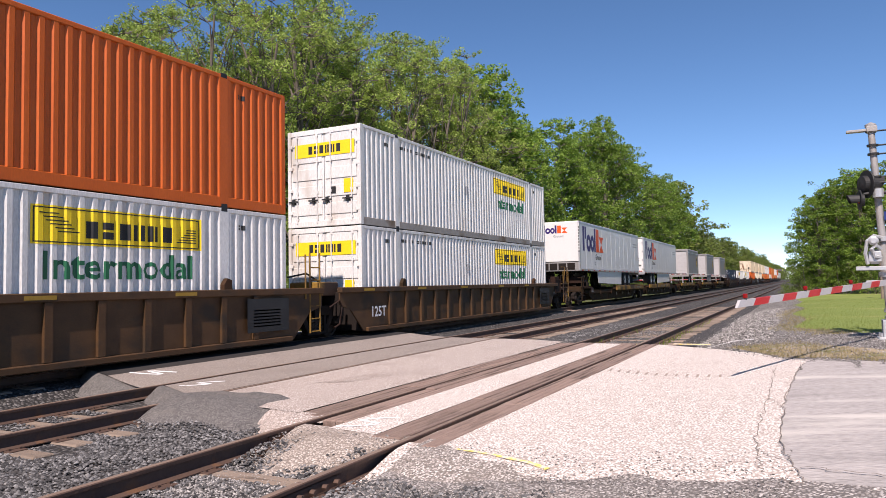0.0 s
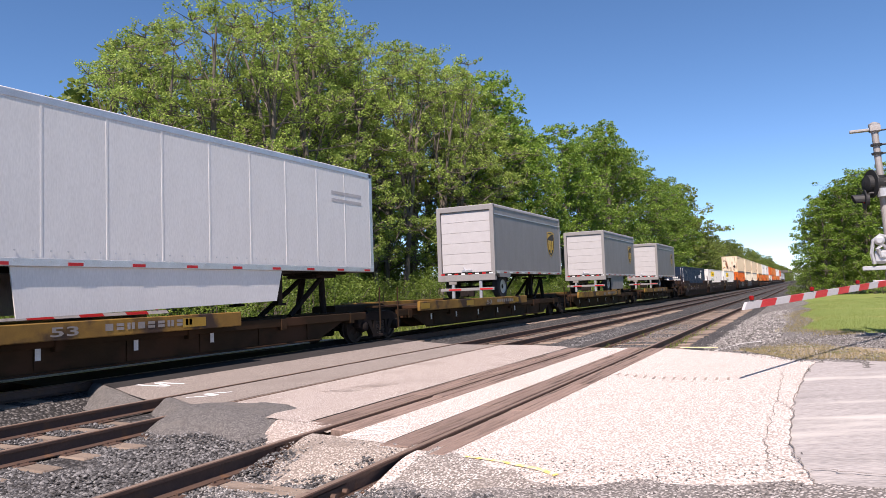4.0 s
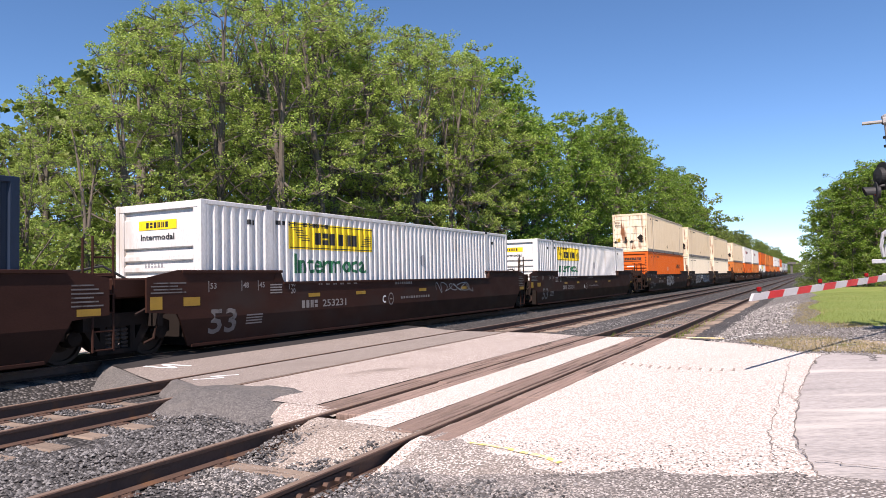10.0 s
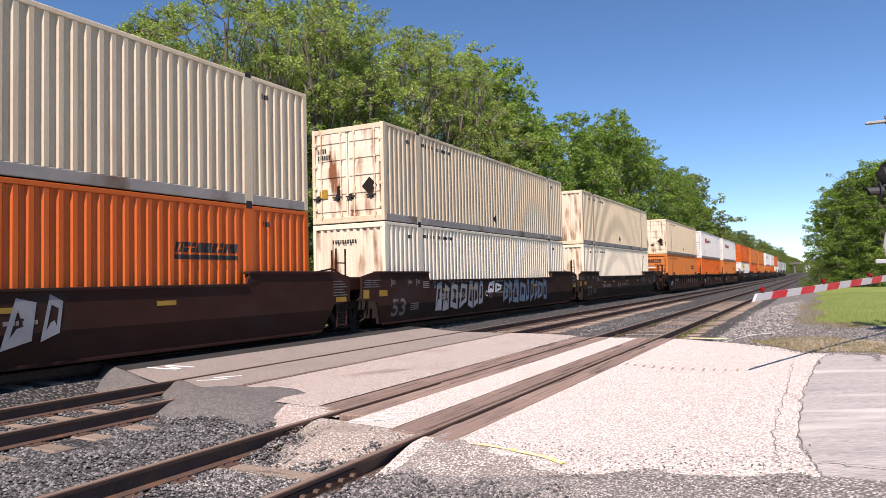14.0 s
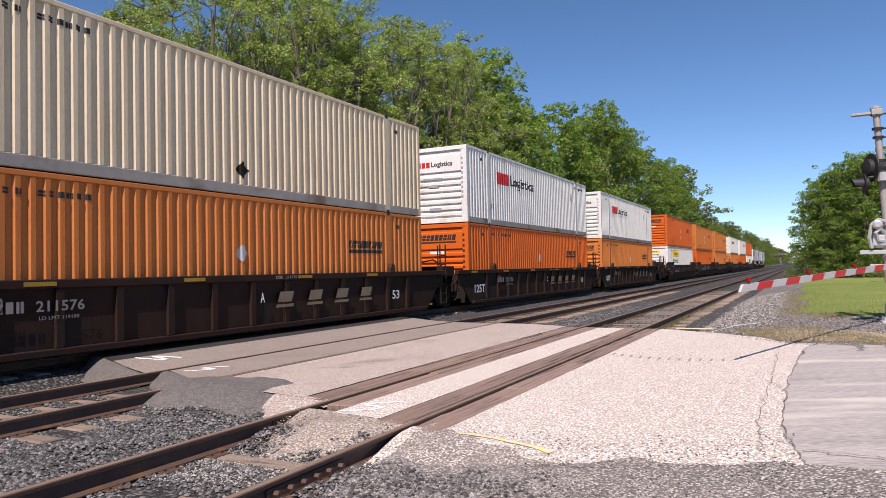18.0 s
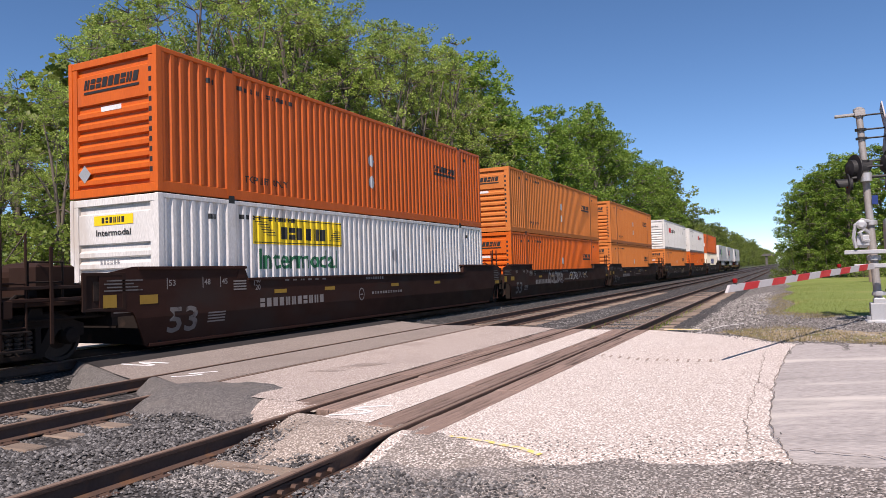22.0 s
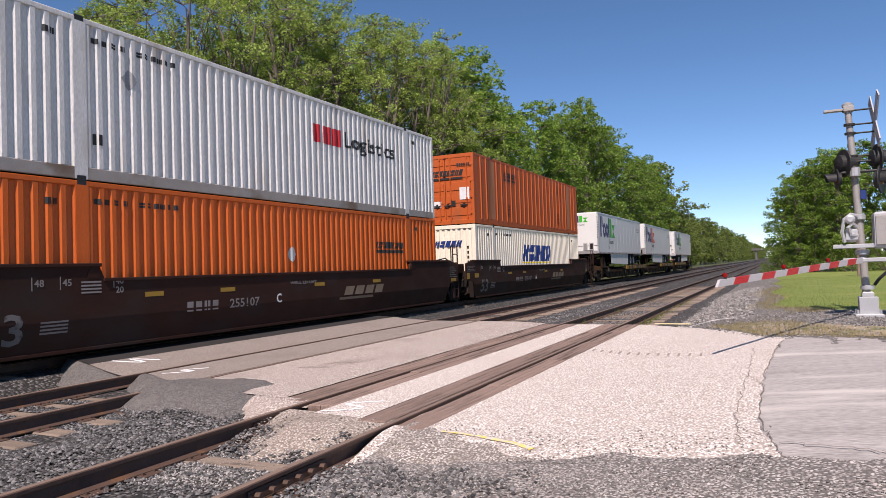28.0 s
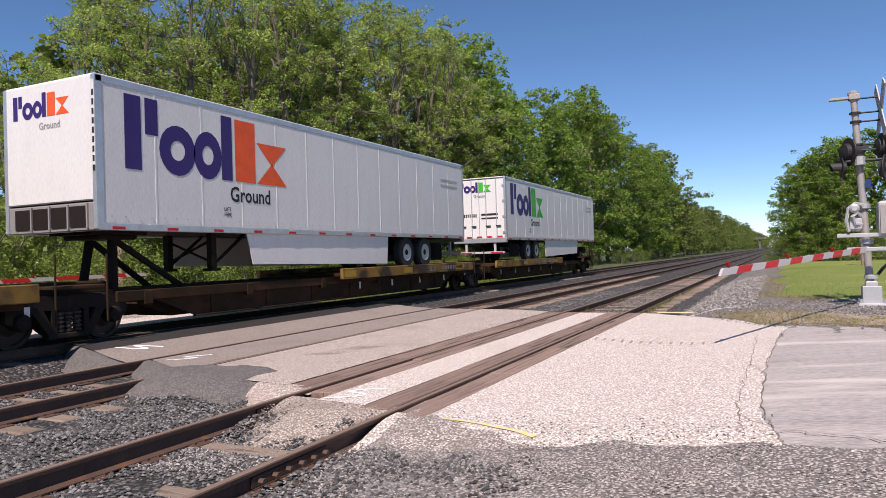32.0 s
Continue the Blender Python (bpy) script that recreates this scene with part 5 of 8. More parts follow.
def mark_shapes(x0, x1, z0, z1):
    """The word mark as plain shapes: five blocks, the first three dark, the last two bright."""
    h, w = z1 - z0, x1 - x0
    X = lambda f: x0 + f * w
    dark = [rect(X(0), X(0.08), z0, z1), rect(X(0.1), X(0.165), z0 + 0.5 * h, z1)]

    def ring(cx, rx, cz, rz, inner=0.52, gap=None):
        n = 20
        q = []
        for i in range(n):
            if gap and gap[0] <= i < gap[1]:
                continue
            a, b = 2 * math.pi * i / n, 2 * math.pi * (i + 1) / n
            q.append([(cx + rx * math.cos(a), cz + rz * math.sin(a)), (cx + rx * math.cos(b), cz + rz * math.sin(b)), (cx + rx * inner * math.cos(b), cz + rz * inner * math.sin(b)), (cx + rx * inner * math.cos(a), cz + rz * inner * math.sin(a))])
        return q

    dark = [[q] for q in dark] + [ring(X(0.27), 0.1 * w, z0 + 0.34 * h, 0.36 * h, 0.4), ring(X(0.445), 0.085 * w, z0 + 0.34 * h, 0.36 * h, 0.4), [rect(X(0.53), X(0.6), z0, z1)]]
    bright = [[rect(X(0.62), X(0.76), z0, z1 - 0.02)], [[(X(0.77), z0), (X(1.0), z0), (X(0.885), z0 + 0.36 * h)]], [[(X(0.77), z0 + 0.68 * h), (X(0.885), z0 + 0.32 * h), (X(1.0), z0 + 0.68 * h)]]]
    return dark, bright


def trailer(s, bright, label, nose_leads=True, vents=True):
    """A 53-foot van trailer: L long, floor at 2.13, roof at 5.0."""
    L, z0, z1 = 16.15, 2.13, 4.98
    tr = rolling("van_trailer", label, "trailer", s, "van trailers")
    X = (lambda x: x) if nose_leads else (lambda x: L - x)
    span = lambda a, b: (min(X(a), X(b)), max(X(a), X(b)))
    if "trailer_side" not in SIDE_CACHE:
        w = (L - 0.24) / 13
        SIDE_CACHE["trailer_side"] = (Mesh().box(0.004, w - 0.004, -0.02, 0.02, 0.14, 2.72, 0.003).data("panel", TRAILER), Mesh().box(-0.02, 0.02, -0.003, 0.004, 0.14, 2.72, 0.001).data("seam_strip", TRAILER))
        r = Mesh()
        for i in range(52):
            for dz in (0.1, 0.26):
                r.tube((0.3 + i * 0.305, -1.3, dz), (0.3 + i * 0.305, -1.313, dz), 0.016, 5)
        SIDE_CACHE["rivets"] = r.data("rivets", ALU)
        SIDE_CACHE["tape"] = Mesh().box(0, 0.28, -1.312, -1.306, 0.02, 0.075).data("reflective_strip", RED)
    w = (L - 0.24) / 13
    for y in (-1.27, 1.27):
        for i in range(13):
            part("panel", SIDE_CACHE["trailer_side"][0], None, tr).location = (0.12 + i * w, y, z0)
            if i:
                part("seam_strip", SIDE_CACHE["trailer_side"][1], None, tr).location = (0.12 + i * w, y + (-0.022 if y < 0 else 0.022), z0)
    o = tagged(part("rivets", SIDE_CACHE["rivets"], None, tr), kind="stuff")
    o.location.z = z0
    part("roof", Mesh().box(0.02, L - 0.02, -1.27, 1.27, z1 - 0.05, z1, 0.02), TRAILER, tr)
    for sd in (-1, 1):
        a, b = sorted((sd * 1.3, sd * 1.22))
        part("top_rail", Mesh().box(0.02, L - 0.02, a, b, z1 - 0.16, z1 - 0.02, 0.015), ALU, tr)
        part("bottom_rail", Mesh().box(0.02, L - 0.02, a - (0.005 if sd < 0 else 0), b, z0, z0 + 0.14, 0.012), ALU, tr)
    for i in range(13):
        o = part("reflective_strip", SIDE_CACHE["tape"], None, tr, "red reflective strip")
        o.location = (0.3 + i * 1.28, 0, z0)
    part("floor", Mesh().box(0.1, L - 0.1, -1.25, 1.25, z0 + 0.02, z0 + 0.12), IRON, tr)
    # nose
    part("nose_wall", Mesh().box(*span(0.0, 0.12), -1.25, 1.25, z0 + 0.55, z1 - 0.03, 0.02), TRAILER, tr)
    for sd in (-1, 1):
        a, b = sorted((sd * 1.3, sd * 1.2))
        part("nose_post", Mesh().box(*span(-0.005, 0.14), a, b, z0, z1 - 0.01, 0.03), ALU, tr)
    part("nose_base", Mesh().box(*span(0.02, 0.2), -1.24, 1.24, z0 + 0.0, z0 + 0.52, 0.02), GREYT if vents else TRAILER, tr)
    xn = X(0.02)
    dn = -0.02 if nose_leads else 0.02
    if vents:
        for k in range(4):
            y = -0.98 + k * 0.52
            part("nose_recess", Mesh().box(min(xn, xn + dn), max(xn, xn + dn), y, y + 0.44, z0 + 0.08, z0 + 0.46), IRON, tr, "dark recess")
            part("recess_frame", Mesh().box(min(xn, xn + dn * 1.6), max(xn, xn + dn * 1.6), y - 0.06, y - 0.02, z0 + 0.05, z0 + 0.5), GREYT, tr)
    else:
        part("nose_sill", Mesh().box(min(xn, xn + dn), max(xn, xn + dn), -1.24, 1.24, z0 + 0.0, z0 + 0.2, 0.004), GREYT, tr, "dirty grey nose sill")
    # doors
    for sd in (-1, 1):
        a, b = sorted((sd * 0.01, sd * 1.2))
        d = part("door", Mesh().box(*span(L - 0.06, L), a, b, z0 + 0.1, z1 - 0.1, 0.01), TRAILER, tr)
        for y in (sd * 0.35, sd * 0.85):
            part("lock_rod", Mesh().tube((X(L + 0.03), y, z0 + 0.08), (X(L + 0.03), y, z1 - 0.08), 0.018, 6), ALU, d)
            part("lock_handle", Mesh().box(*span(L + 0.01, L + 0.06), y - 0.2, y + 0.03, z0 + 0.62, z0 + 0.67), BLACK, d)
        for k in range(4):
            a2, b2 = sorted((sd * 1.13, sd * 1.29))
            part("hinge", Mesh().box(*span(L, L + 0.03), a2, b2, z0 + 0.3 + k * 0.7, z0 + 0.4 + k * 0.7), ALU, d)
    for sd in (-1, 1):
        a, b = sorted((sd * 1.3, sd * 1.2))
        part("door_post", Mesh().box(*span(L - 0.1, L + 0.012), a, b, z0, z1 - 0.01, 0.012), ALU, tr)
    part("rear_sill", Mesh().box(*span(L - 0.15, L + 0.02), -1.28, 1.28, z0 - 0.12, z0 + 0.1, 0.02), ALU, tr)
    part("rear_bumper", Mesh().box(*span(L - 0.12, L - 0.02), -1.15, 1.15, 1.52, 1.62, 0.01).box(*span(L - 0.12, L - 0.04), -0.75, -0.65, 1.6, z0).box(*span(L - 0.12, L - 0.04), 0.65, 0.75, 1.6, z0), GREYD, tr)
    part("bumper_strip", Mesh().box(*span(L - 0.02, L - 0.014), -1.1, -0.5, 1.54, 1.6).box(*span(L - 0.02, L - 0.014), 0.4, 1.0, 1.54, 1.6), RED, tr)
    # running gear
    bogie = part("slider_frame", Mesh().box(*span(10.2, 14.3), -0.62, -0.5, 1.85, z0).box(*span(10.2, 14.3), 0.5, 0.62, 1.85, z0), IRON, tr)
    for xa in (11.7, 13.0):
        part("axle", Mesh().tube((X(xa), -0.8, 1.64), (X(xa), 0.8, 1.64), 0.07, 10).box(*span(xa - 0.1, xa + 0.1), -0.6, -0.5, 1.6, 1.9), IRON, bogie)
        wheel(tr, X(xa), -0.92, 1.64, 0.5, 0.28, -1)
        wheel(tr, X(xa), 0.92, 1.64, 0.5, 0.28, 1)
    for sd in (-1, 1):
        y = sd * 1.24
        part("side_skirt", Mesh().prism([(X(4.15), 1.42), (X(3.95), z0), (X(10.4), z0), (X(10.3), 1.3)], y - 0.012, y + 0.012), TRAILER, tr, "white side skirt")
        part("mud_flap", Mesh().box(*span(14.3, 14.33), min(sd * 0.7, sd * 1.2), max(sd * 0.7, sd * 1.2), 1.35, 1.95), BLACK, tr)
        leg = Mesh().box(*span(3.35, 3.5), min(sd * 0.6, sd * 0.75), max(sd * 0.6, sd * 0.75), 1.35, z0 + 0.02).tube((X(3.42), sd * 0.67, 1.4), (X(4.5), sd * 0.67, z0), 0.035, 6)
        leg.box(*span(3.28, 3.58), min(sd * 0.55, sd * 0.8), max(sd * 0.55, sd * 0.8), 1.3, 1.36)
        part("landing_leg", leg, IRON, tr)
    part("gear_brace", Mesh().pipe([(X(3.42), -0.67, 1.5), (X(3.42), 0.67, 2.0)], 0.03).pipe([(X(3.42), 0.67, 1.5), (X(3.42), -0.67, 2.0)], 0.03), IRON, tr)
    part("coupler_plate", Mesh().box(*span(0.4, 1.7), -0.6, 0.6, z0 - 0.04, z0 + 0.02), IRON, tr)
    # markings on the near side and on the leading end
    d, e = mark_shapes(0.62, 5.4, 3.3, 4.72)
    for group, ink in ((d, PURPLE), (e, bright)):
        for polys in group:
            part("mark_shape", lay(polys, True, -1.2925), ink, tr)
    part("lettering", lay(fit_words("Ground", 3.4, 4.75, 2.83, 3.18), True, -1.2925), BLACK, tr, "dark grey lettering")
    part("lettering", lay(fit_words("LIFT", 3.2, 3.42, 2.62, 2.7) + fit_words("HERE", 3.2, 3.42, 2.5, 2.58), True, -1.2925), BLACK, tr)
    part("marking", lay([rect(14.2, 15.6, 4.2, 4.28), rect(14.2, 15.6, 4.0, 4.08)], True, -1.2925), GREYD, tr)
    ex = -0.002 if nose_leads else -0.012
    d, e = mark_shapes(0.3, 1.9, 4.32, 4.78)
    for group, ink in ((d, PURPLE), (e, bright)):
        for polys in group:
            part("mark_shape", on_end(polys, ex), ink, tr)
    part("lettering", on_end(fit_words("Ground", 1.05, 1.65, 4.08, 4.22), ex), GREYLET, tr)
    if nose_leads:
        part("marking", Mesh().add([], []).box(-0.012, -0.007, -1.285, -1.215, 3.3, 4.85), TRAILER, tr)
        part("number_bars", on_end([rect(2.52, 2.57, 3.2 + k * 0.17, 3.31 + k * 0.17) for k in range(9)], -0.012), BLACK, tr)
        if not vents:
            for y, ink in ((-0.95, IRON), (-0.52, GREYT)):
                hatch = part("nose_hatch", Mesh().box(-0.03, 0.01, y, y + 0.3, z0 + 0.24, z0 + 0.76, 0.01), GREYD, tr, "framed nose hatch")
                part("hatch_panel", Mesh().box(-0.036, -0.03, y + 0.05, y + 0.25, z0 + 0.3, z0 + 0.7), ink, hatch)
    else:
        part("marking", on_end(blocks(10, 0.25, 1.2, 3.2, 3.34, 0, 0.66, 51) + [rect(1.4, 2.2, 3.26, 3.34), rect(1.4, 2.2, 3.1, 3.16)], -0.012), BLACK, tr)
        part("reflective_strip", on_end([rect(0.15 + k * 0.5, 0.4 + k * 0.5, 2.26, 2.32) for k in range(5)], -0.015), RED, tr)
    return tr


def pup(s, skirt):
    """A 28-foot grey parcel trailer, roll-up door leading, one axle near it."""
    L, z0, z1 = 8.6, 2.16, 4.98
    tr = rolling("parcel_trailer", "grey 28-foot parcel trailer with a gold shield emblem", "trailer", s, "parcel trailers")
    for sd in (-1, 1):
        a, b = sorted((sd * 1.27, sd * 1.22))
        part("side_wall", Mesh().box(0.1, L - 0.06, a, b, z0 + 0.1, z1 - 0.06, 0.01), GREYT, tr)
        a, b = sorted((sd * 1.29, sd * 1.24))
        part("side_moulding", Mesh().box(0.05, L - 0.02, a, b, 4.56, 4.6, 0.005), ALU, tr)
        part("roof_rail", Mesh().box(0.03, L, a, b, z1 - 0.12, z1 - 0.01, 0.012), GREYD, tr)
        part("bottom_rail", Mesh().box(0.05, L, a, b, z0, z0 + 0.12, 0.012), ALU, tr)
        part("door_post", Mesh().box(0.0, 0.12, min(sd * 1.29, sd * 1.12), max(sd * 1.29, sd * 1.12), z0 - 0.12, z1, 0.02), GREYT, tr)
        part("nose_post", Mesh().box(L - 0.1, L + 0.01, min(sd * 1.29, sd * 1.18), max(sd * 1.29, sd * 1.18), z0, z1, 0.03), GREYT, tr)
    part("roof", Mesh().box(0.02, L - 0.02, -1.27, 1.27, z1 - 0.04, z1 + 0.01, 0.02), GREYD, tr)
    part("nose_wall", Mesh().box(L - 0.08, L - 0.01, -1.2, 1.2, z0, z1 - 0.04, 0.02), GREYT, tr)
    part("floor", Mesh().box(0.05, L - 0.05, -1.24, 1.24, z0, z0 + 0.1), IRON, tr)
    part("door_header", Mesh().box(0.0, 0.12, -1.12, 1.12, z1 - 0.22, z1, 0.015), GREYT, tr)
    for k in range(6):
        h = (z1 - 0.22 - z0) / 6
        part("door_slat", Mesh().box(0.07, 0.1, -1.1, 1.1, z0 + k * h + 0.004, z0 + (k + 1) * h - 0.004, 0.006), GREYD, tr, "pale roll-up door section")
    part("door_latch", Mesh().box(0.02, 0.08, -0.25, 0.2, z0 + 0.1, z0 + 0.22, 0.02).tube((0.04, 0.0, z0 + 0.1), (0.04, 0.12, z0 + 0.34), 0.025), ALU, tr)
    part("rear_sill", Mesh().box(-0.02, 0.14, -1.29, 1.29, z0 - 0.26, z0, 0.015), GREYT, tr)
    for i in range(8):
        part("reflective_strip", Mesh().box(-0.027, -0.021, -1.2 + i * 0.31, -1.03 + i * 0.31, z0 + 0.01, z0 + 0.06), RED if i % 2 else SIGNWHITE, tr)
    for i in range(12):
        part("reflective_strip", Mesh().box(0.2 + i * 0.7, 0.5 + i * 0.7, -1.299, -1.292, z0 + 0.02, z0 + 0.075), RED if i % 2 else SIGNWHITE, tr)
    part("bumper", Mesh().box(0.0, 0.08, -1.2, 1.2, 1.5, 1.62, 0.01), GREYT, tr)
    for k in range(2):
        part("bumper_strip", Mesh().box(-0.008, -0.002, -1.15 + k * 1.4, -0.6 + k * 1.4, 1.53, 1.59), RED, tr)
    for y in (-0.62, 0.62):
        part("bumper_leg", Mesh().box(0.01, 0.1, y - 0.06, y + 0.06, 1.2, z0 - 0.2, 0.01), ALU, tr)
    part("pintle_hook", Mesh().lathe([(0.09, -0.1), (0.13, -0.05), (0.13, 0.03), (0.05, 0.08)], 10, "x", (0.05, 0.0, 1.38)).box(0.0, 0.12, -0.3, 0.3, 1.26, 1.5, 0.02), IRON, tr)
    part("plate_bars", Mesh().box(-0.004, 0.004, 0.45, 0.8, 1.78, 1.92), DULL, tr)
    fr = part("slider_frame", Mesh().box(0.2, 3.0, -0.6, -0.5, 1.85, z0).box(0.2, 3.0, 0.5, 0.6, 1.85, z0).tube((0.95, -0.8, 1.64), (0.95, 0.8, 1.64), 0.07), IRON, tr)
    wheel(tr, 0.95, -0.92, 1.64, 0.5, 0.28, -1)
    wheel(tr, 0.95, 0.92, 1.64, 0.5, 0.28, 1)
    for sd in (-1, 1):
        y = sd * 1.22
        if skirt:
            part("side_skirt", Mesh().prism([(1.65, 1.3), (1.55, z0), (5.0, z0), (4.85, 1.3)], y - 0.012, y + 0.012), GREYT, tr, "grey side skirt")
        part("fender", Mesh().prism([(0.35, z0), (0.45, z0 - 0.14), (1.5, z0 - 0.14), (1.6, z0)], y - 0.1, y + 0.012), GREYT, tr)
        part("landing_leg", Mesh().box(5.6, 5.74, min(sd * 0.6, sd * 0.74), max(sd * 0.6, sd * 0.74), 1.2, z0).tube((5.67, sd * 0.67, 1.35), (6.6, sd * 0.5, z0), 0.04), IRON, tr)
    # shield emblem on the near side
    cx, cz, w, h = 7.1, 3.62, 0.53, 0.62

    def shield(w, h):
        pts = [(cx - w, cz + h * 0.92), (cx - w * 0.5, cz + h), (cx, cz + h * 1.02), (cx + w * 0.5, cz + h), (cx + w, cz + h * 0.92), (cx + w, cz - h * 0.1), (cx + w * 0.8, cz - h * 0.5), (cx + w * 0.4, cz - h * 0.8), (cx, cz - h), (cx - w * 0.4, cz - h * 0.8), (cx - w * 0.8, cz - h * 0.5), (cx - w, cz - h * 0.1)]
        return [pts]

    part("emblem_rim", lay(shield(w, h), True, -1.275), GOLD, tr, "gold shield rim")
    part("emblem_field", lay(shield(w * 0.9, h * 0.9), True, -1.279), COCOA, tr, "dark brown shield field")
    swoosh = [[(cx - w * 0.86, cz + h * 0.8), (cx - w * 0.86, cz + h * 0.45), (cx - w * 0.1, cz + h * 0.72), (cx + w * 0.7, cz + h * 0.84)]]
    bars = [rect(cx - 0.36, cx - 0.15, cz - 0.26, cz + 0.2), rect(cx - 0.09, cx + 0.1, cz - 0.42, cz + 0.2), rect(cx + 0.16, cx + 0.36, cz - 0.26, cz + 0.2)]
    for q in swoosh + bars:
        part("emblem_bar", lay([q], True, -1.283), GOLD, tr, "gold bar")
    return tr


trailer(CARGO[2], FLAME, "white van trailer with purple and orange word mark")
trailer(CARGO[3], FLAME, "white van trailer with purple and orange word mark, doors leading", False)
for k in (4, 5, 6):
    pup(CARGO[k], k == 5)
trailer(CARGO[22], LIME, "white van trailer with purple and green word mark", True, False)
trailer(CARGO[23], FLAME, "white van trailer with purple and orange word mark")
trailer(CARGO[24], LIME, "white van trailer with purple and green word mark, doors leading", False)


# ---- rail cars ----
def wheelset_mesh():
    m = Mesh().tube((0, -0.72, 0), (0, 0.72, 0), 0.085, 10)
    for s in (-1, 1):
        y = s * 0.72
        m.lathe([(0.09, y - s * 0.04), (0.2, y - s * 0.02), (0.34, y - s * 0.03), (0.36, y - s * 0.07), (0.45, y - s * 0.075), (0.45, y - s * 0.045), (0.415, y - s * 0.04), (0.41, y + s * 0.07), (0.35, y + s * 0.07), (0.34, y + s * 0.02), (0.2, y + s * 0.03), (0.1, y + s * 0.1)], 26)
    return m.data("wheelset", STEELW)


def side_frame_mesh(y):
    """Cast truck side frame with openings round the springs."""
    m = Mesh()
    y0, y1 = y - 0.09, y + 0.09
    m.prism([(-1.15, 0.46), (-1.15, 0.66), (-0.6, 0.86), (0.6, 0.86), (1.15, 0.66), (1.15, 0.46), (0.98, 0.4), (0.8, 0.48), (0.72, 0.62), (-0.72, 0.62), (-0.8, 0.48), (-0.98, 0.4)][::-1], y0, y1)
    m.prism([(-0.72, 0.62), (-0.42, 0.2), (-0.28, 0.2), (-0.5, 0.62)], y0, y1)
    m.prism([(0.72, 0.62), (0.5, 0.62), (0.28, 0.2), (0.42, 0.2)], y0, y1)
    m.box(-0.42, 0.42, y0, y1, 0.12, 0.22, 0.02)
    m.box(-0.36, -0.26, y0, y1, 0.2, 0.64).box(0.26, 0.36, y0, y1, 0.2, 0.64)
    return m.data("side_frame", IRON)


def bearing_mesh(y, s):
    m = Mesh().lathe([(0.15, y - s * 0.1), (0.16, y + s * 0.05), (0.13, y + s * 0.16), (0.05, y + s * 0.19)], 12, "y", (0, 0, 0.46))
    return m.box(-0.2, 0.2, min(y - 0.08, y + 0.08), max(y - 0.08, y + 0.08), 0.56, 0.66).data("bearing", IRON)


def spring_mesh(y):
    prof = []
    for k in range(5):
        prof += [(0.06, k * 0.075), (0.09, k * 0.075 + 0.012), (0.09, k * 0.075 + 0.05), (0.06, k * 0.075 + 0.062)]
    return Mesh().lathe(prof, 10, "z", (0, y, 0.22)).data("spring", STEELW)


WS = wheelset_mesh()
SF = {s: side_frame_mesh(s * 1.0) for s in (-1, 1)}
BRG = {s: bearing_mesh(s * 1.0, s) for s in (-1, 1)}
SPR = {s: spring_mesh(s * 1.0) for s in (-1, 1)}
BOLSTER = Mesh().box(-0.2, 0.2, -1.05, 1.05, 0.5, 0.72, 0.03).lathe([(0.35, 0.72), (0.35, 0.86)], 14, "z").data("bogie", IRON)


def bogie(car, u, s):
    """A four-wheel truck under the car at u along it, s along the train."""
    b = part("bogie", BOLSTER, None, car, "dark cast-steel four-wheel truck")
    b.location = (u, 0, Z3)
    for sd in (-1, 1):
        part("side_frame", SF[sd], None, b)
        for x in (-0.89, 0.89):
            part("bearing", BRG[sd], None, b).location.x = x
        for x in (-0.17, 0.0, 0.17):
            part("spring", SPR[sd], None, b).location.x = x
    for x in (-0.89, 0.89):
        w = part("wheelset", WS, None, b)
        w.location = (x, 0, 0.42)
        SPIN.append((w, x, s + u + x))
    return b


CARPART = {}


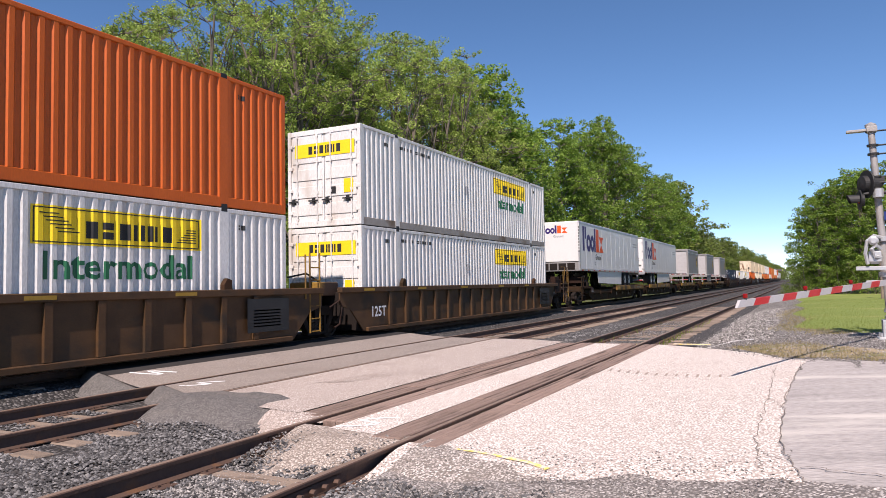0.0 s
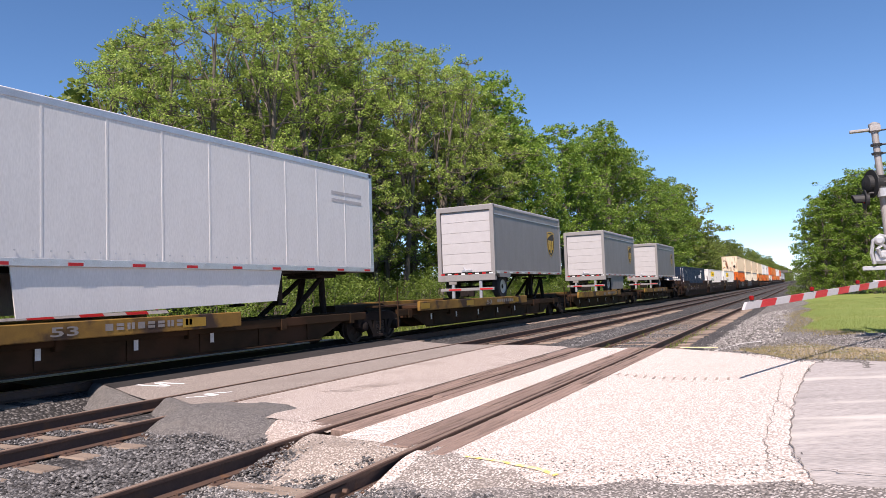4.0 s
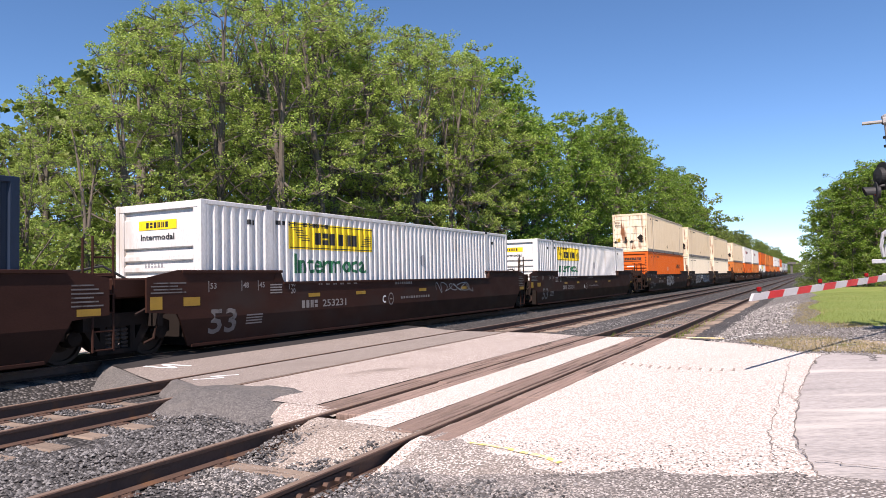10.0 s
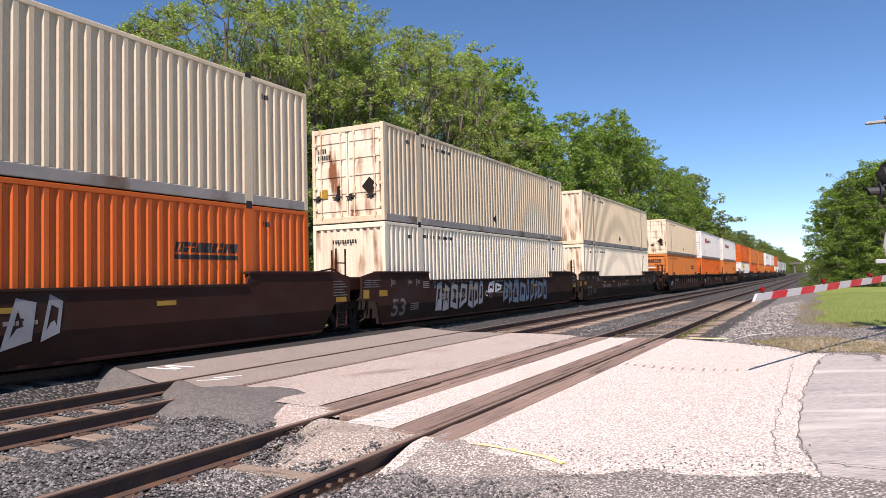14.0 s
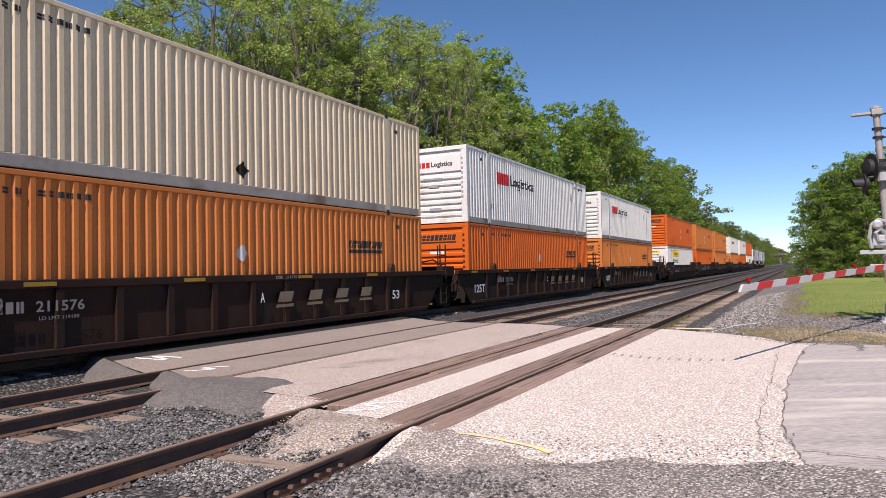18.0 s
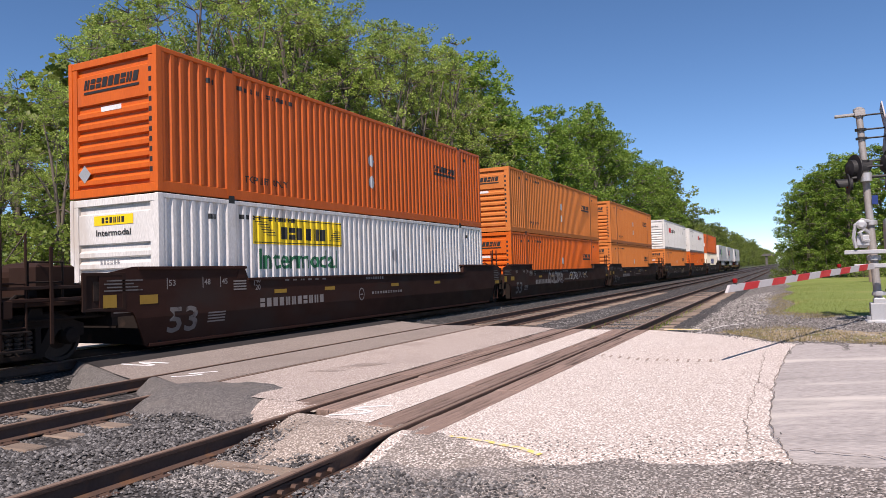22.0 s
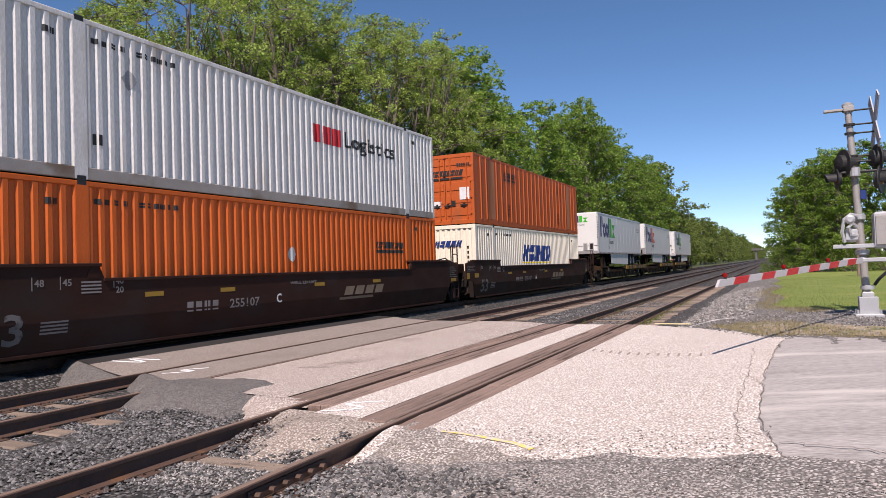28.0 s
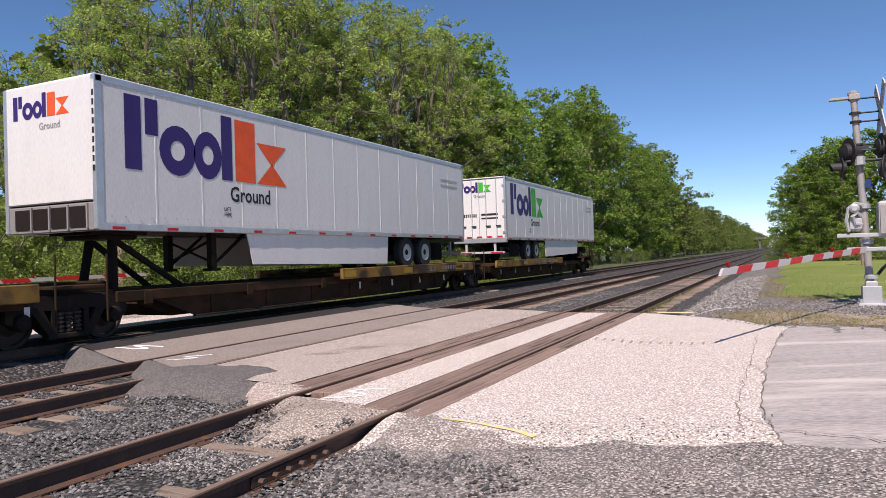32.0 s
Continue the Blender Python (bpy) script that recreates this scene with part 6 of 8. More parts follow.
def end_fittings(car, u, d, paint, tall=2.3):
    """Ladder, hand rails, brake gear, coupler and draft sill at a car's outer end; d = -1 leading, 1 trailing."""
    X = lambda a, b: (min(u + d * a, u + d * b), max(u + d * a, u + d * b))
    part("end_platform", Mesh().box(*X(-1.6, 0.9), -1.35, 1.35, 1.12, 1.2, 0.015).box(*X(-1.6, 1.0), -0.3, 0.3, 0.75, 1.12), paint, car)
    part("end_sill", Mesh().box(*X(0.8, 0.95), -1.45, 1.45, 0.95, 1.25, 0.02), paint, car)
    part("coupler", Mesh().box(*X(0.9, 1.45), -0.12, 0.12, 0.83, 1.05, 0.02).box(*X(1.4, 1.62), -0.2, 0.16, 0.78, 1.1, 0.05), IRON, car)
    part("air_hose", Mesh().pipe([(u + d * 0.95, -0.4, 0.95), (u + d * 1.2, -0.42, 0.6), (u + d * 1.5, -0.4, 0.48), (u + d * 1.75, -0.4, 0.52)], 0.025), BLACK, car)
    for y in (-1.4, 1.4):
        for x in (0.55, 0.95):
            part("hand_rail", Mesh().pipe([(u + d * x, y, 0.6), (u + d * x, y, tall), (u + d * x, y * 0.86, tall)], 0.022), paint, car)
        part("ladder", Mesh().pipe([(u + d * 0.55, y, 0.45), (u + d * 0.95, y, 0.45)], 0.02).pipe([(u + d * 0.55, y, 0.8), (u + d * 0.95, y, 0.8)], 0.02).pipe([(u + d * 0.55, y, 1.5), (u + d * 0.95, y, 1.5)], 0.018).pipe([(u + d * 0.55, y, 0.45), (u + d * 0.55, y, 1.2)], 0.018).pipe([(u + d * 0.95, y, 0.45), (u + d * 0.95, y, 1.2)], 0.018), paint, car)
    part("brake_reservoir", Mesh().lathe([(0.1, -0.75), (0.26, -0.66), (0.26, 0.3), (0.1, 0.4)], 16, "y", (u - d * 0.35, 0.1, 1.62)).box(*X(-0.62, -0.1), -0.7, 0.3, 1.2, 1.4), DARKBROWN, car)
    part("brake_wheel", Mesh().lathe([(0.27, 0.0), (0.3, 0.02), (0.27, 0.04)], 16, "x", (u + d * 0.15, 0.7, 1.95)).tube((u + d * 0.17, 0.7, 1.2), (u + d * 0.17, 0.7, 1.95), 0.03).box(*X(0.1, 0.2), 0.45, 0.95, 1.92, 1.98), DARKBROWN, car)
    part("brake_rigging", Mesh().pipe([(u - d * 1.4, -0.8, 1.05), (u + d * 0.6, -0.9, 0.95)], 0.03).pipe([(u - d * 1.2, -1.2, 0.9), (u + d * 0.7, -1.2, 0.9)], 0.025).box(*X(-1.1, -0.8), -1.0, -0.6, 0.85, 1.1, 0.02).box(*X(0.1, 0.35), -1.15, -0.8, 0.8, 1.1, 0.02), IRON, car)


def end_clutter(car, u, d, paint, plate=True):
    """Hoses, grabs, cylinder, lever and stencil plates on an end platform."""
    X = lambda a, b: (min(u + d * a, u + d * b), max(u + d * a, u + d * b))
    part("uncoupling_lever", Mesh().pipe([(u + d * 1.0, -1.45, 0.75), (u + d * 1.02, -1.2, 1.0), (u + d * 1.05, -0.5, 1.05), (u + d * 1.3, -0.1, 1.12)], 0.018), IRON, car)
    for k in range(2):
        part("hose_loop", Mesh().pipe([(u + d * (0.9 - 0.3 * k), -0.7 + 0.5 * k, 0.85), (u + d * (1.1 - 0.2 * k), -0.75 + 0.5 * k, 0.5), (u + d * 1.4, -0.7 + 0.4 * k, 0.34), (u + d * 1.75, -0.6 + 0.3 * k, 0.5), (u + d * 1.95, -0.5 + 0.3 * k, 0.8)], 0.026), BLACK, car)
    part("brake_cylinder", Mesh().lathe([(0.05, -0.5), (0.13, -0.46), (0.13, 0.2), (0.06, 0.24), (0.03, 0.6)], 12, "x", (u - d * 0.7, -0.95, 1.36)), IRON, car)
    part("valve_block", Mesh().box(*X(-1.15, -0.8), -1.25, -0.75, 1.2, 1.5, 0.03).box(*X(-1.05, -0.9), -1.1, -0.9, 1.5, 1.66, 0.02), IRON, car)
    part("guard_rail", Mesh().pipe([(u - d * 0.1, -1.38, 1.2), (u - d * 0.1, -1.38, 1.85), (u + d * 0.5, -1.38, 1.85), (u + d * 0.5, -1.38, 1.2)], 0.02).pipe([(u - d * 0.1, -1.38, 1.52), (u + d * 0.5, -1.38, 1.52)], 0.016), IRON, car)
    for x, z in ((0.12, 2.1), (0.98, 2.15)) if plate else ((0.98, 1.5),):
        part("flat_post", Mesh().box(*X(x, x + 0.05), -1.46, -1.43, 0.5, z, 0.008), paint, car)
    part("flat_post", Mesh().box(*X(0.6, 0.65), 0.9, 0.94, 1.2, 2.2, 0.008), paint, car)
    for z in (1.2, 1.4) if plate else (1.2,):
        part("platform_rail", Mesh().box(*X(-0.6, 1.05), -1.44, -1.4, z, z + 0.06, 0.008), paint, car)
    if plate:
        corner = part("corner_plate", Mesh().box(*X(-1.25, -0.42), -1.45, -1.41, 0.98, 1.66, 0.012), DARKBROWN, car)
        part("plate_rim", Mesh().box(*X(-1.27, -1.2), -1.475, -1.45, 0.98, 1.66, 0.008).box(*X(-0.47, -0.4), -1.475, -1.45, 0.98, 1.66, 0.008).box(*X(-1.2, -0.47), -1.475, -1.45, 1.6, 1.66, 0.008).box(*X(-1.2, -0.47), -1.475, -1.45, 0.98, 1.04, 0.008), DARKBROWN, corner)
        part("access_hatch", Mesh().box(*X(-1.08, -0.62), -1.462, -1.45, 1.16, 1.5, 0.004), IRON, corner)
    part("chain", Mesh().pipe([(u + d * 0.4, -1.3, 1.1), (u + d * 0.6, -1.34, 0.72), (u + d * 0.85, -1.32, 0.66), (u + d * 1.05, -1.28, 0.95)], 0.02), IRON, car)
    part("brake_box", Mesh().box(*X(-0.45, 0.25), -1.2, -0.5, 1.42, 1.8, 0.03), DARKBROWN, car)
    part("brake_stand", Mesh().box(*X(0.0, 0.22), 0.3, 0.6, 1.2, 1.8, 0.04), DARKBROWN, car)
    part("foot_step", Mesh().box(*X(0.5, 1.0), -1.46, -1.2, 0.42, 0.46, 0.008).box(*X(0.5, 1.0), -1.46, -1.24, 0.72, 0.75, 0.006), IRON, car)
    part("stencil_plate", Mesh().box(*X(-1.55, -1.0), -1.42, -1.4, 0.86, 1.14), DARKBROWN, car)
    part("marking", lay([rect(min(u - d * 1.5, u - d * 1.05), max(u - d * 1.5, u - d * 1.05), 0.92 + 0.07 * k, 0.95 + 0.07 * k) for k in range(3)], True, -1.42, 0.004), DULL, car)
    part("pipe_run", Mesh().pipe([(u - d * 1.6, -0.35, 1.26), (u - d * 0.2, -0.4, 1.28), (u + d * 0.4, -0.9, 1.3), (u + d * 0.85, -1.1, 1.05)], 0.028).pipe([(u - d * 1.6, -0.15, 1.25), (u + d * 0.3, -0.2, 1.26), (u + d * 0.9, -0.35, 1.0)], 0.022), IRON, car)


def mid_fittings(car, u, paint):
    """Between two units over the shared truck: articulation, ladder, walkway."""
    part("articulation", Mesh().box(u - 1.6, u + 1.6, -0.35, 0.35, 0.95, 1.25, 0.03).lathe([(0.4, 1.25), (0.4, 1.4)], 14, "z", (u, 0, 0)), DARKBROWN, car)
    part("platform", Mesh().box(u - 1.5, u - 0.2, -1.35, 1.35, 1.35, 1.42, 0.012), paint, car)
    for y in (-1.42, 1.42):
        m = Mesh()
        for x in (-0.75, -0.35):
            m.pipe([(u + x, y, 0.35), (u + x, y, 2.35)], 0.024)
        for k in range(6):
            m.pipe([(u - 0.75, y, 0.38 + k * 0.32), (u - 0.35, y, 0.38 + k * 0.32)], 0.018)
        part("ladder", m, paint, car)
    part("brake_lever", Mesh().pipe([(u + 0.15, -1.36, 0.95), (u + 0.5, -1.42, 1.12), (u + 0.62, -1.42, 0.95), (u + 0.5, -1.42, 0.5), (u + 0.3, -1.4, 0.42)], 0.028), DARKBROWN, car)
    part("hose_loop", Mesh().pipe([(u - 0.5, -0.5, 1.75), (u - 0.1, -0.8, 1.85), (u + 0.25, -1.0, 1.6), (u + 0.3, -1.1, 1.3)], 0.025), BLACK, car)
    part("equipment_box", Mesh().box(u - 0.15, u + 0.75, -1.2, -0.3, 1.25, 1.62, 0.03), paint, car)
    part("hand_rail", Mesh().pipe([(u - 0.95, -1.44, 1.2), (u - 0.95, -1.44, 2.3)], 0.022), paint, car)
    part("air_pipe", Mesh().pipe([(u - 1.2, -0.9, 1.0), (u - 0.2, -1.0, 0.75), (u + 0.6, -1.0, 0.8), (u + 1.4, -0.9, 1.0)], 0.04), DARKBROWN, car)


def lean_in(m):
    """Leans what lies under the bend of a well's side in towards the sill."""
    m.v = [(x, y + max(0.0, 0.8 - z) * 0.2, z) for x, y, z in m.v]
    return m


def well_unit(s, style, lead, trail, gap_next, seed):
    """One well of an articulated car. lead/trail: 'end' or 'mid' (shared truck); s: place of the cargo's leading end."""
    paint = {"plain": BROWN, "ribbed": DARKBROWN, "ochre": OCHREWELL}[style]
    label = {"plain": "brown steel well car carrying containers", "ribbed": "sooty dark brown ribbed well car carrying containers", "ochre": "grimy yellow-brown ribbed well car carrying containers"}[style]
    car = rolling("well_car", label, "rail car", s, "well cars")
    rnd = random.Random(seed)
    a, b = -0.65, CL + 0.65
    key = ("well", style)
    if key not in CARPART:
        d = []
        if style == "plain":
            top = [(2.2, 1.76), (2.32, 1.5), (13.85, 1.5), (13.97, 1.76)]
            out = [(a - 0.82, 1.62), (a - 0.82, 0.98), (a - 0.12, 0.92), (a - 0.05, 0.8), (b + 0.05, 0.8), (b + 0.12, 0.92), (b + 0.82, 0.98), (b + 0.82, 1.62), (b + 0.1, 1.76)] + top[::-1] + [(a - 0.1, 1.76)]
            d.append(("side_plate", Mesh().prism(out, -1.47, -1.43)))
            # the lower plate leans in towards the sill
            d.append(("lower_plate", lean_in(Mesh().prism([(a - 0.05, 0.8), (-0.42, 0.27), (CL + 0.42, 0.27), (b + 0.05, 0.8)], -1.47, -1.43))))
            m = Mesh()
            m.box(2.3, 13.87, -1.5, -1.36, 1.44, 1.5, 0.01).box(a, 2.25, -1.5, -1.3, 1.7, 1.765, 0.01).box(13.92, b, -1.5, -1.3, 1.7, 1.765, 0.01)
            d.append(("top_chord", m))
            d.append(("bottom_chord", Mesh().box(-0.35, CL + 0.35, -1.4, -1.28, 0.24, 0.31, 0.012)))
        else:
            out = [(a - 0.6, 1.32), (a - 0.6, 1.0), (a - 0.1, 0.86), (-0.12, 0.25), (CL + 0.12, 0.25), (b + 0.1, 0.86), (b + 0.6, 1.0), (b + 0.6, 1.32)]
            d.append(("side_plate", Mesh().prism(out, -1.42, -1.38)))
            d.append(("top_chord", Mesh().box(a - 0.6, b + 0.6, -1.5, -1.34, 1.32, 1.47, 0.015)))
            d.append(("bottom_chord", Mesh().box(0.0, CL, -1.5, -1.34, 0.22, 0.34, 0.015)))
            n = 13 if style == "ribbed" else 15
            for i in range(n):
                x = 1.25 + i * (CL - 2.5) / (n - 1)
                d.append(("rib", Mesh().box(x - 0.07, x + 0.07, -1.49, -1.42, 0.34, 1.32, 0.012)))
        CARPART[key] = [(nm, m.data(nm, paint), flip(m).data(nm, paint)) for nm, m in d]
    for nm, near, far in CARPART[key]:
        part(nm, near, None, car)
        part(nm, far, None, car)
    for i in range(5):
        x = 1.4 + i * 3.34
        part("cross_beam", Mesh().box(x - 0.15, x + 0.15, -1.38, 1.38, 0.25, LOW - 0.002), paint, car)
    part("floor_plate", Mesh().box(0.1, CL - 0.1, -1.36, 1.36, 0.24, 0.26), paint, car)
    # bulkheads and end plates in near-black iron: painted shade between the wells
    for x0, x1 in ((a - 0.5, a - 0.38), (b + 0.38, b + 0.5)):
        part("bulkhead", Mesh().box(x0, x1, -1.38, 1.38, 0.7, 1.34, 0.015), IRON, car)
    for x0, x1 in ((-0.13, -0.05), (CL + 0.05, CL + 0.13)):
        part("end_plate", Mesh().box(x0, x1, -1.38, 1.38, 0.25, 1.3, 0.01), IRON, car)
    # corner guides and pivots for the containers' castings
    for x in (2.1, 14.05):
        for y in (-1.42, 1.42):
            z = 1.5 if style == "plain" else 1.47
            part("container_guide", Mesh().prism([(x - 0.12, z), (x + 0.12, z), (x + 0.1, z + 0.2), (x - 0.02, z + 0.24), (x - 0.12, z + 0.1)], y - 0.06, y + 0.06), paint if style == "plain" else OCHRE, car)
    # lettering and reflectors on the near side
    y = -1.47 if style == "plain" else -1.42
    L = lambda nm, polys, m, lab="": part(nm, lean_in(lay(polys, True, y, 0.005)) if style == "plain" else lay(polys, True, y, 0.005), m, car, lab)
    if style == "plain":
        L("lettering", fit_words("53", 0.05, 0.82, 0.46, 0.97), GREYDULL, "faded lettering")
        for x, t in ((0.02, "53"), (0.95, "48"), (1.45, "45"), (2.5, "40"), (2.5, "20")):
            z = 1.38 if t != "20" else 1.22
            L("lettering", fit_words(t, x + 0.05, x + 0.22, z, z + 0.12), DULL)
            if t != "20":
                L("marking", [rect(x, x + 0.02, z - 0.06, z + 0.16)], DULL)
        for x, z in ((-0.62, 1.06), (3.2, 1.12), (5.2, 1.12), (8.6, 1.12), (11.5, 1.12)):
            L("reflector", [rect(x, x + (0.42 if x < 0 else 0.45), z, z + (0.17 if x < 0 else 0.09))], REFLECT, "yellow reflector")
        L("reflector", [rect(-1.4, -1.12, 1.02, 1.26)], REFLECT)
        L("marking", [rect(-1.38 + 0.06 * (k % 2), -0.55 - 0.1 * (k % 3), 1.32 + k * 0.06, 1.345 + k * 0.06) for k in range(4)] + [rect(16.9, 17.5 - 0.09 * (k % 3), 1.14 + k * 0.07, 1.165 + k * 0.07) for k in range(6)], GREYDULL)
        L("reflector", [rect(17.0, 17.45, 0.98, 1.1)], REFLECT)
        number = {107: "253231", 110: "253350", 116: "", 119: "255107"}[107 + 3 * ((seed - 107) // 3) if seed < 113 else 116 + 3 * ((seed - 116) // 3)]
        unit = "BCA"[(seed - 107) % 3 if seed < 113 else (seed - 116) % 3]
        if seed >= 119:  # three wells of one car with a large mark at the trailing end
            L("word_mark", blocks(4, 4.25, 5.2, 0.76, 0.96, 0, 0.7, seed), DULL, "faded bars")
            L("lettering", fit_words(number, 5.48, 6.45, 0.76, 0.96), DULL, "faded number")
            L("lettering", fit_words(unit, 7.07, 7.25, 0.78, 1.0), LETTER)
            L("lettering", fit_words("WELL LD LMT", 7.6, 8.7, 1.2, 1.27), DULL)
            for k in range(4):
                L("mark_shape", [rect(9.95 + 0.54 * k, 10.38 + 0.54 * k, 0.82, 1.06, 0.14)], GOLDGREY, "dull tan shape")
            L("underline", [rect(9.75, 11.5, 0.7, 0.77)], GOLDGREY)
        elif number:
            L("word_mark", blocks(4, 2.95, 3.6, 0.86, 1.04, 0, 0.7, seed), DULL, "faded bars")
            L("lettering", fit_words(number, 3.75, 4.75, 0.86, 1.04), DULL, "faded number")
            L("lettering", fit_words(unit, 6.5, 6.68, 0.84, 1.06), LETTER)
        else:
            L("marking", blocks(11, 2.7, 5.2, 0.82, 1.02, 0, 0.7, seed), DULL, "faded number bars")
        if seed < 119:
            L("marking", blocks(12, 7.5, 9.3, 0.93, 1.0, 0, 0.6, seed + 2) + blocks(8, 7.2, 8.2, 1.36, 1.43, 0, 0.6, seed + 3) + blocks(6, 3.6, 5.4, 1.4, 1.44, 0, 0.5, seed + 4), DULL, "")
        L("marking", [rect(1.85 + 0.0, 2.25, 1.24 + k * 0.06, 1.27 + k * 0.06) for k in range(4)] + [rect(1.1, 1.6, 0.6 + k * 0.06, 0.63 + k * 0.06) for k in range(4)], DULL)
        ring = []
        for i in range(12):
            p, q = 2 * math.pi * i / 12, 2 * math.pi * (i + 1) / 12
            ring.append([(6.95 + 0.14 * math.cos(p), 0.95 + 0.18 * math.sin(p)), (6.95 + 0.14 * math.cos(q), 0.95 + 0.18 * math.sin(q)), (6.95 + 0.115 * math.cos(q), 0.95 + 0.15 * math.sin(q)), (6.95 + 0.115 * math.cos(p), 0.95 + 0.15 * math.sin(p))])
        if seed < 119:
            L("stencil", ring + [rect(6.88, 7.02, 0.93, 0.96)], DULL)
    else:
        y = -1.496
        if style == "ribbed":
            L("lettering", fit_words("125T", 0.05, 1.0, 0.62, 0.92), LETTER, "white lettering")
            L("lettering", fit_words("53", 13.95, 14.35, 0.66, 0.92), LETTER)
            L("lettering", fit_words("20", 2.35, 2.58, 1.1, 1.2) + fit_words("40", 2.35, 2.58, 0.96, 1.06), DULL)
        else:
            L("lettering", fit_words("125T", 0.2, 0.95, 0.62, 0.92), LETTER, "white lettering")
            L("placard", [rect(14.6, 16.0, 0.5, 1.25)], BLACK, "black stencil panel")
            L("marking", [rect(14.8, 15.7, 0.62 + k * 0.07, 0.65 + k * 0.07) for k in range(6)], DULL)
        if style == "ribbed":
            L("word_mark", blocks(4, 2.3, 2.95, 0.95, 1.13, 0, 0.72, seed), DULL, "faded bars")
            L("lettering", fit_words("211576", 3.1, 3.95, 0.95, 1.13), DULL, "faded number")
            L("lettering", fit_words("LD LMT 119100", 3.15, 3.85, 0.82, 0.88), DULL)
            L("lettering", fit_words("ACB"[seed - 113], 8.28, 8.42, 0.84, 1.06), LETTER)
            chord = lambda nm, polys: part(nm, lay(polys, True, -1.5, 0.005), DULL, car)
            chord("marking", blocks(4, 8.8, 9.05, 1.36, 1.43, 0, 0.7, seed))
            chord("lettering", fit_words("211576", 9.15, 9.56, 1.36, 1.43))
            chord("lettering", fit_words("ACB"[seed - 113], 9.7, 9.76, 1.36, 1.43))
            for k in range(4):  # one plain shape over a bar in each bay
                x = 8.85 + k * 1.138
                L("word_mark", [rect(x, x + 0.5, 0.82, 1.06, 0.1)], GOLDGREY, "dull tan shape")
                L("underline", [rect(x - 0.06, x + 0.56, 0.7, 0.77, 0.03)], GOLDGREY)
        for x in (-0.2, 2.9, 6.1, 9.6, 12.6):
            part("reflector", lay([rect(x, x + 0.55, 1.36, 1.43)], True, -1.5, 0.005), REFLECT, car)
    # trucks and end gear
    if lead == "end":
        end_fittings(car, -2.2, -1, DARKBROWN if style != "ochre" else BRIGHTOCHRE)
        end_clutter(car, -2.2, -1, DARKBROWN if style != "ochre" else BRIGHTOCHRE)
        bogie(car, -2.65, s)
    else:
        mid_fittings(car, -1.78, paint if style != "ochre" else BRIGHTOCHRE)
        bogie(car, -1.78, s)
    if trail == "end":
        end_fittings(car, CL + 2.2, 1, DARKBROWN if style != "ochre" else BRIGHTOCHRE)
        end_clutter(car, CL + 2.2, 1, DARKBROWN if style != "ochre" else BRIGHTOCHRE)
        bogie(car, CL + 2.55, s)
    return car


WELLS = [(0, "ochre", "mid", "mid"), (1, "ochre", "mid", "end"), (7, "plain", "end", "mid"), (8, "plain", "mid", "mid"), (9, "plain", "mid", "end"),
         (10, "plain", "end", "mid"), (11, "plain", "mid", "mid"), (12, "plain", "mid", "end"), (13, "ribbed", "end", "mid"), (14, "ribbed", "mid", "mid"), (15, "ribbed", "mid", "end"),
         (16, "plain", "end", "mid"), (17, "plain", "mid", "mid"), (18, "plain", "mid", "end"), (19, "plain", "end", "mid"), (20, "plain", "mid", "mid"), (21, "plain", "mid", "end")]
CARS = {}
for k, style, lead, trail in WELLS:
    CARS[k] = well_unit(CARGO[k], style, lead, trail, 3.6, 100 + k)


# spray paint on two of the wells
def spray(car, x0, x1, z0, z1, seed, m):
    rnd = random.Random(seed)
    polys, x = [], x0
    while x < x1:
        w = rnd.uniform(0.35, 0.7)
        p = [(x + rnd.uniform(0, 0.1), z0 + rnd.uniform(0, 0.15)), (x + w, z0 + rnd.uniform(0, 0.3)), (x + w * 1.15, z1 - rnd.uniform(0, 0.25)), (x + rnd.uniform(0.1, 0.3), z1 - rnd.uniform(0, 0.1))]
        c = (sum(q[0] for q in p) / 4, sum(q[1] for q in p) / 4)
        for i in range(4):
            a, b = p[i], p[(i + 1) % 4]
            f = 0.55 if rnd.random() < 0.7 else 0.2
            ia, ib = (c[0] + (a[0] - c[0]) * f, c[1] + (a[1] - c[1]) * f), (c[0] + (b[0] - c[0]) * f, c[1] + (b[1] - c[1]) * f)
            polys.append([a, b, ib, ia])
        x += w * 1.1
    part("graffiti", lay(polys, True, -1.47, 0.007), m, car, "pale spray-painted graffiti shapes")


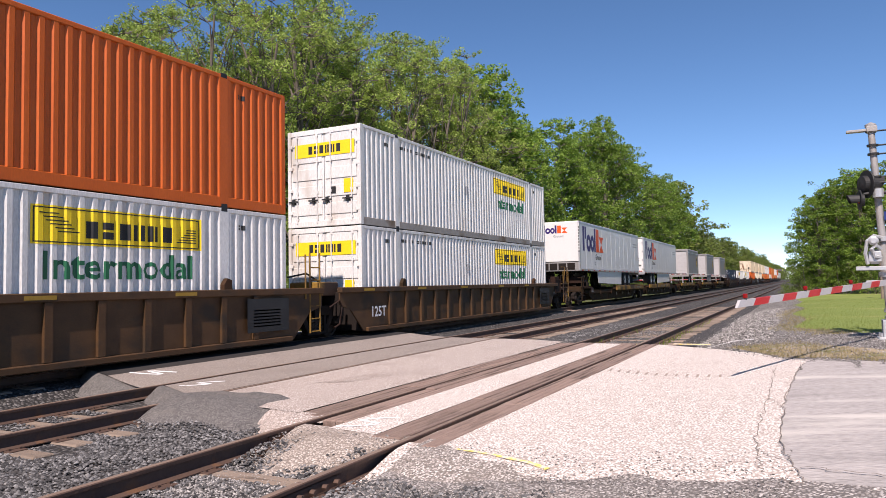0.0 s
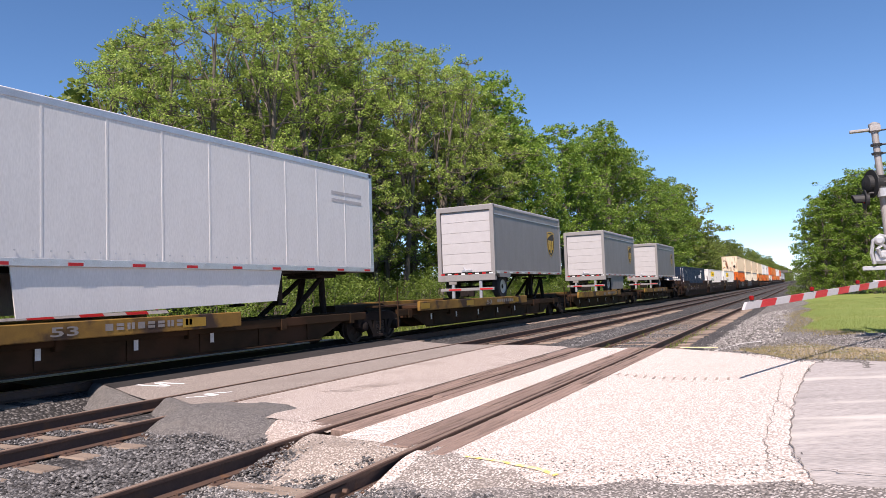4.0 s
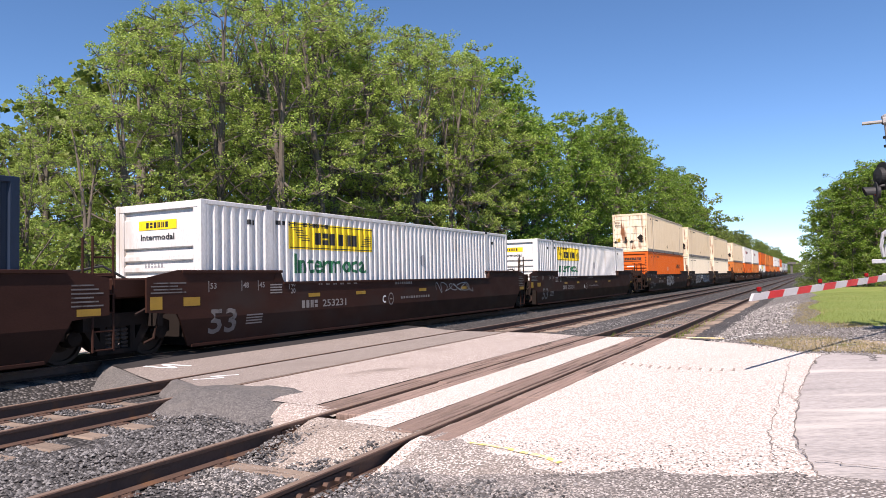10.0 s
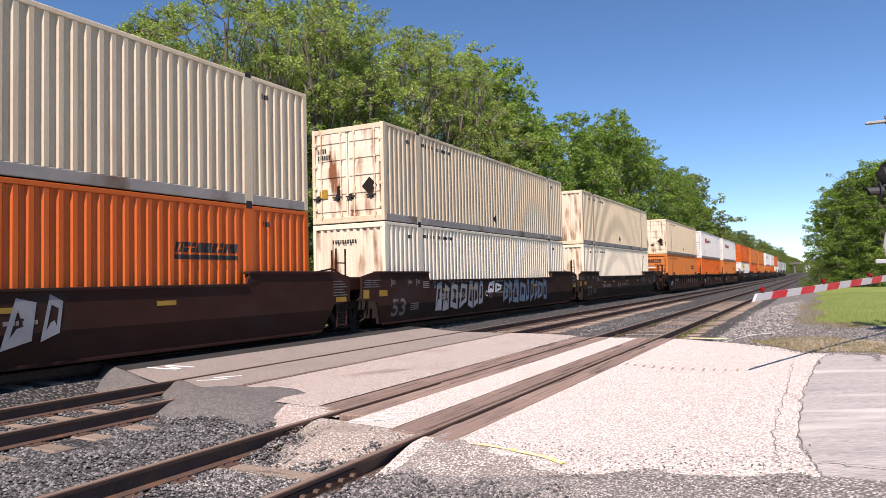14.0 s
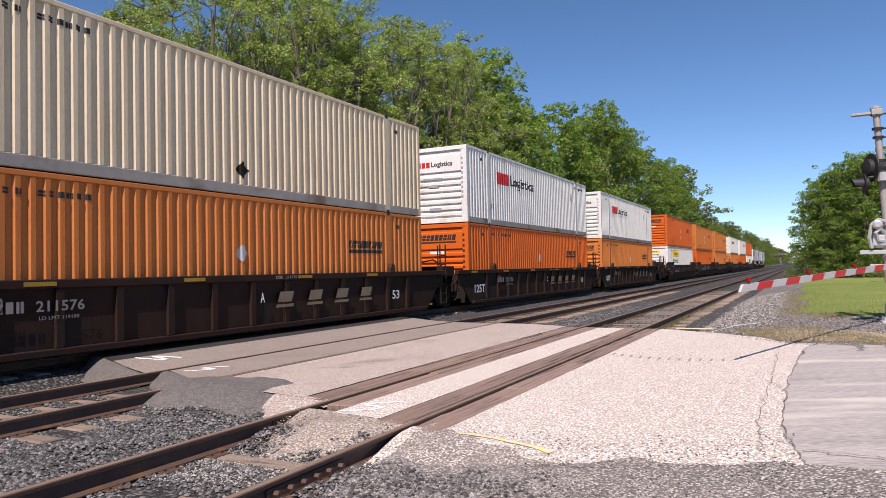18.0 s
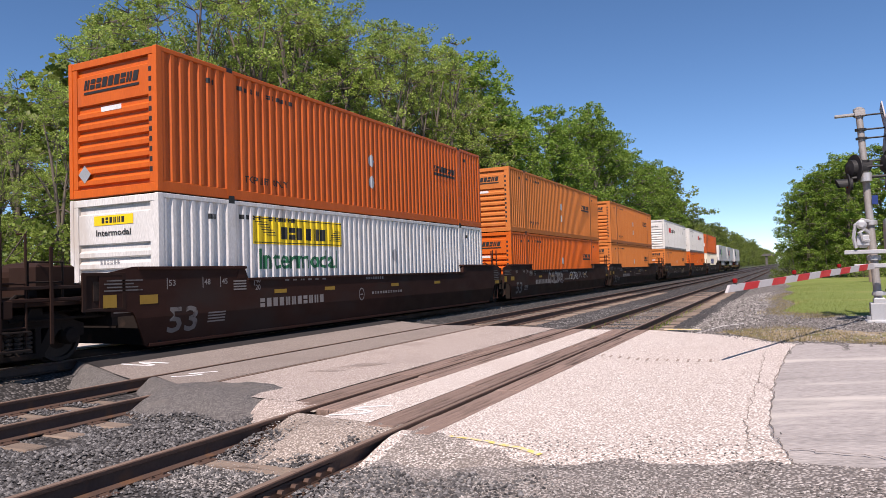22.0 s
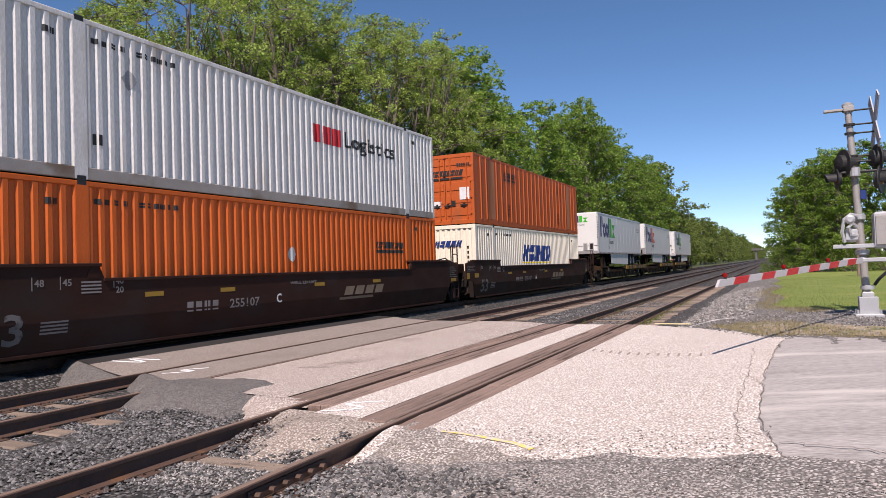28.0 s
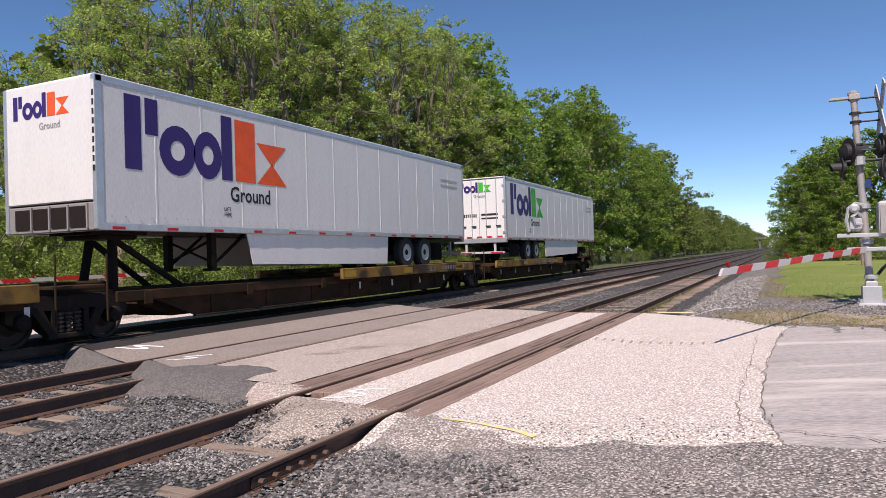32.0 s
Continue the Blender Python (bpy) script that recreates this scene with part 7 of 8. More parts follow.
def scrawl(car, x0, x1, z0, z1, loops, seed, m, w=0.028):
    """Graffiti drawn with one looping thin line."""
    rnd = random.Random(seed)
    n = loops * 12
    pts, ph = [], rnd.uniform(0, 6)
    amp = [rnd.uniform(0.5, 1.0) for _ in range(loops + 2)]
    for i in range(n + 1):
        t = i / n
        g = t * loops
        a = amp[int(g)] * (1 - g % 1) + amp[int(g) + 1] * (g % 1)
        x = x0 + (x1 - x0) * (t + 0.55 / loops * math.sin(2 * math.pi * g * 1.31 + ph) * a + 0.25 / loops * math.sin(g * 9.1 + seed))
        z = (z0 + z1) / 2 + (z1 - z0) / 2 * a * math.sin(2 * math.pi * g * 0.98 + 0.7 * math.sin(g * 2.3 + seed))
        pts.append((x, z))
    polys = []
    for (ax, az), (bx, bz) in zip(pts, pts[1:]):
        d = math.hypot(bx - ax, bz - az) or 1
        ox, oz = -(bz - az) / d * w / 2, (bx - ax) / d * w / 2
        polys.append([(ax + ox, az + oz), (bx + ox, bz + oz), (bx - ox, bz - oz), (ax - ox, az - oz)])
    part("graffiti", lean_in(lay(polys, True, -1.47, 0.008)), m, car, "thin looping spray-painted scrawl")


spray(CARS[10], 6.2, 9.4, 0.5, 1.42, 3, SPRAY)
spray(CARS[11], 2.6, 6.2, 0.45, 1.45, 4, SPRAY)
spray(CARS[11], 8.0, 13.0, 0.45, 1.45, 5, SPRAYB)
spray(CARS[11], 6.6, 7.6, 0.9, 1.4, 6, LETTER)
scrawl(CARS[12], 12.8, 14.3, 1.0, 1.42, 4, 8, SPRAY)
scrawl(CARS[12], 15.2, 15.9, 0.85, 1.3, 3, 2, SPRAY)
scrawl(CARS[8], 9.7, 12.3, 1.0, 1.42, 6, 12, SPRAY)
spray(CARS[17], 4.6, 6.9, 0.75, 1.42, 7, DULL)
scrawl(CARS[17], 8.65, 10.1, 0.9, 1.35, 4, 5, LETTER)
scrawl(CARS[17], 10.2, 12.2, 0.9, 1.35, 5, 6, SPRAY)
scrawl(CARS[17], 5.9, 7.2, 0.7, 1.45, 3, 3, SPRAY)
scrawl(CARS[18], 8.8, 10.8, 1.05, 1.4, 5, 9, DULL)


def flat_unit(s, length, ledge, hitch, first, last, seed):
    """One platform of an articulated trailer car from truck to truck; ledge: the wheel platform's stretch, hitch: its stand's place."""
    car = rolling("flat_car", "grimy yellow-brown articulated flat car carrying road trailers", "rail car", s, "flat cars")
    for y in (-1.04, 1.04):
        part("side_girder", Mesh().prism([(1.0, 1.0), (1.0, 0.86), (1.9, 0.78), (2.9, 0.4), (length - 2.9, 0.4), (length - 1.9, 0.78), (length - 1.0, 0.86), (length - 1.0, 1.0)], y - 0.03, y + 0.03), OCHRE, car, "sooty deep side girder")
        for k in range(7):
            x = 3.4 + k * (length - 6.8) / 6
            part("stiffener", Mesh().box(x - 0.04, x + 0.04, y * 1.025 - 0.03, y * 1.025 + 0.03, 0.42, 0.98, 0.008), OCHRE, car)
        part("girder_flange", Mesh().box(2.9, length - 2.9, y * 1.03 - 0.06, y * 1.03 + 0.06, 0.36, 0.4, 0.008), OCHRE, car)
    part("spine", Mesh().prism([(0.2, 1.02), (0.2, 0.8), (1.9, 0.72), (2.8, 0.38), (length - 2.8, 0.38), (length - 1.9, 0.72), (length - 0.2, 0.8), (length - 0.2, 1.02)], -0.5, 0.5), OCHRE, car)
    a, b = ledge
    part("wheel_platform", Mesh().box(a, b, -1.4, 1.4, 1.0, 1.1, 0.01), OCHRE, car)
    for y in (-1.45, 1.45):
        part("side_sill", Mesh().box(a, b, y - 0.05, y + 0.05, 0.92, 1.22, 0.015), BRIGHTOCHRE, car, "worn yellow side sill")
        part("long_sill", Mesh().box(0.9, length - 0.9, y * 0.79 - 0.03, y * 0.79 + 0.03, 0.8, 1.0, 0.01), OCHRE, car)
    for k in range(6):
        x = 1.6 + k * (length - 3.2) / 5
        part("outrigger", Mesh().box(x - 0.09, x + 0.09, -1.2, 1.2, 0.72, 0.98, 0.01), OCHRE, car)
    # hitch stand: posts and diagonal struts up to the trailer's plate
    m = Mesh()
    for sd in (-1, 1):
        m.tube((hitch - 0.1, sd * 0.45, 1.0), (hitch, sd * 0.32, 2.05), 0.09, 8)
        m.tube((hitch + (1.6 if hitch < length / 2 else -1.6), sd * 0.5, 1.0), (hitch, sd * 0.34, 2.02), 0.07, 8)
    m.box(hitch - 0.45, hitch + 0.45, -0.5, 0.5, 2.0, 2.09, 0.02)
    part("trailer_hitch", m, IRON, car, "dark hinged trailer hitch stand")
    y = -1.5
    for x in (a + 0.05, a + 3.4, b - 1.6):
        part("reflector", lay([rect(x, x + 0.6, 0.98, 1.16)], True, y, 0.005), REFLECT, car)
    part("lettering", lay(fit_words("53", a + 5.2, a + 5.7, 0.98, 1.14), True, y, 0.005), DULL, car)
    part("marking", lay(blocks(9, a + 6.2, a + 8.2, 1.02, 1.14, 0, 0.7, seed), True, y, 0.005), DULL, car, "faded number bars")
    for k in range(5):
        x = a + 1.4 + k * 1.9
        part("sill_strip", lay([rect(x, x + 0.1, 0.6, 0.84)], True, -1.1, 0.004), LETTER, car, "white strip")
    if first:
        end_fittings(car, 0.3, -1, OCHRE, 1.75)
        end_clutter(car, 0.3, -1, OCHRE, False)
        bogie(car, 0.0, s)
    else:
        part("articulation", Mesh().box(-1.3, 1.3, -0.4, 0.4, 0.95, 1.2, 0.03), OCHRE, car)
        part("crossover_step", Mesh().box(-0.5, 0.5, -1.35, -0.9, 1.1, 1.16, 0.01).pipe([(-0.5, -1.4, 0.5), (-0.5, -1.4, 1.7)], 0.02).pipe([(0.5, -1.4, 0.5), (0.5, -1.4, 1.7)], 0.02), OCHRE, car)
        bogie(car, 0.0, s)
    if last:
        end_fittings(car, length - 0.3, 1, OCHRE, 1.75)
        end_clutter(car, length - 0.3, 1, OCHRE, False)
        bogie(car, length, s)
    return car


for k in range(5):
    s0 = 39.4 + 17.4 * k
    led = (7.6, 16.4) if k == 0 else (1.7, 11.2)
    hit = 0.9 if k == 0 else {1: 15.6, 2: 16.4, 3: 16.4, 4: 16.4}[k]
    flat_unit(s0, 17.4, led, hit, k == 0, k == 4, 200 + k)
for k in range(3):
    s0 = 445.87 + 17.75 * k
    led = (7.9, 16.9) if k < 2 else (1.7, 11.5)
    flat_unit(s0, 17.75, led, (0.75, 1.5, 16.6)[k], k == 0, k == 2, 210 + k)


# ---- trees ----
def leaf_cloud(rnd, centres, radii, per, size, squash=0.75):
    """Leaves as small folded diamonds round the twig ends."""
    c = np.repeat(np.array(centres), per, axis=0)
    r = np.repeat(np.array(radii), per)[:, None]
    n = len(c)
    d = rnd.normal(size=(n, 3))
    d /= np.linalg.norm(d, axis=1)[:, None]
    c = c + d * r * (rnd.uniform(0.15, 1.0, (n, 1)) ** 0.6) * np.array([1, 1, squash])
    a = rnd.normal(size=(n, 3)) * np.array([1, 1, 0.55])
    a /= np.linalg.norm(a, axis=1)[:, None]
    up = rnd.normal(size=(n, 3)) + np.array([0, 0, 0.9])
    b = np.cross(a, up)
    b /= np.linalg.norm(b, axis=1)[:, None] + 1e-9
    L = size * rnd.uniform(0.6, 1.3, (n, 1))
    W = L * rnd.uniform(0.3, 0.5, (n, 1))
    v = np.stack([c - a * L * 0.5, c + b * W, c + a * L * 0.5, c - b * W], 1).reshape(-1, 3)
    return v, n


def leaves_mesh(name, v, n, material):
    me = bpy.data.meshes.new(name)
    me.vertices.add(4 * n)
    me.vertices.foreach_set("co", v.astype(np.float32).ravel())
    me.loops.add(4 * n)
    me.loops.foreach_set("vertex_index", np.arange(4 * n, dtype=np.int32))
    me.polygons.add(n)
    me.polygons.foreach_set("loop_start", np.arange(0, 4 * n, 4, dtype=np.int32))
    me.materials.append(material)
    me.update(calc_edges=True)
    me.validate()
    return me


def bend(p, q, sag, n):
    """Points of a limb that leaves p steeply and reaches q."""
    p, q = Vector(p), Vector(q)
    c = Vector((p.x + (q.x - p.x) * 0.35, p.y + (q.y - p.y) * 0.35, p.z + (q.z - p.z) * 0.75)) + Vector(sag)
    return [p * (1 - t) ** 2 + c * 2 * t * (1 - t) + q * t * t for t in [i / n for i in range(n + 1)]]


def grow(seed, h, wide, bole, limbs, twigs, twig, per, size, low, stems, dome=0.0):
    """A tree of height h: one or more stems, limbs that reach into an uneven crown, twigs, and leaf clusters on them."""
    rnd = np.random.default_rng(seed)
    wood = Mesh()
    tips, radii = [], []
    axes = []
    for k in range(stems):
        a = rnd.uniform(0, 6.28)
        out = 0.0 if stems == 1 else wide * 0.45
        top = (out * math.cos(a), out * math.sin(a), h * rnd.uniform(0.78, 0.9))
        foot = (0, 0, -0.3) if k == 0 else axes[0][2]
        pts = bend(foot, top, rnd.normal(size=3) * 0.25, 7)
        axes.append(pts)
        for i in range(7):
            r0, r1 = bole * (1 - 0.8 * i / 7), bole * (1 - 0.8 * (i + 1) / 7)
            if k:
                r0, r1 = r0 * 0.7, r1 * 0.7
            wood.tube(pts[i], pts[i + 1], r0, 8, r1)
    for j in range(limbs):
        f = (j + rnd.uniform(0, 1)) / limbs
        z = h * (low + (0.99 - low) * f)
        s = (z / h - low) / (1 - low)
        reach = wide * (math.sin(math.pi * min(1, 0.16 + s * 0.82)) ** 0.7) * rnd.uniform(0.55, 1.15)
        a = j * 2.4 + rnd.normal() * 0.5
        ax = axes[int(rnd.integers(0, stems))]
        spine = ax[min(7, max(1, int(7 * (z / h) * 0.75)))]
        end = Vector((spine.x * 0.8 + reach * math.cos(a), spine.y * 0.8 + reach * math.sin(a), z))
        pts = bend(spine, end, rnd.normal(size=3) * 0.3, 5)
        r = bole * 0.36 * (1 - 0.5 * s)
        for i in range(5):
            wood.tube(pts[i], pts[i + 1], r * (1 - 0.17 * i), 5, r * (1 - 0.17 * (i + 1)))
        for _ in range(twigs):
            i = int(rnd.integers(2, 6))
            d = Vector(rnd.normal(size=3)) * twig * 1.25
            if dome and rnd.uniform() < 0.78:  # most twigs fan out from the limb's end into a rounded head
                i = int(rnd.integers(4, 6))
                d = Vector(rnd.normal(size=3)).normalized() * dome * rnd.uniform(0.55, 1.0)
                d.z = abs(d.z) * 0.8 - 0.25 * dome
            e = pts[i] + Vector((d.x, d.y, d.z * 0.7 + 0.25))
            e.z = min(e.z, h)
            wood.tube(pts[i], e, 0.028, 3, 0.01)
            tips.append(tuple(e))
            radii.append(twig * rnd.uniform(0.55, 1.1))
    v, n = leaf_cloud(rnd, tips, radii, per, size)
    return wood, v, n


def tree_kind(seed, h, wide, bole, limbs, twigs, twig, per, size, low, stems, leaf, label, dome=0.0):
    wood, v, n = grow(seed, h, wide, bole, limbs, twigs, twig, per, size, low, stems, dome)
    ob = thing("tree", label, "tree", (0, 0, 0), "woodland trees")
    part("trunk", wood, BARK, ob)
    part("crown", leaves_mesh("crown", v, n, leaf), None, ob)
    return ob


def bush_kind(seed, h, leaf, label, n=640, size=0.11):
    rnd = np.random.default_rng(seed)
    cs = []
    wood = Mesh()
    for _ in range(n // 8):
        a, r = rnd.uniform(0, 6.28), math.sqrt(rnd.uniform(0, 1)) * h * 0.62
        z = h * rnd.uniform(0.1, 1.0) * (1 - 0.35 * (r / (h * 0.62)) ** 2)
        cs.append((r * math.cos(a), r * math.sin(a), z))
        if rnd.uniform() < 0.4:
            wood.tube((r * 0.3 * math.cos(a), r * 0.3 * math.sin(a), -0.1), cs[-1], 0.03, 4, 0.01)
    v, m = leaf_cloud(rnd, cs, [0.44 * (h / 3) ** 0.5] * len(cs), 75, size)
    ob = thing("shrub", label, "shrub", (0, 0, 0), "undergrowth")
    part("bush_wood", wood, BARK, ob)
    part("crown", leaves_mesh("crown", v, m, leaf), None, ob)
    return ob


def scaled(x, y, z, s, turn, sz=None):
    return Matrix.LocRotScale((x, y, z), Euler((0, 0, turn)), (s, s, sz or s))


AIRY = [tree_kind(11 + i, 18.0, 4.3, 0.23, 24, 15, 0.4, 38, 0.125, 0.17, 2 + i % 2, LEAF, "tall airy tree with pale spring foliage and visible limbs", 1.35) for i in range(5)]
DENSE = [tree_kind(31 + i, 20.0, 4.9, 0.26, 36, 17, 0.62, 30, 0.25, 0.06, 1, LEAF_DARK, "dense broadleaf tree in deep green leaf", 1.9) for i in range(4)]
FAR = [tree_kind(51 + i, 20.0, 5.6, 0.26, 30, 8, 1.2, 17, 0.55, 0.04, 1, LEAF_FAR, "distant woodland tree beside the railway", 2.2) for i in range(3)]
BUSH = [bush_kind(71, 3.2, LEAF_SHADE, "leafy undergrowth shrub at the wood's edge", 560, 0.085), bush_kind(72, 3.2, LEAF_SHADE, "dark leafy shrub at the wood's edge", 480, 0.085)]
rnd = random.Random(8)
first = set()


def plant(kinds, i, x, y, h, base):
    k = kinds[i % len(kinds)]
    z = earth(x, y)
    m = scaled(x, y, z, h / base * rnd.uniform(0.92, 1.05), rnd.uniform(0, 6.28), h / base)
    if k.name not in first:
        first.add(k.name)
        k.matrix_basis = m
        return k
    src = k.copy()
    o = copy_thing(k, Matrix.Identity(4))
    o.matrix_basis = m
    bpy.data.objects.remove(src)
    return o


tops = lambda x: float(np.interp(x, [-5, 8, 14, 17, 20, 24, 28, 36, 43, 52, 62, 70, 78, 87, 103, 114, 152, 163, 175, 286, 400, 900], [6.5, 6.5, 7.4, 10.0, 13.6, 16.4, 18.2, 19.0, 19.6, 19.2, 18.8, 18.6, 19.8, 21.6, 23.8, 22.2, 21.6, 17.0, 13.6, 14.8, 15.4, 16.5]))
i = 0
x = 3.0
while x < 57:  # airy wood opposite the crossing
    for y in (rnd.uniform(21.5, 24), rnd.uniform(25, 29)):
        plant(AIRY, i, x + rnd.uniform(-1, 1), y, (tops(x * 24 / y) + 0.4) * y / 24 * rnd.uniform(0.84, 1.0), 18.0)
        i += 1
    x += 2.6
x = 3.0
while x < 58:  # deeper wood that closes the view between the stems
    y = rnd.uniform(33, 38)
    plant(FAR, i, x, y, tops(x * 24 / y) * y / 24 * (rnd.uniform(0.6, 0.8) if x > 30 else rnd.uniform(0.82, 0.96)), 20.0)
    i += 1
    x += 2.9
x = 53.0
while x < 150:  # darker dense wood further along
    plant(DENSE, i, x + rnd.uniform(-1, 1), rnd.uniform(21, 25), tops(x) * rnd.uniform(0.8, 1.05), 20.0)
    i += 1
    x += 5.2 if x < 100 else 7.0
x = 150.0
while x < 1150:
    plant(FAR, i, x, rnd.uniform(20, 25), tops(x) * rnd.uniform(0.88, 1.06), 20.0)
    i += 1
    x += 7 if x < 300 else 16 if x < 640 else 30
x = 2.0
while x < 130:  # undergrowth
    plant(BUSH, rnd.randrange(2), x, rnd.uniform(18.2, 20.8), rnd.uniform(1.2, 3.4), 3.2)
    if x < 75:
        plant(BUSH, rnd.randrange(2), x + 0.8, rnd.uniform(22, 30), rnd.uniform(3.2, 5.6), 3.2)
    x += 2.1 if x < 60 else 4.0
for x, y, h in ((57.5, -1.3, 6.6), (58.5, -2.4, 8.2), (60, -4.0, 9.2), (61, -6.2, 9.4), (60, -8.9, 9.2), (58, -12.5, 9.0), (66, -1.6, 8.0), (70, -5, 9.5), (64, -16, 9.4), (60, -22, 9.5), (57, -28, 10)):  # trees beyond the lawn
    plant(DENSE, i, x, y, h + 0.2, 20.0).scale.xy = (h / 20 * 1.25, h / 20 * 1.25)
    i += 1
for x, y in ((57.0, -0.5), (57.5, -2.6), (57, -4.8), (56.5, -7), (57, -9.5), (56, -13), (63, -0.4), (72, -0.6)):
    plant(BUSH, 1, x, y, rnd.uniform(2.4, 3.6), 3.2)
x = 84.0
while x < 1000:
    plant(FAR, i, x, -3.2 - rnd.uniform(0, 3) - x * 0.006, rnd.uniform(9, 13), 20.0)
    i += 1
    x += 9 if x < 250 else 20
for k in range(28):  # wood that closes the line of sight beyond the bridge
    plant(FAR, i, 1180 + 14 * (k % 3), -62 + k * 5.2, rnd.uniform(15, 19), 20.0)
    i += 1


# ---- crossing signal with its gate, on the camera's side of the tracks ----
def aspect(parent, at, turn):
    """A flashing-light head: round black backboard, hood and lens."""
    o = part("signal_head", Mesh().lathe([(0.05, -0.12), (0.16, -0.1), (0.17, -0.02), (0.27, -0.015), (0.275, 0.0), (0.27, 0.012), (0.12, 0.014)], 24, "y"), BLACK, parent, "black round signal head")
    o.location, o.rotation_euler = at, (0, 0, turn)
    hood = Mesh()
    n = 14
    p = []
    for i in range(n + 1):
        a = math.pi * (-0.15 + 1.3 * i / n)
        for r, y in ((0.15, 0.012), (0.15, 0.25 + 0.06 * math.sin(a)), (0.143, 0.25 + 0.06 * math.sin(a)), (0.143, 0.012)):
            p.append((r * math.cos(a), y, r * math.sin(a)))
    hood.add(p, [(i * 4 + k, (i + 1) * 4 + k, (i + 1) * 4 + (k + 1) % 4, i * 4 + (k + 1) % 4) for i in range(n) for k in range(4)])
    part("hood", hood, BLACK, o)
    part("lens", Mesh().lathe([(0.11, 0.014), (0.06, 0.04), (0.01, 0.05)], 18, "y"), LENS, o, "red lamp lens")
    return o


def crossing_signal(name, at, lean, arm_tip, label, detail=True):
    """Mast, crossbuck, lamps, gate mechanism and the lowered arm."""
    sg = thing(name, label, "signal", at)
    top = Vector((lean[0], lean[1], 4.1))
    up = lambda z, dx=0, dy=0: (top.x * z / 4.1 + dx, top.y * z / 4.1 + dy, z)
    part("mast", Mesh().tube((0, 0, 0.0), top, 0.072, 16, 0.06), MASTGREY, sg, "weathered grey steel mast")
    part("mast_cap", Mesh().lathe([(0.1, 0.0), (0.1, 0.05), (0.03, 0.09)], 12, "z", up(4.08)), MASTGREY, sg)
    base = Mesh().box(-0.1, 0.1, -0.1, 0.1, 0.03, 0.46, 0.03).box(-0.24, 0.24, -0.24, 0.24, -0.08, 0.03, 0.015).lathe([(0.12, 0.5), (0.12, 0.56), (0.09, 0.58)], 12, "z")
    for a in (-0.14, 0.14):
        base.box(a - 0.015, a + 0.015, -0.16, 0.16, 0.02, 0.36, 0.01).box(-0.16, 0.16, a - 0.015, a + 0.015, 0.02, 0.36, 0.01)
        for b in (-0.19, 0.19):
            base.tube((a, b, 0.02), (a, b, 0.11), 0.025, 6)
    part("mast_base", base, GALV, sg, "galvanised mast foot")
    part("foundation", Mesh().box(-0.4, 0.4, -0.4, 0.4, -0.4, -0.03, 0.03), CONCRETE, sg)
    # crossbuck on brackets to the road side
    cb = part("crossbuck", Mesh().box(-0.012, 0.012, -0.6, 0.6, -0.115, 0.115, 0.004), GREYD, sg, "weathered grey-backed crossbuck boards")
    cb.location, cb.rotation_euler = up(3.75, -0.02, -0.42), (radians(52), 0, radians(-86))
    cb2 = part("crossbuck", cb.data, None, sg)
    cb2.location, cb2.rotation_euler = up(3.75, -0.05, -0.43), (radians(-52), 0, radians(-86))
    for z in (4.0, 3.72, 3.55, 3.1):
        part("sign_bracket", Mesh().tube(up(z), up(z, 0.0, -0.4), 0.018, 6).lathe([(0.1, -0.02), (0.1, 0.02)], 12, "z", up(z)), BLACK, sg)
    part("top_blade", Mesh().box(-0.06, 0.06, 0.0, 0.42, -0.02, 0.03, 0.01).box(-0.1, 0.1, -0.1, 0.08, -0.05, 0.08, 0.02), MASTGREY, sg).location = up(4.02)
    # two cross arms with their lamps, one pair for each way
    part("lamp_arm", Mesh().tube(up(2.78, -0.12, 0.24), up(2.78, -0.12, -0.6), 0.03, 8).tube(up(2.98, -0.1, 0.02), up(2.98, -0.1, -0.6), 0.018, 6), BLACK, sg)
    part("junction_box", Mesh().lathe([(0.1, -0.08), (0.1, 0.08)], 12, "z", up(2.78, -0.1)), GALV, sg)
    aspect(sg, up(2.97, -0.05, 0.17), radians(205))
    aspect(sg, up(3.02, -0.05, -0.4), radians(195))
    aspect(sg, up(2.66, -0.15, 0.32), radians(8)).scale = (0.72, 0.72, 0.72)
    aspect(sg, up(2.6, -0.15, -0.42), radians(160))
    # gate mechanism
    gm = part("gate_mechanism", Mesh().box(-0.26, 0.2, -0.46, -0.14, 1.28, 1.98, 0.04), GALV, sg, "grey gate mechanism box")
    part("mechanism_cover", Mesh().box(-0.3, -0.26, -0.44, -0.16, 1.34, 1.92, 0.02), MASTGREY, gm)
    part("mechanism_cover", Mesh().box(-0.2, 0.26, -0.68, -0.5, 1.34, 1.94, 0.04), GALV, gm, "second grey housing")
    part("counterweight", Mesh().box(0.1, 0.6, -0.62, -0.5, 1.0, 1.3, 0.03), GALV, gm)
    part("mounting_plate", Mesh().box(-0.2, -0.14, -0.72, 0.56, 1.3, 1.38, 0.01), GALV, gm, "bright galvanised cross plate")
    for z in (1.22, 1.9):
        part("mast_clamp", Mesh().lathe([(0.1, -0.05), (0.12, -0.04), (0.12, 0.04), (0.1, 0.05)], 14, "z", up(z)), GALV, gm)
    part("pivot_arm", Mesh().box(-0.42, 0.5, -0.54, -0.46, 1.04, 1.12, 0.015).box(-0.44, -0.34, -0.5, 0.42, 1.03, 1.11, 0.012), GALV, gm)
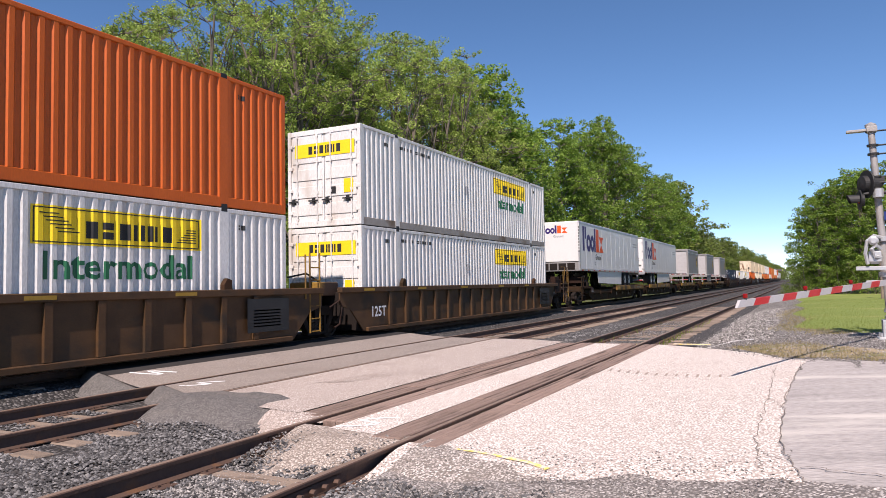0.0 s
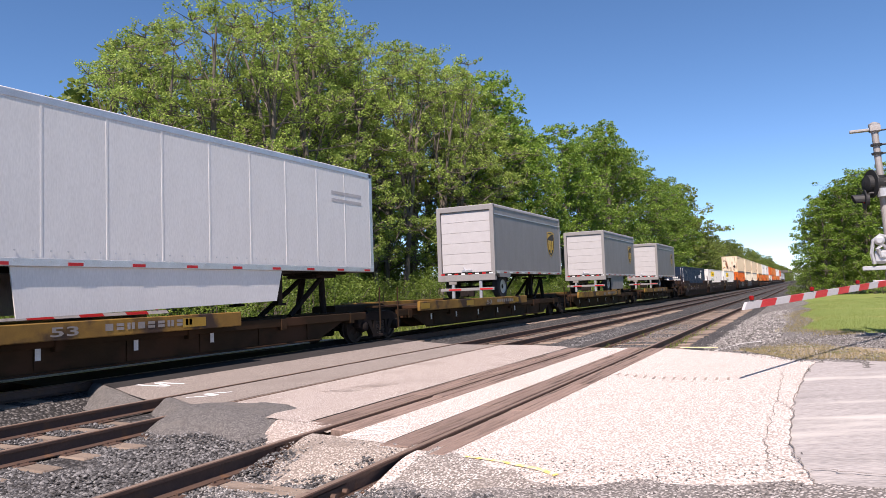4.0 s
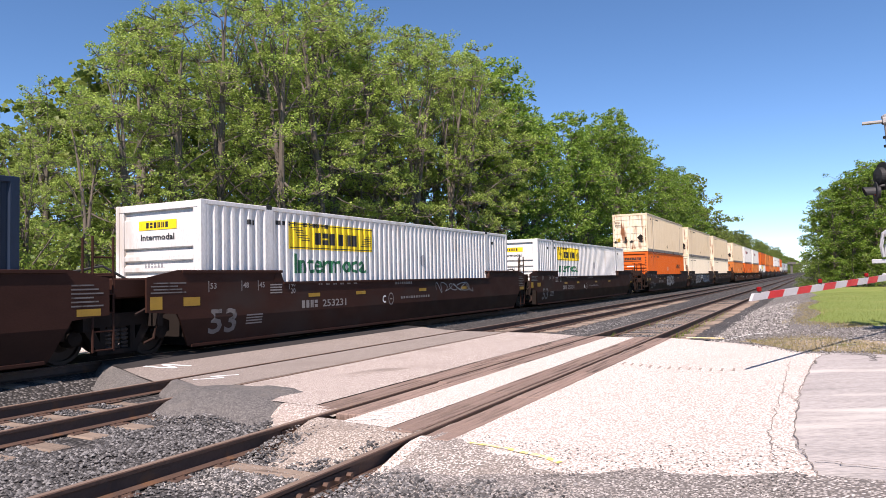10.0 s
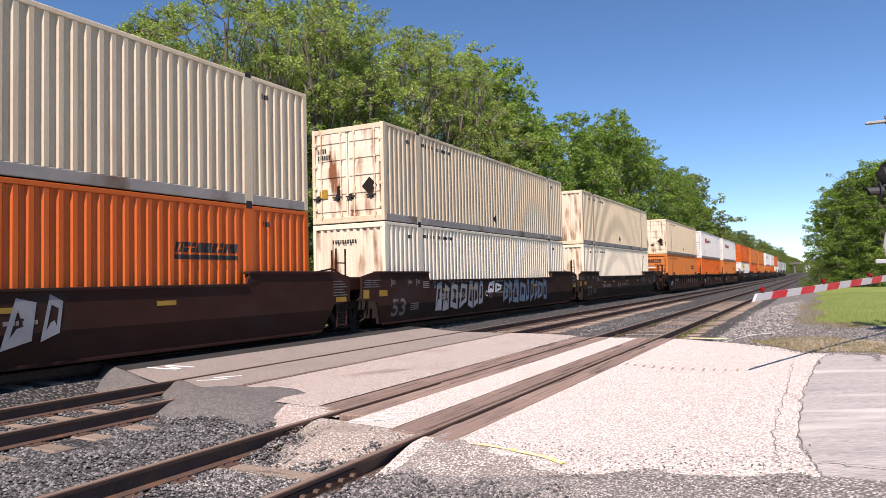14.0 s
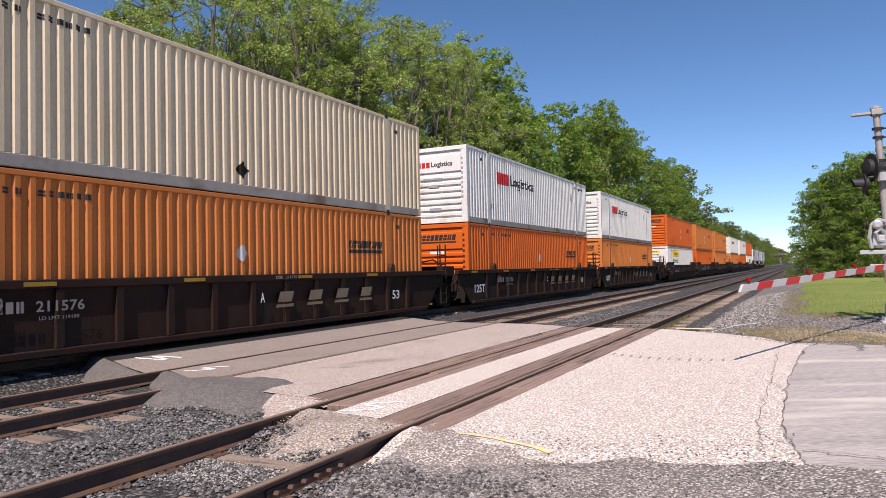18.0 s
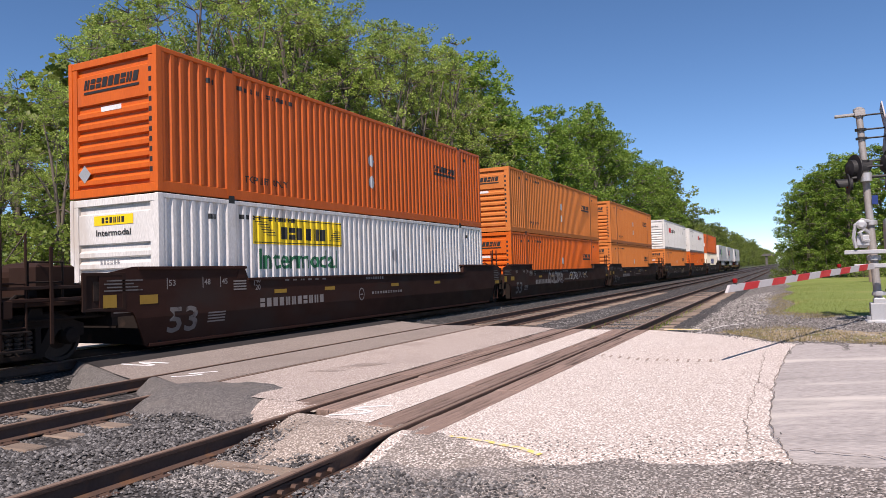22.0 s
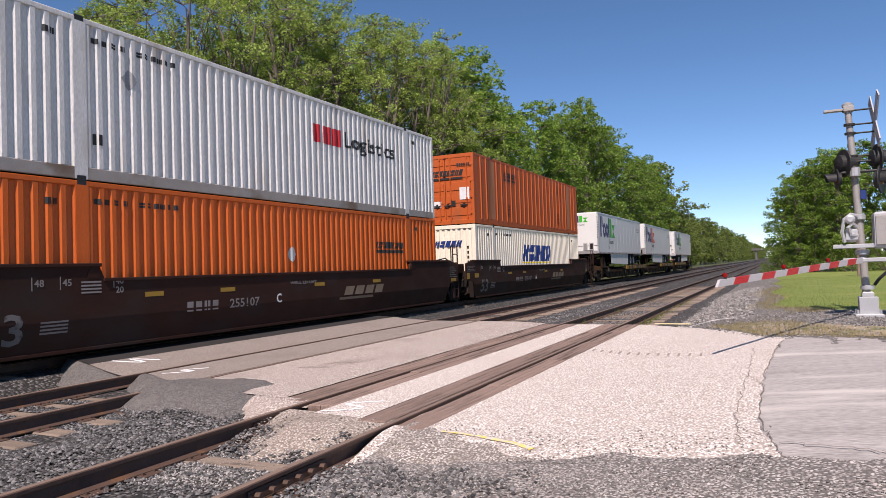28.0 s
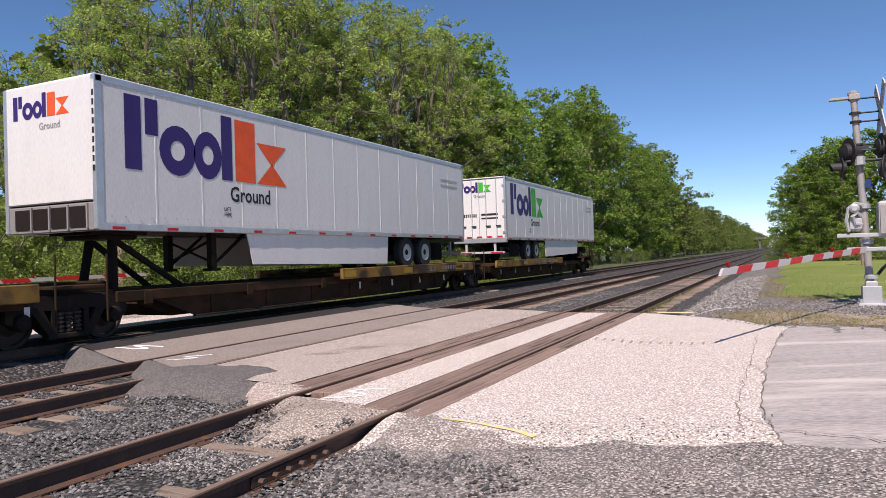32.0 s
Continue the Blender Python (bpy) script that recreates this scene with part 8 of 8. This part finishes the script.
    part("hose_loop", Mesh().pipe([(-0.16, 0.12, 1.92), (-0.2, 0.24, 1.96), (-0.24, 0.36, 1.86), (-0.24, 0.4, 1.62), (-0.22, 0.36, 1.42)], 0.035), GALV, gm)
    part("hose_loop", Mesh().pipe([(-0.2, 0.14, 1.7), (-0.26, 0.22, 1.78), (-0.28, 0.3, 1.7), (-0.26, 0.24, 1.56), (-0.2, 0.14, 1.54)], 0.04), GALV, gm)
    part("crank_housing", Mesh().box(-0.24, 0.0, 0.14, 0.34, 1.42, 1.7, 0.05).lathe([(0.05, -0.06), (0.09, -0.03), (0.09, 0.03), (0.05, 0.06)], 12, "x", (-0.26, 0.26, 1.86)), GALV, gm)
    part("conduit", Mesh().pipe([(0.0, -0.3, 1.3), (-0.08, -0.42, 1.12), (-0.06, -0.36, 0.86), (-0.02, -0.2, 0.7), (0.0, -0.12, 0.58)], 0.03), BLACK, sg)
    part("number_tag", Mesh().box(-0.1, -0.085, -0.05, 0.05, 2.25, 2.42), BLUE, sg, "blue tag")
    # arm: tapered boards in red and white
    a, b = Vector((-0.4, 0.1, 1.07)), Vector(arm_tip)
    n = 13
    d = (b - a) / n
    side = Vector((-d.y, d.x, 0)).normalized() * 0.02
    for i in range(n):
        p, q = a + d * i, a + d * (i + 1)
        h0 = 0.054 - 0.005 * i / n
        sl = Vector((d.x, d.y, 0)).normalized() * -0.09
        m = Mesh()
        pts = []
        for s in (-1, 1):
            pts += [p + side * s + Vector((0, 0, -h0)), q + side * s + Vector((0, 0, -h0)), q + side * s + Vector((0, 0, h0)) + sl, p + side * s + Vector((0, 0, h0)) + sl]
        m.add(pts, [(0, 1, 2, 3), (7, 6, 5, 4), (0, 4, 5, 1), (1, 5, 6, 2), (2, 6, 7, 3), (3, 7, 4, 0)])
        # white bands take a grey paint that holds the near side's shade
        part("arm_board", m, RED if i % 2 else GREYD, sg, "red band" if i % 2 else "white band")
    for f in (0.985 - 0.03, 0.62, 0.3):
        p = a + (b - a) * f
        lamp = part("arm_lamp", Mesh().lathe([(0.02, 0.06), (0.032, 0.07), (0.034, 0.11), (0.02, 0.125)], 12, "z", p), LENS, sg, "small red arm lamp")
        part("lamp_bracket", Mesh().box(p.x - 0.02, p.x + 0.02, p.y - 0.02, p.y + 0.02, p.z + 0.04, p.z + 0.08), BLACK, lamp)
    return sg


crossing_signal("crossing_signal", (15.87, -1.53, 0.3), (0.0, 0.19), (10.12 - 15.87, 0.82 + 1.48, 1.15 - 0.3), "grey crossing signal mast with black lamps and lowered striped gate")
# the far road side: its gate is seen between and under the cars
crossing_signal("crossing_signal", (6.4, 17.4, 0.08), (0.0, 0.0), (8.8, -0.2, 1.12), "crossing signal beyond the tracks with lowered striped gate")

def surf(x, y):
    if y > Y2 + 0.8:
        return to_main_z(x, y)
    if y > Y2 - 0.75:
        return -0.01
    if y > T1L:
        return between_z(x, y)
    if y > T1R:
        return -0.012
    if x > 11.3 and y < np.interp(x, [11.3, 12.9, 15.7, 17], [0.1, 0.32, 1.6, 2.6]):
        return verge(x, y) + 0.015
    return road_z(x, y) + 0.001


# wooden pole at the edge of the wood and further posts
for x, y, h in ((16.6, 20.0, 4.4),):
    p = thing("wooden_post", "bare weathered wooden post at the wood's edge", "post", (x, y, earth(x, y)))
    part("pole", Mesh().tube((0, 0, -0.3), (0.03, 0, h), 0.1, 10, 0.085), TIE, p)
pole = thing("utility_pole", "weathered wooden pole beyond the lawn", "pole", (44, -3.9, earth(44, -3.9)))
part("pole", Mesh().tube((0, 0, -0.3), (0, 0, 3.6), 0.11, 10, 0.09), TIE, pole)

# road bridge far down the line
bridge = thing("road_bridge", "grey weathered concrete road bridge over the tracks far away", "bridge", (640, 0, 0))
part("deck", Mesh().box(-5, 5, -60, 70, 7.4, 8.5, 0.1), OLDCONC, bridge)
for y in (-4, 16.5):
    part("pier", Mesh().box(-4, 4, y - 0.8, y + 0.8, -0.5, 7.4, 0.1), OLDCONC, bridge)
part("parapet", Mesh().box(-5, -4.6, -60, 70, 8.5, 9.3), OLDCONC, bridge)


# paint left on the road by surveyors: open s-shaped strokes and a yellow line
def stroke(name, label, pts, w, m, z=0.006):
    """A painted stroke along points on the ground."""
    v, f = [], []
    for k, (x, y) in enumerate(pts):
        a, b = pts[max(0, k - 1)], pts[min(len(pts) - 1, k + 1)]
        d = Vector((b[0] - a[0], b[1] - a[1])).normalized() * w / 2
        for s in (-1, 1):
            px, py = x - s * d.y, y + s * d.x
            v.append((px, py, surf(px, py) + z))
    f = [(2 * i, 2 * i + 1, 2 * i + 3, 2 * i + 2) for i in range(len(pts) - 1)]
    f = [q[::-1] for q in f]
    return tagged(new(name, raw(name, v, f, m)), label, "road marking", kind="structure")


def ess(cx, cy, a, b):
    """An open s: an upper bar and a lower bar along a, b apart, joined by a rounded slanting stroke."""
    way = [(1.0, 0.5), (0.5, 0.5), (0.05, 0.47), (-0.2, 0.36), (-0.1, 0.18), (0.15, -0.02), (0.3, -0.22), (0.2, -0.38), (-0.1, -0.44), (-0.5, -0.46), (-1.0, -0.4)]
    return [(cx + a[0] * u + b[0] * w, cy + a[1] * u + b[1] * w) for u, w in way]


stroke("paint_mark_1", "white paint mark on the grey asphalt", ess(8.78, 10.15, (0.17, -0.4), (0.24, 0.3)), 0.085, WPAINT)
stroke("paint_mark_2", "white paint mark between the rails", ess(8.3, 8.5, (0.24, -0.25), (0.22, 0.22)), 0.08, WPAINT)
stroke("paint_mark_3", "white paint mark between the siding rails", ess(6.6, 4.3, (0.19, -0.29), (0.34, 0.22)), 0.062, WPAINT, 0.004)
stroke("paint_line_1", "yellow paint line on the road", [(5.79 - 0.004 * i - 0.0035 * i * i, 2.84 - 0.1 * i) for i in range(11)], 0.05, YPAINT)
stroke("paint_line_2", "white line across the gravel beyond the road", [(17.4, 2.3 - 0.12 * i) for i in range(12)], 0.09, WPAINT, 0.02)
for k, (x, y) in enumerate(((18.76, 4.4), (18.8, 2.6))):
    m = Mesh()
    m.box(x - 0.1, x + 0.1, y - 0.55, y + 0.35, -0.178 if y > 3.5 else -0.14, (-0.17 if y > 3.5 else -0.132))
    tagged(new("paint_patch_%d" % (k + 1), m.data("paint_patch", YPAINT)), "yellow paint on a tie beside the rail", "road marking", kind="structure")


# cracks in the asphalt: narrow open seams
def crack(name, pts, w):
    rnd = random.Random(len(pts) * 7 + int(pts[0][0] * 10))
    fine = []
    for (x0, y0), (x1, y1) in zip(pts, pts[1:]):
        for i in range(9):
            t = i / 9
            fine.append((x0 + (x1 - x0) * t + rnd.uniform(-0.03, 0.03), y0 + (y1 - y0) * t + rnd.uniform(-0.022, 0.022)))
    fine.append(pts[-1])
    return stroke(name, "crack in the old asphalt", fine, w, SEAM, 0.003)


crack("crack_1", LANE_SEAM[1:8], 0.008)
crack("crack_2", [(11.54, 0.38), (9.25, 0.36), (7.65, 0.37), (6.52, 0.39), (5.76, 0.33), (5.31, 0.29)], 0.007)
crack("crack_3", [(5.2, 0.16), (4.97, 0.01), (4.82, -0.14), (4.75, -0.31), (4.69, -0.48), (4.72, -0.9), (4.66, -1.5)], 0.014)
crack("crack_4", [(5.4, 0.05), (5.3, -0.2), (5.12, -0.6), (5.15, -1.1)], 0.01)
crack("crack_5", [(6.02, 0.36), (5.8, 0.28), (5.6, 0.16)], 0.006)
crack("crack_6", [(4.95, 0.0), (4.9, -0.3), (4.85, -0.7)], 0.011)
crack("crack_7", [(8.6, 0.37), (8.2, 0.28), (7.9, 0.21)], 0.005)


# grass: blades on the lawn's near edge, straw on the verge, tufts between the rails
def blades(name, label, count, spots, h, m, seed):
    rnd = np.random.default_rng(seed)
    V, F = [], []
    for _ in range(count):
        x, y, z = spots(rnd)
        a, b = rnd.uniform(0, 6.28), rnd.uniform(0, 6.28)
        hh, w = h * rnd.uniform(0.5, 1.3), h * 0.09
        k = len(V)
        lx, ly = math.cos(b) * hh * 0.5, math.sin(b) * hh * 0.5
        V += [(x - w * math.cos(a), y - w * math.sin(a), z), (x + w * math.cos(a), y + w * math.sin(a), z), (x + lx, y + ly, z + hh)]
        F.append((k, k + 1, k + 2))
    return tagged(new(name, raw(name, V, F, m)), label, "grass", kind="stuff")


def on_lawn(rnd):
    x = 17.8 + 26 * rnd.uniform() ** 1.6
    y = lawn_edge(x) + 0.25 * rnd.normal() - 9 * rnd.uniform() ** 1.3
    return x, y, lawn_z(x, y, lawn_edge(x)) - 0.004


def on_verge(rnd):
    x = rnd.uniform(11.5, 16.0)
    y = rnd.uniform(-4, 0.95)
    lo = np.interp(x, [11.5, 12.9, 14.2, 16.2], [-1.2, 0.3, 0.75, 1.4])
    y = lo - rnd.uniform() ** 1.5 * 1.3
    return x, y, verge(x, y) + 0.01


def on_rails(rnd):
    x = 17.3 + 14 * rnd.uniform() ** 1.5
    y = T1R + rnd.choice([-0.2, 0.15]) + rnd.normal() * 0.06 if rnd.uniform() < 0.7 else T1L + rnd.normal() * 0.1
    return x, y, -0.2


def far_strip(rnd):
    x = 18.0 + 40 * rnd.uniform()
    y = rnd.uniform(14.6, 18.5)
    return x, y, earth(x, y)


blades("grass_blades", "short green grass blades on the lawn", 30000, on_lawn, 0.036, BLADE, 1)
blades("dry_grass", "dry straw and weeds along the road edge", 2200, on_verge, 0.055, STRAW, 2)
blades("dry_fringe", "dry grass fringe at the rim of the lawn", 2600, lambda r: (lambda x: (lambda y: (x, y, verge(x, y) + 0.005))(lawn_edge(x) + r.normal() * 0.22))(17.4 + 16 * r.uniform() ** 1.4), 0.06, STRAW, 6)
blades("weeds", "green weeds growing beside the siding rails", 500, on_rails, 0.14, BLADE, 3)
blades("far_grass", "rough green grass beyond the tracks", 9000, far_strip, 0.28, BLADE, 4)


# prints that tyres left on the road: rows of short bars
def prints(name, label, a, b, count, bar, w):
    v, f = [], []
    for i in range(count):
        t = (i + 0.5) / count
        x, y = a[0] + (b[0] - a[0]) * t, a[1] + (b[1] - a[1]) * t
        p, q = (x - bar[0] / 2, y - bar[1] / 2), (x + bar[0] / 2, y + bar[1] / 2)
        d = Vector((bar[1], -bar[0])).normalized() * w / 2
        k = len(v)
        v += [(px, py, surf(px, py) + 0.005) for px, py in ((p[0] - d.x, p[1] - d.y), (q[0] - d.x, q[1] - d.y), (q[0] + d.x, q[1] + d.y), (p[0] + d.x, p[1] + d.y))]
        f.append((k, k + 1, k + 2, k + 3) if d.x * bar[1] - d.y * bar[0] < 0 else (k + 3, k + 2, k + 1, k))
    return tagged(new(name, raw(name, v, f, PRINT)), label, "road marking", kind="structure")


prints("tyre_print_1", "row of dusty tyre prints on the pale road", (12.05, 3.0), (10.9, 1.0), 12, (0.3, 0.02), 0.035)
prints("tyre_print_2", "faint tyre prints on the asphalt between the tracks", (8.9, 6.55), (10.1, 6.2), 8, (0.12, -0.5), 0.022)


# ---- what moves ----
def motions():
    """The train rolls towards and past the camera; its wheels turn while they pass."""
    times = [i * 2.0 for i in range(17)]
    for ob, s in MOVING:
        z = ob.location.z
        walk(ob, [(t, pose(s - ran(t), Y3, z)) for t in times])
    for w, x, s in SPIN:
        near = [i for i in range(0, 961) if -9 < s - ran(i / 30) < 42]
        if not near:
            continue
        turn = lambda i: -(ran(i / 30) / 0.42) * 180 / math.pi
        ids = [0] + near + [960]
        ids = sorted(set(ids))
        rows = []
        for i in ids:
            j = min(max(i, near[0]), near[-1])
            rows.append((i / 30, pose(x, 0, 0.42, 0, turn(j) % 360, 0)))
        walk(w, rows)


motions()
